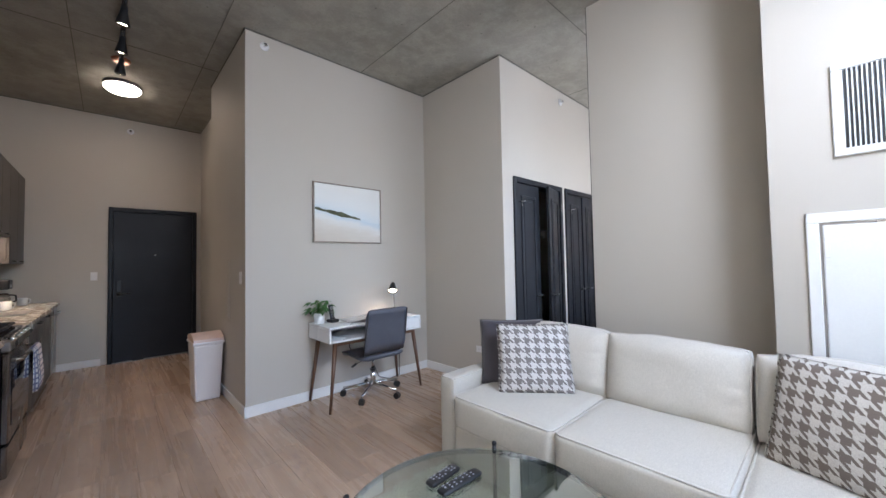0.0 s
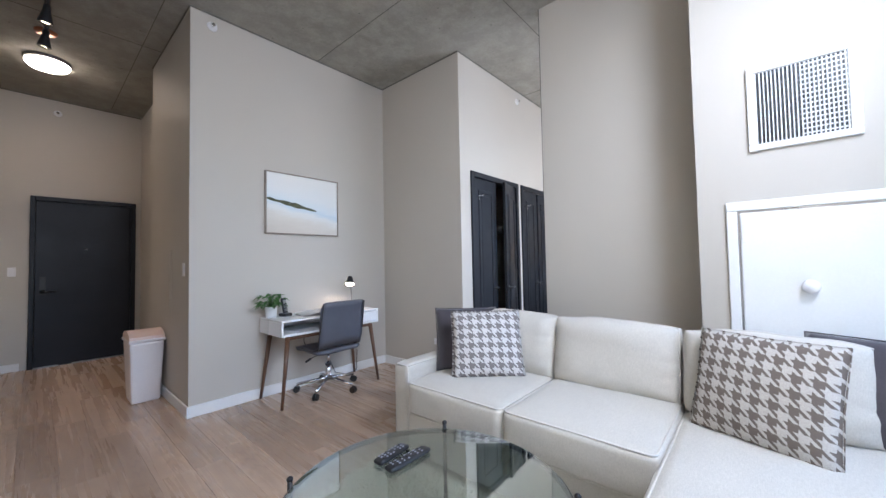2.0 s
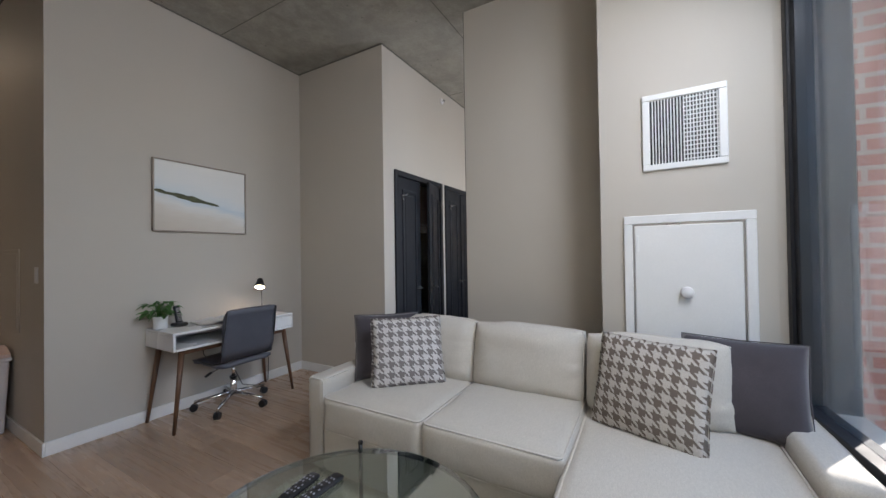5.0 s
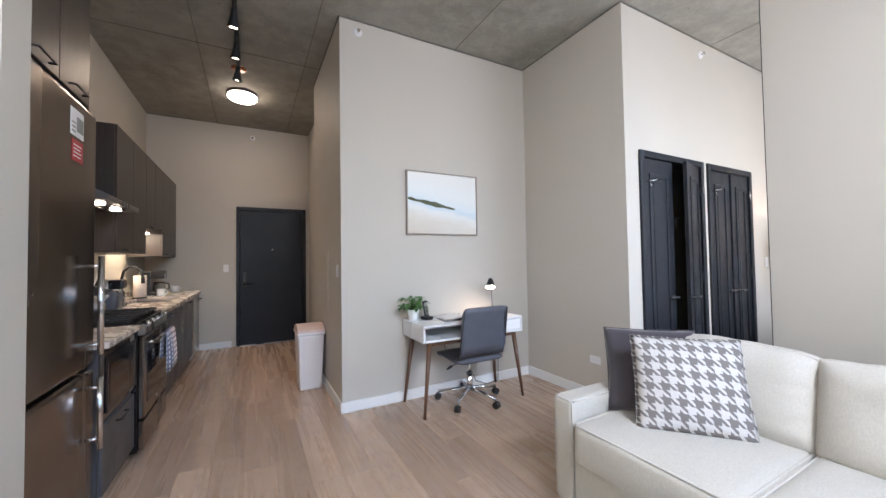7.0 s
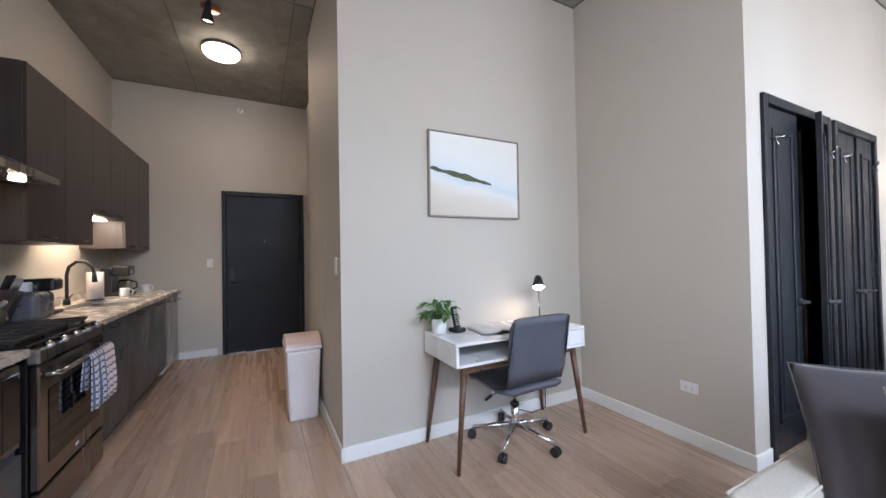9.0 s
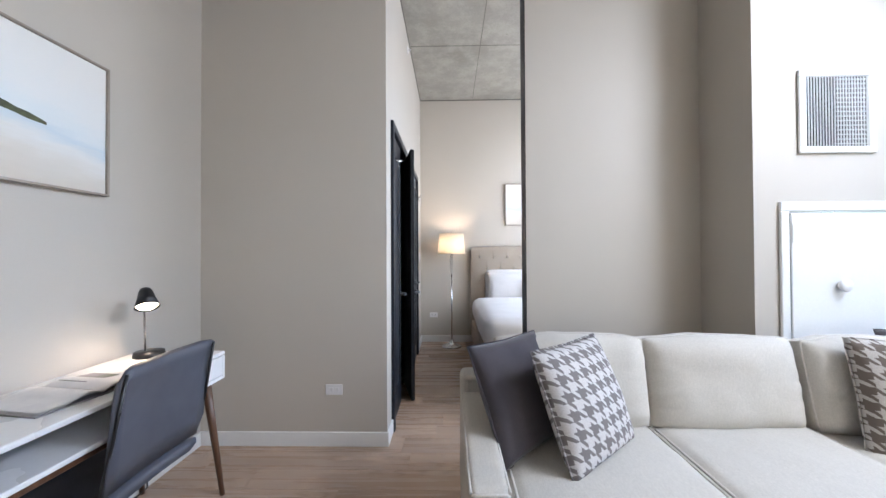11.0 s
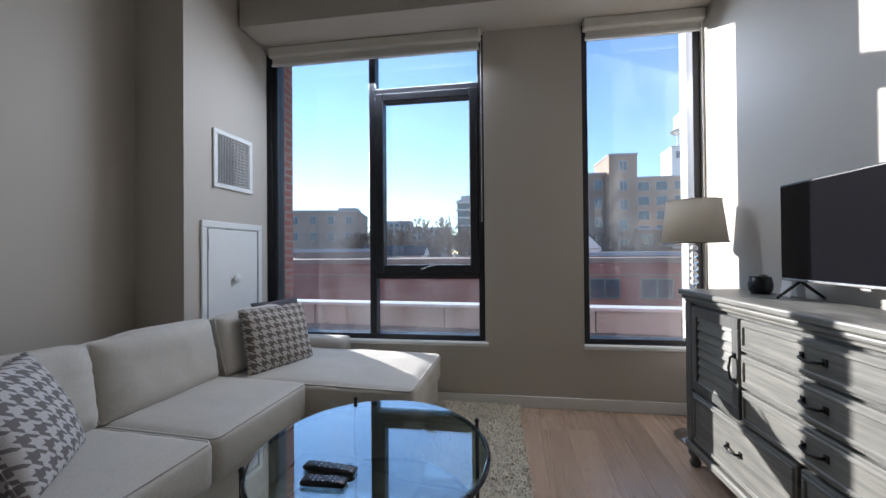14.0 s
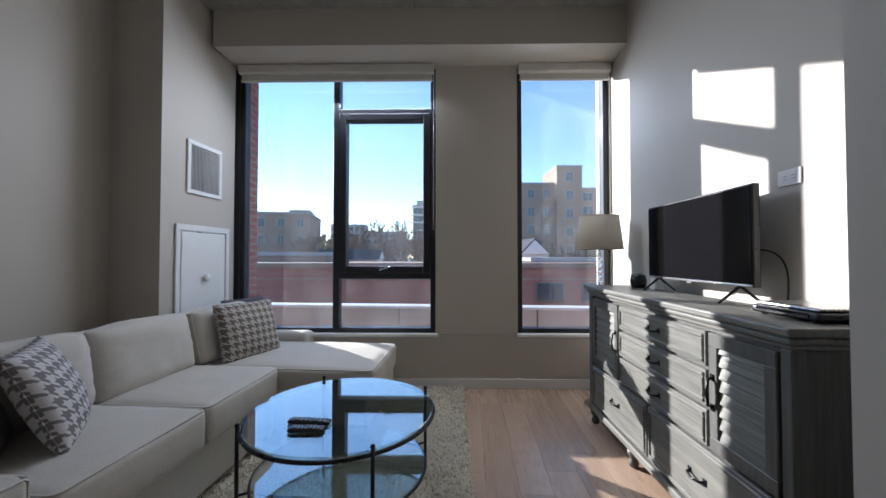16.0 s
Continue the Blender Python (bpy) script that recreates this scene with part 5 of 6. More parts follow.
# paintings
def painting_mat(name, seed, cool=False):
    m, nt, b = nodes_of(name)
    co = coords(nt)
    sp = nt.nodes.new("ShaderNodeSeparateXYZ")
    nt.links.new(co, sp.inputs[0])
    n = noisy(nt, coords(nt, (2, 1, 9)), 1.4 + seed * 0.1, 5, 0.6, 0.0, 1.0)
    h = nt.nodes.new("ShaderNodeMath")
    h.operation = "MULTIPLY_ADD"
    nt.links.new(n, h.inputs[0])
    h.inputs[1].default_value = 0.16
    nt.links.new(sp.outputs[2], h.inputs[2])
    dn = nt.nodes.new("ShaderNodeMath")
    dn.operation = "MULTIPLY_ADD"
    nt.links.new(sp.outputs[0], dn.inputs[0])
    dn.inputs[1].default_value = 0.20 if not cool else -0.08
    nt.links.new(h.outputs[0], dn.inputs[2])
    r = nt.nodes.new("ShaderNodeValToRGB")
    stops = ((0.0, (0.52, 0.45, 0.36)), (0.30, (0.60, 0.55, 0.48)), (0.44, (0.66, 0.62, 0.56)), (0.53, (0.72, 0.72, 0.70)), (0.60, (0.58, 0.66, 0.71)), (0.66, (0.68, 0.73, 0.75)), (0.78, (0.74, 0.75, 0.74)), (1.0, (0.76, 0.75, 0.72)))
    el = r.color_ramp.elements
    while len(el) < len(stops):
        el.new(0.5)
    for e, (p, c) in zip(el, stops):
        e.position, e.color = p, (*c, 1)
    k = nt.nodes.new("ShaderNodeMapRange")
    k.inputs[1].default_value, k.inputs[2].default_value = -0.42, 0.34
    nt.links.new(dn.outputs[0], k.inputs[0])
    nt.links.new(k.outputs[0], r.inputs[0])
    nt.links.new(r.outputs[0], b.inputs["Base Color"])
    b.inputs["Roughness"].default_value = 0.7
    bumped(nt, b, noisy(nt, coords(nt, (3, 1, 1)), 90, 3), 0.2, 0.001)
    return m


M_gold = surface("thin champagne frame", (0.36, 0.31, 0.26), rough=0.4, metal=0.5, scale=10, fine=100, bump=0.03)
M_dune = surface("painted dune grass", (0.10, 0.115, 0.05), (0.035, 0.035, 0.03), rough=0.7, scale=18, fine=90, bump=0.3)


def framed(name, m, w, h, mat, label, dune):
    p = tagged(new(name), label, "painting", "seascape paintings")
    p.matrix_world = m
    part("canvas", box(-w / 2 + 0.012, w / 2 - 0.012, -0.022, 0, -h / 2 + 0.012, h / 2 - 0.012), mat, p, "pale seascape canvas")
    for x0, x1, z0, z1 in ((-w / 2, w / 2, h / 2 - 0.011, h / 2), (-w / 2, w / 2, -h / 2, -h / 2 + 0.011), (-w / 2, -w / 2 + 0.011, -h / 2 + 0.011, h / 2 - 0.011), (w / 2 - 0.011, w / 2, -h / 2 + 0.011, h / 2 - 0.011)):
        part("frame", box(x0, x1, -0.034, 0, z0, z1, 0.002), M_gold, p)
    b = bmesh.new()
    top, bot = [], []
    for i in range(25):
        u = i / 24
        x = -w / 2 + 0.014 + dune[0] + u * dune[1]
        zc = dune[2] - u * dune[3]
        th = dune[4] * (0.25 + math.sin(math.pi * min(1, u * 0.9 + 0.06)) ** 1.2) * (0.7 + 0.5 * noise.noise(Vector((u * 6, dune[2], 0))))
        top.append(b.verts.new((x, -0.0232, zc + th * 0.55 + 0.012 * noise.noise(Vector((u * 9, 1, 0))))))
        bot.append(b.verts.new((x, -0.0232, zc - th * 0.45)))
    for i in range(24):
        b.faces.new((bot[i], bot[i + 1], top[i + 1], top[i]))
    part("painted_dune", b, M_dune, p, "dark green brushed dune")
    return p


framed("painting", pose(2.378, 3.974, 1.875), 0.80, 0.62, painting_mat("seascape", 0), "pale beach seascape painting in a thin frame above the desk", (0.0, 0.52, 0.035, 0.085, 0.05))
framed("painting", pose(6.273, 1.09, 1.975, 0, 0, -90), 0.80, 0.60, painting_mat("seascape cool", 3, True), "pale seascape painting in a thin frame above the bed", (0.36, 0.40, -0.01, -0.01, 0.03))

# waste bin
M_bin = surface("white bin plastic", (0.75, 0.71, 0.70), (0.72, 0.67, 0.66), rough=0.4, scale=5, fine=60, bump=0.03)
wb = thing("waste_bin", 1.215, 4.86, 0, 0, "white plastic kitchen bin with a swing lid against the wall", "bin")


def frustum(w0, d0, w1, d1, z0, z1, bev=0.015):
    b = bmesh.new()
    lo = [b.verts.new((sx * w0 / 2, sy * d0 / 2, z0)) for sx, sy in ((-1, -1), (1, -1), (1, 1), (-1, 1))]
    hi = [b.verts.new((sx * w1 / 2, sy * d1 / 2, z1)) for sx, sy in ((-1, -1), (1, -1), (1, 1), (-1, 1))]
    b.faces.new(lo[::-1])
    b.faces.new(hi)
    for i in range(4):
        b.faces.new((lo[i], lo[(i + 1) % 4], hi[(i + 1) % 4], hi[i]))
    bmesh.ops.bevel(b, geom=b.edges[:], offset=bev, segments=2, profile=0.5, affect="EDGES")
    return b


part("body", frustum(0.215, 0.28, 0.255, 0.37, 0, 0.56, 0.018), M_bin, wb)
part("rim", frustum(0.275, 0.39, 0.275, 0.39, 0.56, 0.59, 0.01), M_bin, wb)
b = bmesh.new()
prof = [(-0.19, 0.59), (-0.185, 0.615), (-0.08, 0.655), (0.0, 0.665), (0.10, 0.65), (0.185, 0.62), (0.19, 0.59)]
rows = [[b.verts.new((x, y, z)) for y, z in prof] for x in (-0.13, 0.13)]
for i in range(len(prof) - 1):
    b.faces.new((rows[0][i], rows[1][i], rows[1][i + 1], rows[0][i + 1]))
b.faces.new(rows[0])
b.faces.new(rows[1][::-1])
bmesh.ops.recalc_face_normals(b, faces=b.faces[:])
M_lid = surface("peach bin lid plastic", (0.70, 0.52, 0.44), rough=0.4, scale=5, fine=60, bump=0.03)
part("lid", b, M_lid, wb)
part("flap", box(-0.10, 0.10, -0.175, -0.03, 0.0, 0.008, 0.003), M_lid, wb).matrix_local = pose(0, 0.012, 0.666, 20, 0, 0)


# ---- kitchen ----
M_cab = wood("dark brown laminate", (0.060, 0.046, 0.040), (0.036, 0.028, 0.025), rough=0.38, scale=1.1, axis=2, bump=0.05)
M_cab_grey = surface("dark grey laminate", (0.075, 0.073, 0.078), (0.066, 0.064, 0.07), rough=0.36, scale=3, fine=120, bump=0.03)
M_quartz = surface("pale quartz", (0.58, 0.51, 0.44), (0.555, 0.487, 0.42), rough=0.25, scale=14, fine=220, bump=0.02)
M_enamel = surface("black enamel", (0.010, 0.010, 0.012), rough=0.14, scale=5, fine=60, bump=0)
M_iron_cast = surface("cast iron", (0.020, 0.019, 0.018), rough=0.6, scale=30, fine=200, bump=0.3)
M_hoodlamp = glow("hood lamp", (1.0, 0.80, 0.55), 6)
KX = -0.666


def kitchen(name, y0, label, category, z=0.0):
    return thing(name, KX, y0, z, 0, label, category)


fr = kitchen("refrigerator", 2.60, "tall dark stainless refrigerator with bar handles", "refrigerator")
FD = 0.625
part("body", box(0.0, FD - 0.065, 0.0, 0.685, 0.02, 2.09, 0.006), M_steel_dark, fr)
for z0, z1, h0, h1 in ((0.81, 2.10, 0.88, 1.365), (0.06, 0.795, 0.42, 0.77)):
    d = part("door", box(FD - 0.062, FD, 0.0, 0.685, z0, z1, 0.022, 4), M_steel_dark, fr)
    hb = tube((FD + 0.055, 0.565, h0), (FD + 0.055, 0.565, h1), 0.013)
    h = part("handle", hb, M_chrome, d, "round chrome bar handle")
    for hz in (h0 + 0.05, h1 - 0.05):
        part("mount", tube((FD - 0.002, 0.565, hz), (FD + 0.055, 0.565, hz), 0.009), M_chrome, d)
    for hz in (z0 + 0.06, z1 - 0.62 if z1 > 1 else z1 - 0.06):
        part("hinge_cap", tube((FD - 0.03, -0.002, hz), (FD - 0.03, 0.002, hz), 0.008), M_steel, d)
part("kick", box(0.0, FD - 0.08, 0.01, 0.655, 0.0, 0.055), M_black, fr)
M_red = surface("red printed label", (0.42, 0.03, 0.04), rough=0.5, scale=20, bump=0)
lb = part("label_card", box(FD, FD + 0.0015, 0.37, 0.51, 1.915, 2.04), M_plastic_white, fr, "white printed card")
part("print", box(FD + 0.0015, FD + 0.002, 0.43, 0.505, 1.94, 2.01), M_photo, lb)
for i in range(3):
    part("print", box(FD + 0.0015, FD + 0.002, 0.38, 0.42, 1.93 + i * 0.02, 1.938 + i * 0.02), M_photo, lb)
rl = part("label_card", box(FD, FD + 0.0015, 0.385, 0.505, 1.80, 1.90), M_red, fr, "red printed card")
for i in range(4):
    part("print", box(FD + 0.0015, FD + 0.002, 0.40, 0.475 + 0.01 * (i % 2), 1.82 + i * 0.017, 1.826 + i * 0.017), M_plastic_white, rl)

oc2 = kitchen("overhead_cabinet", 2.60, "dark laminate cabinet above the refrigerator", "cabinet", 2.13)
part("body", box(0, 0.58, 0, 0.665, 0, 0.80, 0.003), M_cab, oc2)
for y0, y1 in ((0.004, 0.33), (0.336, 0.661)):
    d = part("door", box(0.581, 0.60, y0, y1, 0.004, 0.796, 0.002), M_cab, oc2)
    part("handle", path([(0.60, y0 + 0.09, 0.03), (0.625, y0 + 0.09, 0.03), (0.625, y1 - 0.09, 0.03), (0.60, y1 - 0.09, 0.03)], 0.005, 6), M_black, d)
pn = kitchen("tall_end_panel", 3.290, "dark laminate panel beside the refrigerator", "panel")
part("board", box(0, 0.585, 0, 0.02, 0, 2.93, 0.002), M_cab, pn)


def base_unit(y0, y1, label, fronts, m):
    u = kitchen("base_cabinet", y0, label, "cabinet")
    w = y1 - y0
    part("body", box(0, 0.63, 0, w, 0.10, 0.875, 0.002), m, u)
    part("plinth", box(0, 0.57, 0, w, 0, 0.099), M_black, u)
    for a, b2, z0, z1 in fronts:
        d = part("door", box(0.631, 0.65, a + 0.002, b2 - 0.002, z0, z1, 0.002), m, u)
        c = (a + b2) / 2
        part("handle", path([(0.65, c - 0.08, z1 - 0.035), (0.675, c - 0.08, z1 - 0.035), (0.675, c + 0.08, z1 - 0.035), (0.65, c + 0.08, z1 - 0.035)], 0.005, 6), M_black, d, "black bar handle")
    return u


base_unit(3.312, 3.90, "dark grey base cabinet below the built-in microwave", ((0, 0.588, 0.11, 0.46),), M_cab_grey)
mw = kitchen("microwave", 3.315, "black glass built-in microwave with steel frame", "microwave", 0.50)
part("frame", box(0.632, 0.652, 0, 0.565, 0, 0.355, 0.003), M_steel_dark, mw)
md = part("door", box(0.653, 0.664, 0.02, 0.42, 0.03, 0.325, 0.003), M_enamel, mw)
part("window", box(0.664, 0.666, 0.05, 0.37, 0.07, 0.28), M_screen, md)
part("panel", box(0.653, 0.664, 0.425, 0.545, 0.03, 0.325, 0.003), M_enamel, mw)
part("badge", box(0.664, 0.6655, 0.20, 0.24, 0.042, 0.052), M_steel, md)
base_unit(4.70, 5.30, "dark grey base cabinet beside the range", ((0, 0.60, 0.11, 0.865),), M_cab_grey)
base_unit(5.302, 6.60, "dark grey sink base cabinet with two doors", ((0, 0.645, 0.11, 0.865), (0.65, 1.298, 0.11, 0.865)), M_cab_grey)
dw = kitchen("dishwasher", 6.61, "stainless dishwasher at the end of the counter", "dishwasher")
part("body", box(0, 0.62, 0, 0.60, 0.02, 0.87, 0.003), M_plastic_white, dw)
part("door", box(0.621, 0.655, 0.003, 0.597, 0.11, 0.865, 0.006), M_steel, dw)
part("handle", path([(0.655, 0.06, 0.80), (0.695, 0.08, 0.80), (0.695, 0.52, 0.80), (0.655, 0.54, 0.80)], 0.009), M_steel, dw)
part("kick", box(0, 0.57, 0.003, 0.597, 0, 0.099), M_black, dw)

ctp = kitchen("worktop", 3.295, "pale quartz worktop with an undermount sink cut", "worktop", 0.876)
part("slab", box(0, 0.675, 0.017, 0.612, 0, 0.036, 0.004), M_quartz, ctp)
for q in ((0, 0.675, 1.402, 2.30), (0, 0.14, 2.30, 2.98), (0.56, 0.675, 2.30, 2.98), (0, 0.675, 2.98, 4.035)):
    part("slab", box(*q, 0, 0.036, 0.003), M_quartz, ctp)
part("upstand", box(0, 0.012, 1.402, 4.035, 0.037, 0.10, 0.002), M_quartz, ctp)
sk = kitchen("kitchen_sink", 5.60, "stainless undermount sink basin", "sink", 0.70)
for q in ((0.145, 0.555, 0.0, 0.67, 0, 0.006), (0.145, 0.15, 0, 0.67, 0.006, 0.175), (0.55, 0.555, 0, 0.67, 0.006, 0.175), (0.15, 0.55, 0, 0.006, 0.006, 0.175), (0.15, 0.55, 0.664, 0.67, 0.006, 0.175)):
    part("wall", box(*q), M_steel, sk)
fc = kitchen("tap", 5.93, "matte black gooseneck kitchen tap", "tap", 0.912)
part("base", tube((0.085, 0, 0), (0.085, 0, 0.05), 0.026, 0.022), M_black, fc)
part("neck", path([(0.085, 0, 0.05), (0.085, 0, 0.26), (0.10, 0, 0.33), (0.15, 0, 0.375), (0.21, 0, 0.37), (0.255, 0, 0.32), (0.265, 0, 0.26)], 0.013, 10), M_black, fc)
part("spray", tube((0.265, 0, 0.27), (0.268, 0, 0.19), 0.017, 0.019), M_black, fc)
part("lever", path([(0.085, 0.02, 0.05), (0.085, 0.06, 0.065), (0.085, 0.11, 0.085)], 0.007), M_black, fc)

rg = kitchen("gas_range", 3.915, "stainless and black gas range with cast iron grates", "range")
part("body", box(0, 0.66, 0, 0.76, 0.05, 0.90, 0.004), M_enamel, rg)
part("cooktop", box(0.01, 0.66, -0.004, 0.764, 0.901, 0.922, 0.005), M_enamel, rg)
cp = part("control_panel", box(0.655, 0.70, 0.0, 0.76, 0.835, 0.90, 0.008), M_steel, rg)
for i in range(5):
    part("knob", lathe([(0.0, 0.032), (0.015, 0.031), (0.018, 0.0)][::-1], n=18), M_chrome, cp).matrix_local = pose(0.685, 0.10 + i * 0.14, 0.893, 0, 42, 0)
od = part("oven_door", box(0.661, 0.695, 0.01, 0.75, 0.27, 0.825, 0.006), M_steel_dark, rg)
part("oven_window", box(0.695, 0.698, 0.09, 0.67, 0.36, 0.70), M_screen, od, "black oven glass")
part("badge", box(0.695, 0.6965, 0.36, 0.40, 0.31, 0.325), M_plastic_white, od)
part("oven_handle", path([(0.695, 0.06, 0.775), (0.74, 0.07, 0.775), (0.74, 0.69, 0.775), (0.695, 0.70, 0.775)], 0.012, 10), M_steel, od)
part("drawer", box(0.661, 0.692, 0.01, 0.75, 0.06, 0.255, 0.006), M_steel_dark, rg)
for gy in (0.02, 0.27, 0.52):
    g = bmesh.new()
    for x in (0.05, 0.61):
        add_box(g, x, x + 0.014, gy, gy + 0.225, 0.935, 0.951, 0.002)
    for y in (gy, gy + 0.105, gy + 0.211):
        add_box(g, 0.064, 0.61, y, y + 0.014, 0.935, 0.951)
    for x in (0.2, 0.335, 0.47):
        add_box(g, x, x + 0.012, gy + 0.014, gy + 0.211, 0.937, 0.949)
    for x in (0.05, 0.596):
        for y in (gy, gy + 0.211):
            add_box(g, x, x + 0.014, y, y + 0.014, 0.922, 0.935)
    part("grate", g, M_iron_cast, rg, "cast iron grate")
for x, y in ((0.18, 0.16), (0.5, 0.16), (0.18, 0.62), (0.5, 0.62), (0.34, 0.38)):
    part("burner", lathe([(0.0, 0.0), (0.05, 0.0), (0.045, 0.01), (0.03, 0.014), (0.0, 0.014)][::1], x, y, 0.922, 20), M_iron_cast, rg)


def towel(y, m, name, label, w=0.17):
    t = thing(name, KX + 0.742, y, 0.788, 0, label, "towel", "kitchen towels")
    b = bmesh.new()
    rows = []
    prof = [(-0.022, -0.20), (-0.020, -0.10), (-0.017, -0.02), (0.0, 0.004), (0.018, -0.02), (0.024, -0.12), (0.028, -0.22), (0.026, -0.31)]
    for k, (x, z) in enumerate(prof):
        rows.append([b.verts.new((x + 0.010 * math.sin(i * 1.05 + y) * min(1, abs(z) * 6), -w / 2 + w * i / 16 * (1 - 0.12 * abs(z)), z)) for i in range(17)])
    for a, c in zip(rows, rows[1:]):
        for i in range(16):
            f = b.faces.new((a[i], a[i + 1], c[i + 1], c[i]))
            f.smooth = True
    ob = part("cloth", b, m, t)
    so = ob.modifiers.new("thick", "SOLIDIFY")
    so.thickness, so.offset = 0.004, 1
    return t


def plaid(name, a, b2, s, lines=True):
    m, nt, b = nodes_of(name)
    co = coords(nt, (s, s, s))
    sp = nt.nodes.new("ShaderNodeSeparateXYZ")
    nt.links.new(co, sp.inputs[0])
    out = []
    for ax in ((1, 2) if lines else (2,)):
        n = nt.nodes.new("ShaderNodeMath")
        n.operation = "PINGPONG"
        n.inputs[1].default_value = 1
        nt.links.new(sp.outputs[ax], n.inputs[0])
        g = nt.nodes.new("ShaderNodeMath")
        g.operation = "LESS_THAN"
        g.inputs[1].default_value = 0.32
        nt.links.new(n.outputs[0], g.inputs[0])
        out.append(g.outputs[0])
    c = mixed(nt, a, b2, out[0])
    if lines:
        c = mixed(nt, c, b2, out[1])
    nt.links.new(c, b.inputs["Base Color"])
    b.inputs["Roughness"].default_value = 0.95
    bumped(nt, b, noisy(nt, coords(nt), 400, 2), 0.3, 0.001)
    return m


towel(4.37, plaid("blue check towel", (0.62, 0.63, 0.66), (0.13, 0.15, 0.26), 55), "kitchen_towel", "blue and white checked towel hung over the oven handle")
towel(4.53, plaid("pink striped towel", (0.72, 0.62, 0.60), (0.25, 0.22, 0.28), 48, False), "kitchen_towel", "pink striped towel hung over the oven handle")


def wall_unit(y0, y1, z0, z1, doors, label):
    u = kitchen("wall_cabinet", y0, label, "cabinet", z0)
    w, h = y1 - y0, z1 - z0
    part("body", box(0, 0.335, 0.001, w - 0.001, 0, h, 0.002), M_cab, u)
    for i in range(doors):
        a, b2 = w * i / doors + 0.002, w * (i + 1) / doors - 0.002
        d = part("door", box(0.336, 0.355, a, b2, 0.002, h - 0.002, 0.002), M_cab, u)
        c = (a + b2) / 2
        part("handle", path([(0.355, c - 0.07, 0.03), (0.378, c - 0.07, 0.03), (0.378, c + 0.07, 0.03), (0.355, c + 0.07, 0.03)], 0.005, 6), M_black, d)
    return u


wall_unit(4.665, 5.62, 1.42, 2.49, 2, "dark laminate wall cabinet beside the hood")
sink_cab = wall_unit(5.62, 6.43, 1.69, 2.49, 2, "shorter dark laminate wall cabinet over the sink")
part("strip_light", box(0.12, 0.24, 0.1, 0.7, -0.012, 0, 0.002), M_hoodlamp, sink_cab, "lit strip under the cabinet")
wall_unit(6.43, 7.33, 1.41, 2.49, 2, "dark laminate wall cabinet in the corner")
hd = kitchen("range_hood", 3.915, "slim stainless range hood, two lamps lit", "hood", 1.74)
b = bmesh.new()
lo = [b.verts.new(p) for p in ((0, 0, 0.012), (0.50, 0, 0.012), (0.50, 0.745, 0.012), (0, 0.745, 0.012))]
md2 = [b.verts.new(p) for p in ((0, 0, 0.05), (0.50, 0, 0.05), (0.50, 0.745, 0.05), (0, 0.745, 0.05))]
hi = [b.verts.new(p) for p in ((0, 0, 0.155), (0.30, 0, 0.155), (0.30, 0.745, 0.155), (0, 0.745, 0.155))]
b.faces.new(lo[::-1])
b.faces.new(hi)
for A, B in ((lo, md2), (md2, hi)):
    for i in range(4):
        b.faces.new((A[i], A[(i + 1) % 4], B[(i + 1) % 4], B[i]))
part("canopy", b, M_steel, hd)
for y in (0.2, 0.55):
    part("lamp", lathe([(0.0, 0.0), (0.032, 0.002), (0.034, 0.011)], 0.40, y, 0.0, 20), M_hoodlamp, hd, "lit hood lamp")
part("filter", box(0.06, 0.34, 0.05, 0.70, 0.004, 0.0115, 0.002), M_steel_dark, hd)

# things on the worktop
WT = 0.913
kt = thing("kettle", -0.42, 4.50, 0.953, 0, "brushed steel stovetop kettle on the rear burner", "kettle")
part("body", lathe([(0.0, 0.0), (0.085, 0.0), (0.098, 0.02), (0.095, 0.06), (0.07, 0.105), (0.035, 0.125), (0.0, 0.128)], n=32), M_steel, kt)
part("lid", lathe([(0.036, 0.124), (0.03, 0.133), (0.008, 0.136), (0.011, 0.15), (0.0, 0.154)], n=20), M_black, kt)
part("spout", tube((0.06, -0.03, 0.075), (0.12, -0.06, 0.13), 0.02, 0.011), M_steel, kt)
part("handle", path([(0.06, -0.03, 0.10), (0.05, -0.025, 0.19), (0.0, 0.0, 0.215), (-0.05, 0.025, 0.19), (-0.06, 0.03, 0.10)], 0.008), M_black, kt)
kn = thing("knife_block", -0.545, 4.86, WT, 0, "dark wooden knife block with steel-handled knives", "knife block")
part("block", box(-0.05, 0.05, -0.045, 0.045, 0, 0.19, 0.006), M_cab, kn).matrix_local = pose(0.02, 0, 0.03, 0, 20, 0)
part("foot", box(-0.06, 0.07, -0.045, 0.045, 0, 0.034, 0.004), M_cab, kn)
for i in range(3):
    for j in range(2):
        k = part("knife_handle", tube((0, 0, 0), (0, 0, 0.10), 0.009, 0.011, 8), M_steel if j else M_plastic_black, kn)
        k.matrix_local = pose(0.055 + j * 0.035, -0.03 + 0.03 * i, 0.205 - j * 0.02, 0, 20, 0)
to = thing("toaster", -0.44, 5.02, WT, 0, "dark blue-grey two-slice toaster", "toaster")
part("body", cushion(0.16, 0.24, 0.175, 0.03, 0.004, 10, 0), surface("blue-grey enamel", (0.09, 0.10, 0.125), rough=0.3, bump=0.02), to)
for x in (-0.03, 0.03):
    part("slot", box(x - 0.012, x + 0.012, -0.085, 0.085, 0.176, 0.182), M_black, to)
part("lever", box(-0.012, 0.012, -0.14, -0.12, 0.10, 0.115, 0.003), M_plastic_black, to)
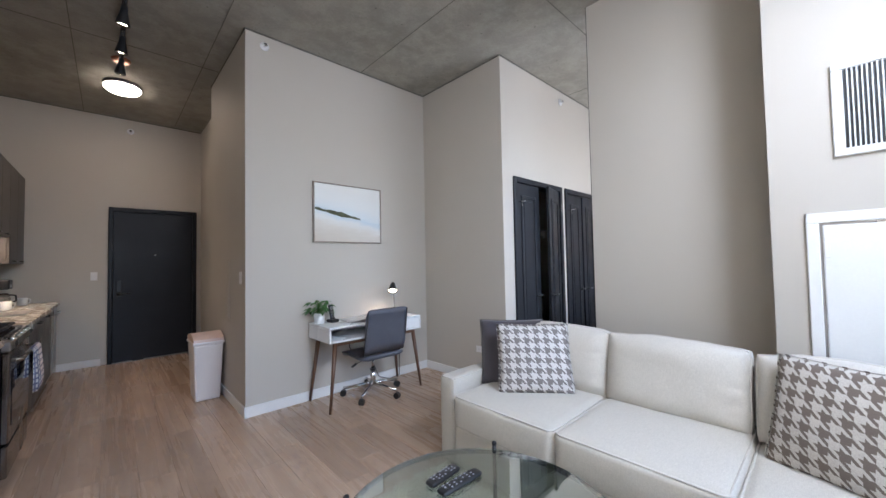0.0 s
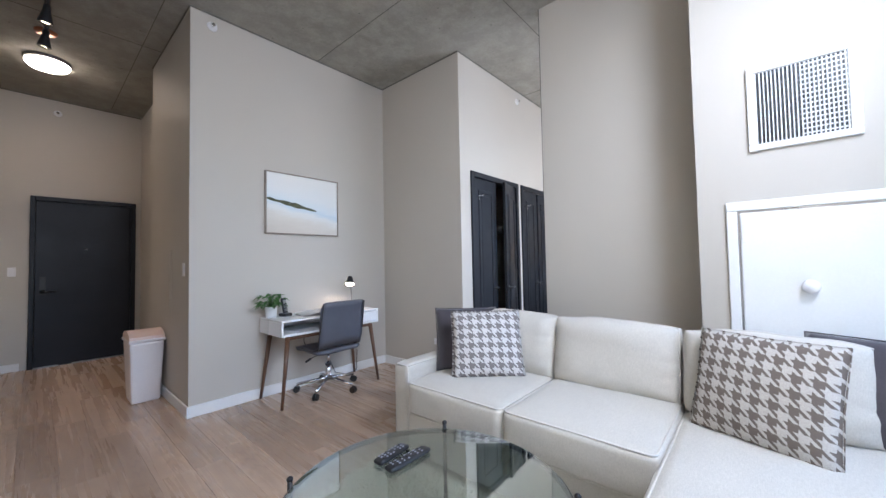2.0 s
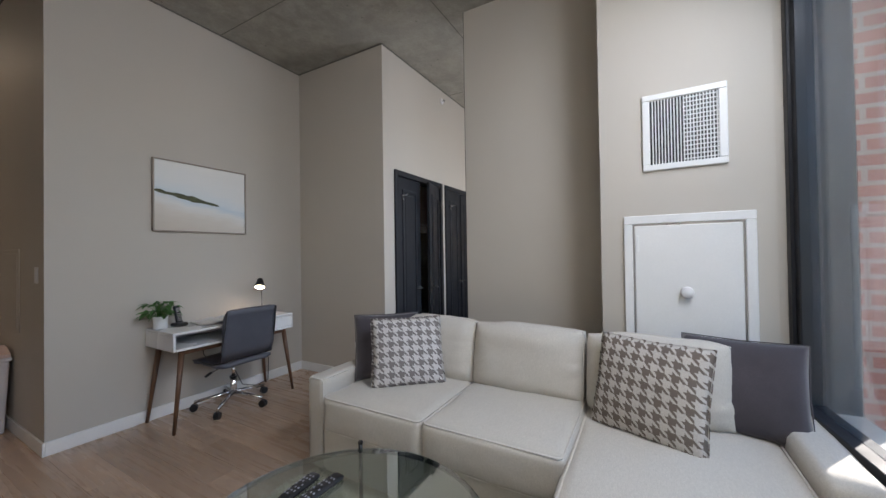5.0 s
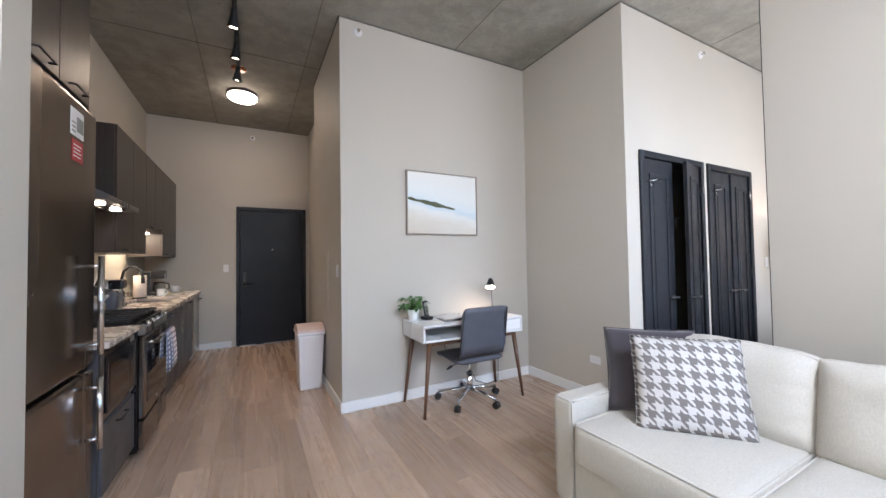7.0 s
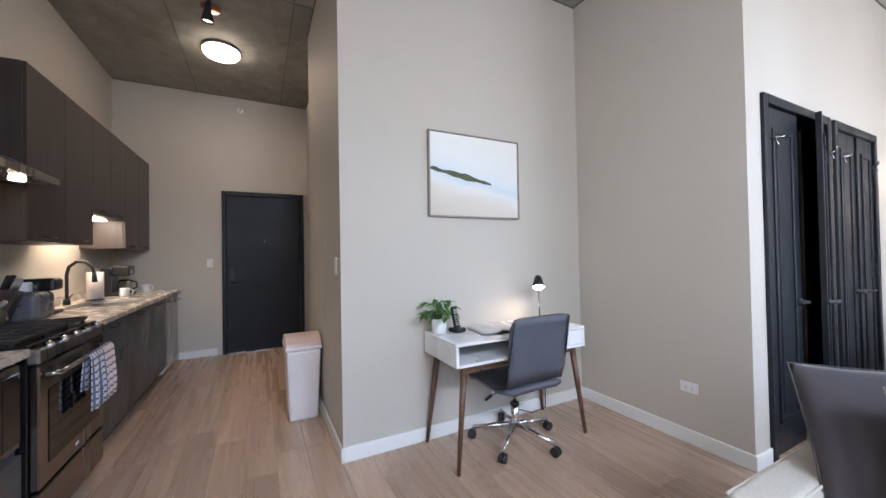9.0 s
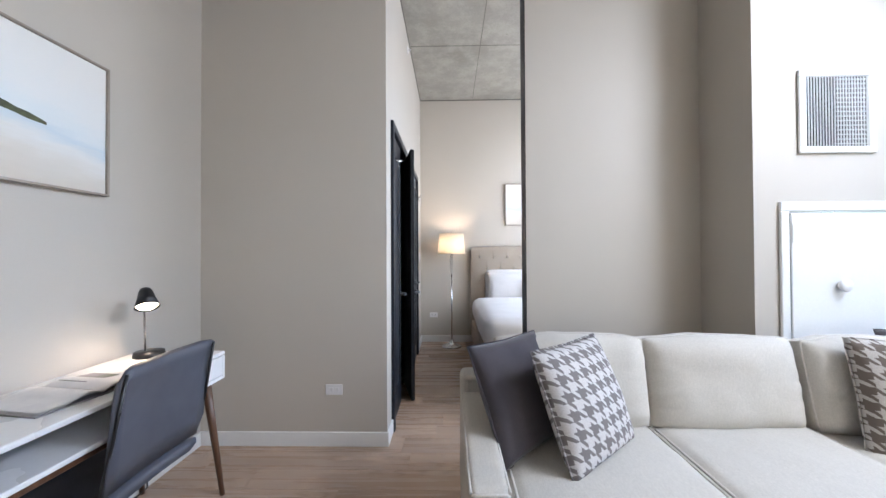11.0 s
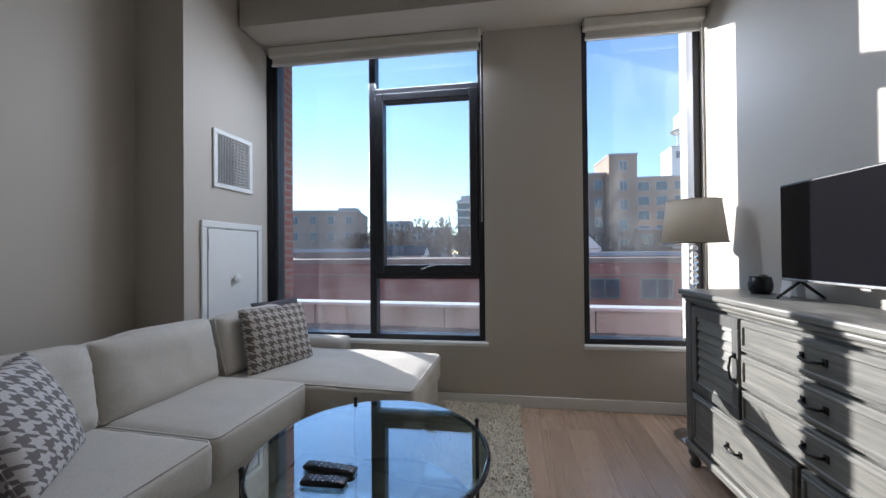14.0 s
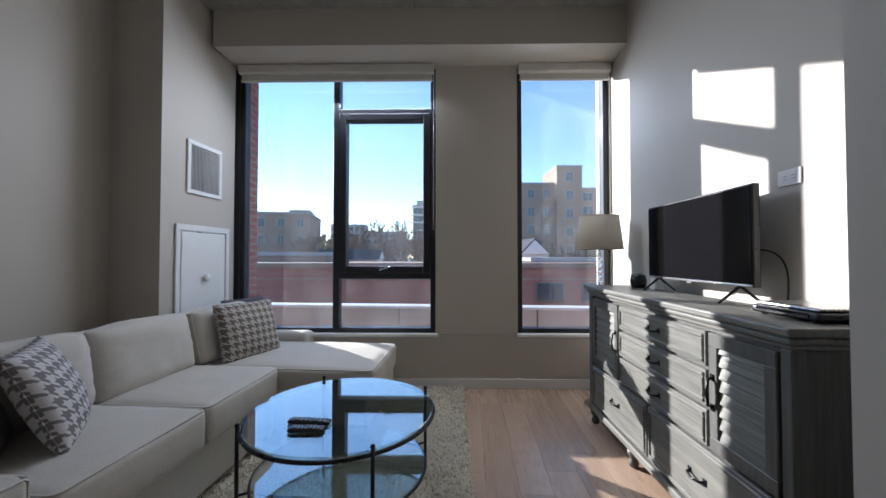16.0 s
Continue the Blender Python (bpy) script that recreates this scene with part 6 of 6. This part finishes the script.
pm = thing("pod_coffee_machine", -0.50, 5.30, WT, 0, "black pod coffee machine", "coffee machine")
part("body", box(-0.11, 0.02, -0.085, 0.085, 0, 0.24, 0.02, 2), M_plastic_black, pm)
part("head", box(-0.09, 0.10, -0.07, 0.07, 0.17, 0.26, 0.02, 2), M_plastic_black, pm)
part("tray", box(0.02, 0.10, -0.07, 0.07, 0, 0.03, 0.006), M_plastic_black, pm)
part("tank", box(-0.11, 0.0, -0.125, -0.087, 0.02, 0.24, 0.01), M_plastic_white, pm, "pale water tank")
pt = thing("paper_towel_roll", -0.50, 6.28, WT, 0, "white paper towel roll on a stand", "paper towel")
part("stand", lathe([(0.0, 0.0), (0.07, 0.0), (0.07, 0.01), (0.0, 0.012)], n=24), M_black, pt)
part("roll", lathe([(0.02, 0.012), (0.062, 0.012), (0.063, 0.27), (0.02, 0.27)], n=28), surface("paper towel", (0.80, 0.70, 0.64), rough=0.95, scale=40, fine=200, bump=0.3), pt)
part("pole", tube((0, 0, 0.01), (0, 0, 0.31), 0.008), M_black, pt)
cm = thing("coffee_maker", -0.44, 6.72, WT, 0, "black drip coffee maker with glass carafe", "coffee maker")
part("base", box(-0.13, 0.12, -0.10, 0.10, 0, 0.035, 0.01, 2), M_plastic_black, cm)
part("tower", box(-0.13, -0.03, -0.10, 0.10, 0.036, 0.30, 0.01, 2), M_plastic_black, cm)
part("head", box(-0.028, 0.11, -0.10, 0.10, 0.21, 0.32, 0.015, 2), M_plastic_black, cm)
part("band", box(0.1105, 0.114, -0.08, 0.08, 0.235, 0.265), M_steel, cm)
cr = part("carafe", lathe([(0.0, 0.0), (0.055, 0.0), (0.068, 0.04), (0.06, 0.10), (0.045, 0.13), (0.043, 0.13), (0.058, 0.10), (0.065, 0.04), (0.053, 0.004), (0.0, 0.004)], 0.045, 0, 0.037, 28), glass("carafe glass", (0.85, 0.85, 0.83)), cm)
part("grip", path([(0.10, 0, 0.15), (0.145, 0, 0.14), (0.15, 0, 0.08), (0.11, 0, 0.06)], 0.009), M_plastic_black, cr)


def mug(x, y):
    m = thing("mug", x, y, WT, 30, "plain white ceramic mug on the worktop", "mug", "mugs")
    part("cup", lathe([(0.0, 0.0), (0.036, 0.0), (0.042, 0.01), (0.043, 0.09), (0.039, 0.09), (0.037, 0.012), (0.0, 0.01)], n=26), M_pot, m)
    part("handle", path([(0.042, 0, 0.075), (0.065, 0, 0.07), (0.07, 0, 0.045), (0.06, 0, 0.025), (0.042, 0, 0.02)], 0.006), M_pot, m)


mug(-0.33, 6.46)
mug(-0.28, 7.02)

# ---- bedroom ----
M_uph = weave("beige upholstery", (0.40, 0.345, 0.285), (0.35, 0.30, 0.245), bump=0.3)
M_sheet = weave("white cotton", (0.74, 0.74, 0.75), (0.70, 0.70, 0.72), bump=0.15)
bed = thing("upholstered_bed", 6.27, 1.10, 0, 0, "beige tufted upholstered bed made up in white", "bed")
hbm = cushion(0.10, 1.80, 1.27, 0.03, 0.008, 16, 0.002, 3)
part("headboard", hbm, M_uph, bed, "button-tufted beige headboard").matrix_local = pose(-0.055, 0, 0.10)
for r_, z in enumerate((1.22, 1.06, 0.90)):
    for i in range(9 - r_ % 2):
        y = -0.76 + (i + 0.5 * (r_ % 2)) * 0.19
        part("button", lathe([(0.0, 0.0), (0.018, 0.001), (0.012, 0.007), (0.0, 0.008)], n=14), M_uph, bed).matrix_local = pose(-0.113, y, z, 0, -90, 0)
        part("tuft_fold", path([(-0.112, y, z), (-0.110, y, z + 0.09)], 0.004, 5), M_uph, bed)
part("side_rail", box(-2.05, -0.11, 0.83, 0.89, 0.08, 0.34, 0.015, 2), M_uph, bed)
part("side_rail", box(-2.05, -0.11, -0.89, -0.83, 0.08, 0.34, 0.015, 2), M_uph, bed)
part("foot_rail", box(-2.11, -2.05, -0.89, 0.89, 0.08, 0.34, 0.015, 2), M_uph, bed)
part("slats", box(-2.05, -0.11, -0.83, 0.83, 0.20, 0.24), M_cab, bed)
for x in (-2.0, -0.2):
    for y in (-0.8, 0.8):
        part("foot", tube((x, y, 0), (x, y, 0.09), 0.025, 0.03), M_black, bed)
mt = thing("mattress", 5.20, 1.10, 0.242, 0, "white mattress on the upholstered bed", "mattress")
part("body", cushion(1.90, 1.62, 0.34, 0.05, 0.006, 10, 0.002), M_sheet, mt)
dv = thing("duvet", 5.05, 1.10, 0.44, 0, "white duvet spread smooth over the bed", "duvet")
part("cover", cushion(1.62, 1.78, 0.25, 0.09, 0.03, 24, 0.012, 9), M_sheet, dv)


def bed_pillow(x, y, z, w, h, t, m, mat, label):
    p = tagged(part("bed_pillow", pillow(w, h, t, 18, y), mat), label, "pillow", "pillows on the bed")
    p.matrix_world = pose(x, y, z, *m)
    return p


for y in (1.47, 0.73):
    bed_pillow(6.06, y, 0.585, 0.68, 0.50, 0.16, (-16, 0, -90), M_sheet, "white sleeping pillow propped on the headboard")
    bed_pillow(5.93, y - 0.02, 0.585, 0.66, 0.46, 0.17, (-22, 0, -90), M_sheet, "white sleeping pillow in front of another")
M_stripe = plaid("grey striped weave", (0.12, 0.13, 0.13), (0.45, 0.44, 0.42), 14, False)
bed_pillow(5.78, 1.02, 0.67, 0.56, 0.30, 0.14, (-25, 0, -90), M_stripe, "grey striped lumbar pillow in front of the white ones")


# ---- outside ----
def brick(name, a, b2, mortar, scale=1.0):
    m, nt, b = nodes_of(name)
    co = coords(nt, (scale, scale, scale))
    sp = nt.nodes.new("ShaderNodeSeparateXYZ")
    nt.links.new(co, sp.inputs[0])
    cb2 = nt.nodes.new("ShaderNodeCombineXYZ")
    ad = nt.nodes.new("ShaderNodeMath")
    nt.links.new(sp.outputs[0], ad.inputs[0])
    nt.links.new(sp.outputs[1], ad.inputs[1])
    nt.links.new(ad.outputs[0], cb2.inputs[0])
    nt.links.new(sp.outputs[2], cb2.inputs[1])
    t = nt.nodes.new("ShaderNodeTexBrick")
    t.inputs["Color1"].default_value, t.inputs["Color2"].default_value, t.inputs["Mortar"].default_value = (*a, 1), (*b2, 1), (*mortar, 1)
    t.inputs["Scale"].default_value, t.inputs["Mortar Size"].default_value, t.inputs["Brick Width"].default_value, t.inputs["Row Height"].default_value = 1.0, 0.012, 0.22, 0.075
    nt.links.new(cb2.outputs[0], t.inputs["Vector"])
    n = noisy(nt, coords(nt), 0.35, 5)
    c = mixed(nt, t.outputs[0], tuple(x * 0.6 for x in a), mixed(nt, (0, 0, 0), (0.6,) * 3, n))
    nt.links.new(c, b.inputs["Base Color"])
    b.inputs["Roughness"].default_value = 0.9
    return m


M_red_brick = brick("red brick", (0.42, 0.14, 0.10), (0.35, 0.11, 0.08), (0.40, 0.33, 0.28))
M_brown_brick = brick("brown brick", (0.36, 0.25, 0.19), (0.30, 0.20, 0.155), (0.40, 0.36, 0.32))
M_tan_brick = brick("tan brick", (0.45, 0.28, 0.19), (0.40, 0.24, 0.155), (0.44, 0.39, 0.33))
M_far_wall = surface("pale far facade", (0.42, 0.42, 0.43), (0.36, 0.36, 0.38), rough=0.9, scale=0.3, fine=3, bump=0)
M_white_wall = surface("white painted siding", (0.72, 0.71, 0.69), (0.66, 0.65, 0.63), rough=0.8, scale=1, fine=10, bump=0.1)
M_coping = surface("white metal coping", (0.80, 0.80, 0.80), (0.74, 0.74, 0.74), rough=0.45, scale=2, fine=40, bump=0.03)
M_panelwall = surface("pale parapet panel", (0.60, 0.59, 0.57), (0.52, 0.50, 0.47), rough=0.75, scale=2, fine=40, bump=0.1)
M_gravel = surface("roof gravel", (0.46, 0.42, 0.37), (0.26, 0.235, 0.21), rough=0.95, scale=26, fine=90, bump=0.8, dist=0.02)
M_ground = surface("asphalt ground", (0.07, 0.068, 0.065), (0.05, 0.05, 0.05), rough=0.95, scale=0.2, fine=6, bump=0.2)
M_win = surface("far window glass", (0.05, 0.07, 0.09), (0.10, 0.14, 0.17), rough=0.12, scale=0.4, fine=2, bump=0)
M_roof = surface("dark shingle roof", (0.07, 0.07, 0.075), rough=0.9, scale=4, fine=40, bump=0.3)
M_bark = surface("grey bark", (0.34, 0.27, 0.22), (0.25, 0.20, 0.165), rough=0.95, scale=12, fine=60, bump=0.5)

GZ = -6.0
tagged(part("ground", box(-900, 900, -1500, 300, GZ - 1, GZ), M_ground), "grey street ground reaching the horizon", "ground", kind="structure")
tagged(part("roof_terrace", box(-14, 24, -5.6, -0.95, -0.75, -0.40), M_gravel), "gravel covered flat roof outside the windows", "roof", kind="structure")
rng = random.Random(3)
vs, fs = [], []
for i in range(7000):
    x, y, r = rng.uniform(-3, 9), -1.0 - 4.1 * rng.random(), 0.012 + 0.016 * rng.random()
    k = len(vs)
    z = -0.40
    vs += [(x + r, y, z), (x, y + r, z), (x - r, y, z), (x, y - r * 0.8, z), (x + r * 0.2, y, z + r)]
    fs += [(k, k + 1, k + 4), (k + 1, k + 2, k + 4), (k + 2, k + 3, k + 4), (k + 3, k, k + 4)]
me = bpy.data.meshes.new("gravel_stones")
me.from_pydata(vs, [], fs)
me.materials.append(M_gravel)
tagged(new("gravel_stones", me), "loose pale gravel on the flat roof", "gravel", kind="stuff")

pp = tagged(new("parapet"), "pale panelled parapet with white metal coping", "parapet", kind="structure")
for i in range(22):
    x0 = -12 + i * 1.6
    part("panel", box(x0 + 0.012, x0 + 1.588, -5.35, -5.2, -0.40, 0.06, 0.004), M_panelwall, pp)
part("core", box(-12, 23.2, -5.5, -5.36, -0.40, 0.06), M_far_wall, pp)
part("coping", box(-12, 23.2, -5.55, -5.12, 0.062, 0.13, 0.01), M_coping, pp)
side = tagged(new("brick_pier"), "red brick return beside the wide window", "brick wall", kind="structure")
side.matrix_world = SKEW
part("wall", box(3.075, 3.4, -0.46, -0.302, 0.0, 4.2), M_red_brick, side)
slab("facade", 6.5, 20, -0.8, -0.4, -6, 9, M_red_brick, "red brick outer wall of the building")
slab("facade_west", -20, -0.92, -1.0, -0.6, -6, 9, M_red_brick, "red brick outer wall of the building")


def building(name, x, y, w, d, z1, rot, m, rows, cols, label, win=(1.1, 1.5), trim=M_far_wall, z0=GZ, first=0.0):
    """A block with its front facing the windows: body, roof edge, and windows each with frame and pane."""
    B = thing(name, x, y, z0, rot, label, "building")
    h = z1 - z0
    part("wall", box(-w / 2, w / 2, -d, 0, 0, h), m, B)
    part("roof_edge", box(-w / 2 - 0.12, w / 2 + 0.12, -d - 0.12, 0.12, h, h + 0.3), trim, B)
    fm = box(-win[0] / 2 - 0.09, win[0] / 2 + 0.09, 0.002, 0.07, -0.09, win[1] + 0.09)
    f0 = None
    for r in range(rows):
        for c in range(cols):
            px = -w / 2 + w * (c + 0.5) / cols
            pz = h - first - 1.0 - win[1] - r * 3.2
            if pz < 0.5:
                continue
            if f0 is None:
                f = f0 = part("window", fm, trim, B)
                g0 = part("pane", box(-win[0] / 2, win[0] / 2, 0.071, 0.09, 0, win[1]), M_win, f)
                b0 = part("glazing_bar", box(-0.03, 0.03, 0.091, 0.11, 0, win[1]), trim, f)
            else:
                f = new("window", f0.data)
                f.parent = B
                for q in (g0, b0):
                    o = new(q.name.split(".")[0], q.data)
                    o.parent = f
            f.matrix_local = pose(px, 0, pz)
    return B


FACE = 9.3
building("apartment_building", 40.2, -61.6, 17.5, 14, 9.5, FACE + 6, M_brown_brick, 4, 5, "brown brick apartment building with paired windows")
building("apartment_building", 34.2, -64.5, 3.6, 4, 10.1, FACE + 6, M_brown_brick, 1, 1, "brown brick rooftop stair tower")
building("office_building", 57.8, -160, 16, 12, 16, FACE, M_far_wall, 5, 6, "pale grey far building", (1.6, 1.6))
building("office_building", 42.5, -172, 20, 12, 13.5, FACE, M_far_wall, 4, 7, "pale grey far building with flat roof", (1.6, 1.6))
mod = building("terraced_tower", 17.4, -146, 15, 15, 22.6, FACE, M_far_wall, 0, 0, "modern far tower with stacked terraces")
for i in range(7):
    part("terrace", box(-8.4, 8.4, -0.5, 1.6, 27.5 - i * 3.2, 27.9 - i * 3.2), M_white_wall, mod)
    part("glazing", box(-7.4, 7.4, 0.02, 0.1, 25.2 - i * 3.2, 27.3 - i * 3.2), M_win, mod)
part("mast", tube((3, -4, 28.6), (3, -4, 34), 0.15), M_far_wall, mod)
part("plant_room", box(0, 6, -8, -2, 28.9, 31), M_far_wall, mod)
building("brick_chimney_block", 1.0, -70, 4.2, 5, 15.5, FACE, M_tan_brick, 0, 0, "tall windowless tan brick stair tower")
building("apartment_building", -10.0, -61.7, 8.6, 10, 14.2, FACE - 4, M_brown_brick, 6, 3, "brown brick building with square windows")
building("apartment_building", -16.4, -60.6, 4.4, 8, 16.9, FACE - 4, M_tan_brick, 5, 1, "taller tan brick tower of the same block")
bal = building("apartment_building", -27.5, -68.3, 14, 10, 5.0, FACE - 6, M_tan_brick, 3, 4, "tan brick building with balconies", (1.8, 1.8))
for r in range(3):
    part("balcony", box(-3, 1.5, 0, 1.3, 7.6 - r * 3.2, 7.8 - r * 3.2), M_far_wall, bal)
building("warehouse", -36, -84, 22, 14, 17.3, FACE - 8, M_tan_brick, 5, 6, "tan brick warehouse with a roof terrace", (2.2, 1.8))
building("rooftop_house", -39, -89, 9, 6, 25, FACE - 8, M_white_wall, 1, 3, "white rooftop penthouse on the warehouse")
wt = thing("water_tower", -39.5, -92, 24.0, 0, "white painted water tower on steel legs", "water tower")
wt.scale = (1.35, 1.35, 0.95)
part("tank", lathe([(0.0, 5.0), (1.9, 5.3), (2.3, 6.0), (2.3, 9.4), (1.5, 10.6), (0.0, 11.2)], n=28), M_white_wall, wt)
for a in (45, 135, 225, 315):
    part("leg", tube((2.0 * math.cos(radians(a)), 2.0 * math.sin(radians(a)), 0), (1.8 * math.cos(radians(a)), 1.8 * math.sin(radians(a)), 5.6), 0.14), M_white_wall, wt)
part("walkway", lathe([(2.3, 5.9), (2.9, 5.9), (2.9, 6.0), (2.3, 6.0)], n=28), M_white_wall, wt)
part("pipe", tube((0, 0, 0), (0, 0, 5.1), 0.3), M_white_wall, wt)

# low brick row across the street
row = building("brick_row", 8.0, -20.2, 40, 8, 0.55, FACE - 6, M_red_brick, 0, 0, "long low red brick row with green-framed windows", trim=M_brown_brick)
M_green = surface("green painted frame", (0.16, 0.22, 0.20), rough=0.6, bump=0)
for i in range(13):
    x = -18.5 + i * 3.0
    if x > -9.0:
        continue
    w = part("window", box(x - 0.9, x + 0.9, 0.0, 0.06, 4.35, 5.6), M_green, row)
    for k in (-1, 1):
        part("pane", box(x + k * 0.44 - 0.38, x + k * 0.44 + 0.38, 0.061, 0.08, 4.45, 5.5), M_win, w)
part("course", box(-20, 20, 0.001, 0.05, 5.75, 5.86), M_brown_brick, row)
building("brick_upper_block", 16.0, -25.2, 6.5, 5, 1.35, FACE, M_brown_brick, 0, 0, "dark brown brick upper storey behind the row")
building("brick_upper_block", -8.5, -25.5, 9.0, 5, 0.9, FACE - 6, M_red_brick, 0, 0, "red brick upper storey behind the row")


def gable(x, y, w, d, z0, zw, zr, rot, label):
    g = thing("gable_house", x, y, z0, rot, label, "house")
    part("wall", box(-w / 2, w / 2, -d, 0, 0, zw - z0), M_white_wall, g)
    b = bmesh.new()
    h0, h1 = zw - z0, zr - z0
    A = [b.verts.new(p) for p in ((-w / 2 - 0.2, 0.2, h0 - 0.1), (w / 2 + 0.2, 0.2, h0 - 0.1), (0, 0.2, h1))]
    C = [b.verts.new(p) for p in ((-w / 2 - 0.2, -d - 0.2, h0 - 0.1), (w / 2 + 0.2, -d - 0.2, h0 - 0.1), (0, -d - 0.2, h1))]
    b.faces.new(A)
    b.faces.new(C[::-1])
    for i in range(3):
        b.faces.new((A[i], A[(i + 1) % 3], C[(i + 1) % 3], C[i]))
    bmesh.ops.recalc_face_normals(b, faces=b.faces[:])
    part("roof", b, M_roof, g)
    b = bmesh.new()
    b.faces.new([b.verts.new(p) for p in ((-w / 2, 0.22, h0 - 0.08), (w / 2, 0.22, h0 - 0.08), (0, 0.22, h1 - 0.18))])
    part("gable_end", b, M_white_wall, g)
    part("window", box(-0.3, 0.3, 0.0, 0.05, h0 - 1.3, h0 - 0.4), M_win, g)


gable(9.8, -32.1, 3.4, 6, GZ, 1.1, 2.0, 95, "white house with dark shingled roof")
gable(-5.5, -32.6, 2.8, 6, GZ, 1.6, 3.1, FACE, "small white gabled house among the brick rows")


def bare_tree(x, y, h, seed):
    r = random.Random(seed)
    T = thing("bare_tree", x, y, GZ, r.uniform(0, 360), "leafless winter tree with many fine twigs", "tree", "winter trees")
    trunk, limbs = bmesh.new(), bmesh.new()
    tv, tf = [], []

    def grow(p, d, l, rad, depth):
        q = p + d * l
        if depth < 3:
            add_tube(trunk if depth == 0 else limbs, p, q, rad, rad * 0.62, 6 if depth else 9, False)
        else:
            k = len(tv)
            s = d.orthogonal().normalized() * rad
            tv.extend([p + s, p - s, q])
            tf.append((k, k + 1, k + 2))
            s2 = d.cross(s)
            tv.extend([p + s2, p - s2, q])
            tf.append((k + 3, k + 4, k + 5))
        if depth >= 6:
            return
        for i in range(3 if depth else 6):
            nd = (d + Vector((r.uniform(-1, 1), r.uniform(-1, 1), r.uniform(-0.35, 0.75))) * (0.75 if depth else 0.8)).normalized()
            grow(p + d * l * (r.uniform(0.55, 1.0) if i else 1.0), nd, l * r.uniform(0.55, 0.78), max(rad * 0.55, 0.05), depth + 1)

    grow(Vector((0, 0, 0)), Vector((0, 0, 1)), h * 0.36, h * 0.022, 0)
    part("trunk", trunk, M_bark, T)
    part("limbs", limbs, M_bark, T)
    me = bpy.data.meshes.new("twigs")
    me.from_pydata(tv, [], tf)
    me.materials.append(M_bark)
    o = tagged(new("twigs", me), kind="stuff")
    o.parent = T


for i, (x, y, h) in enumerate(((24, -52, 10.5), (20, -50, 11), (15.5, -49, 10), (12.5, -55, 12.5), (8.5, -46, 11.5), (5.5, -52, 12), (3.0, -47, 11), (28, -56, 10.5), (-6, -54, 10), (-13, -52, 9.5), (0.5, -56, 11.5))):
    bare_tree(x, y, h * 1.15, 20 + i)


# ---- floor planks ----
floor_ob = bpy.data.objects["floor"]
PW, PL, GAP = 0.184, 1.22, 0.0006
plank_mesh = []
for k in range(4):
    me = bpy.data.meshes.new("plank")
    bm = box(-PW / 2 + GAP / 2, PW / 2 - GAP / 2, -PL / 2 + GAP / 2, PL / 2 - GAP / 2, -0.005, 0, 0.0007)
    bm.to_mesh(me)
    bm.free()
    me.materials.append(M_plank)
    plank_mesh.append(me)
rng = random.Random(8)
ix = 0
x = -0.66 + PW / 2
while x < 6.27:
    # each row runs from the window wall to the far wall of its own room
    first = -0.405 + 0.065 * x if x < 3.47 else -0.15 + 0.065 * x - 0.22
    last = 7.33 if x < 1.45 else (4.0 if x < 3.5 else 2.78)
    y = first - rng.random() * PL
    while y < last - 0.01:
        a, b = max(y, first), min(y + PL, last)
        if b - a > 0.01:
            o = bpy.data.objects.new("plank", plank_mesh[ix % 4])
            scene.collection.objects.link(o)
            o.parent = floor_ob
            o.location = (x, (a + b) / 2, 0)
            o.scale = (1, (b - a) / PL, 1)
            if rng.random() < 0.5:
                o.rotation_euler = (0, 0, math.pi)
            ix += 1
        y += PL
    x += PW
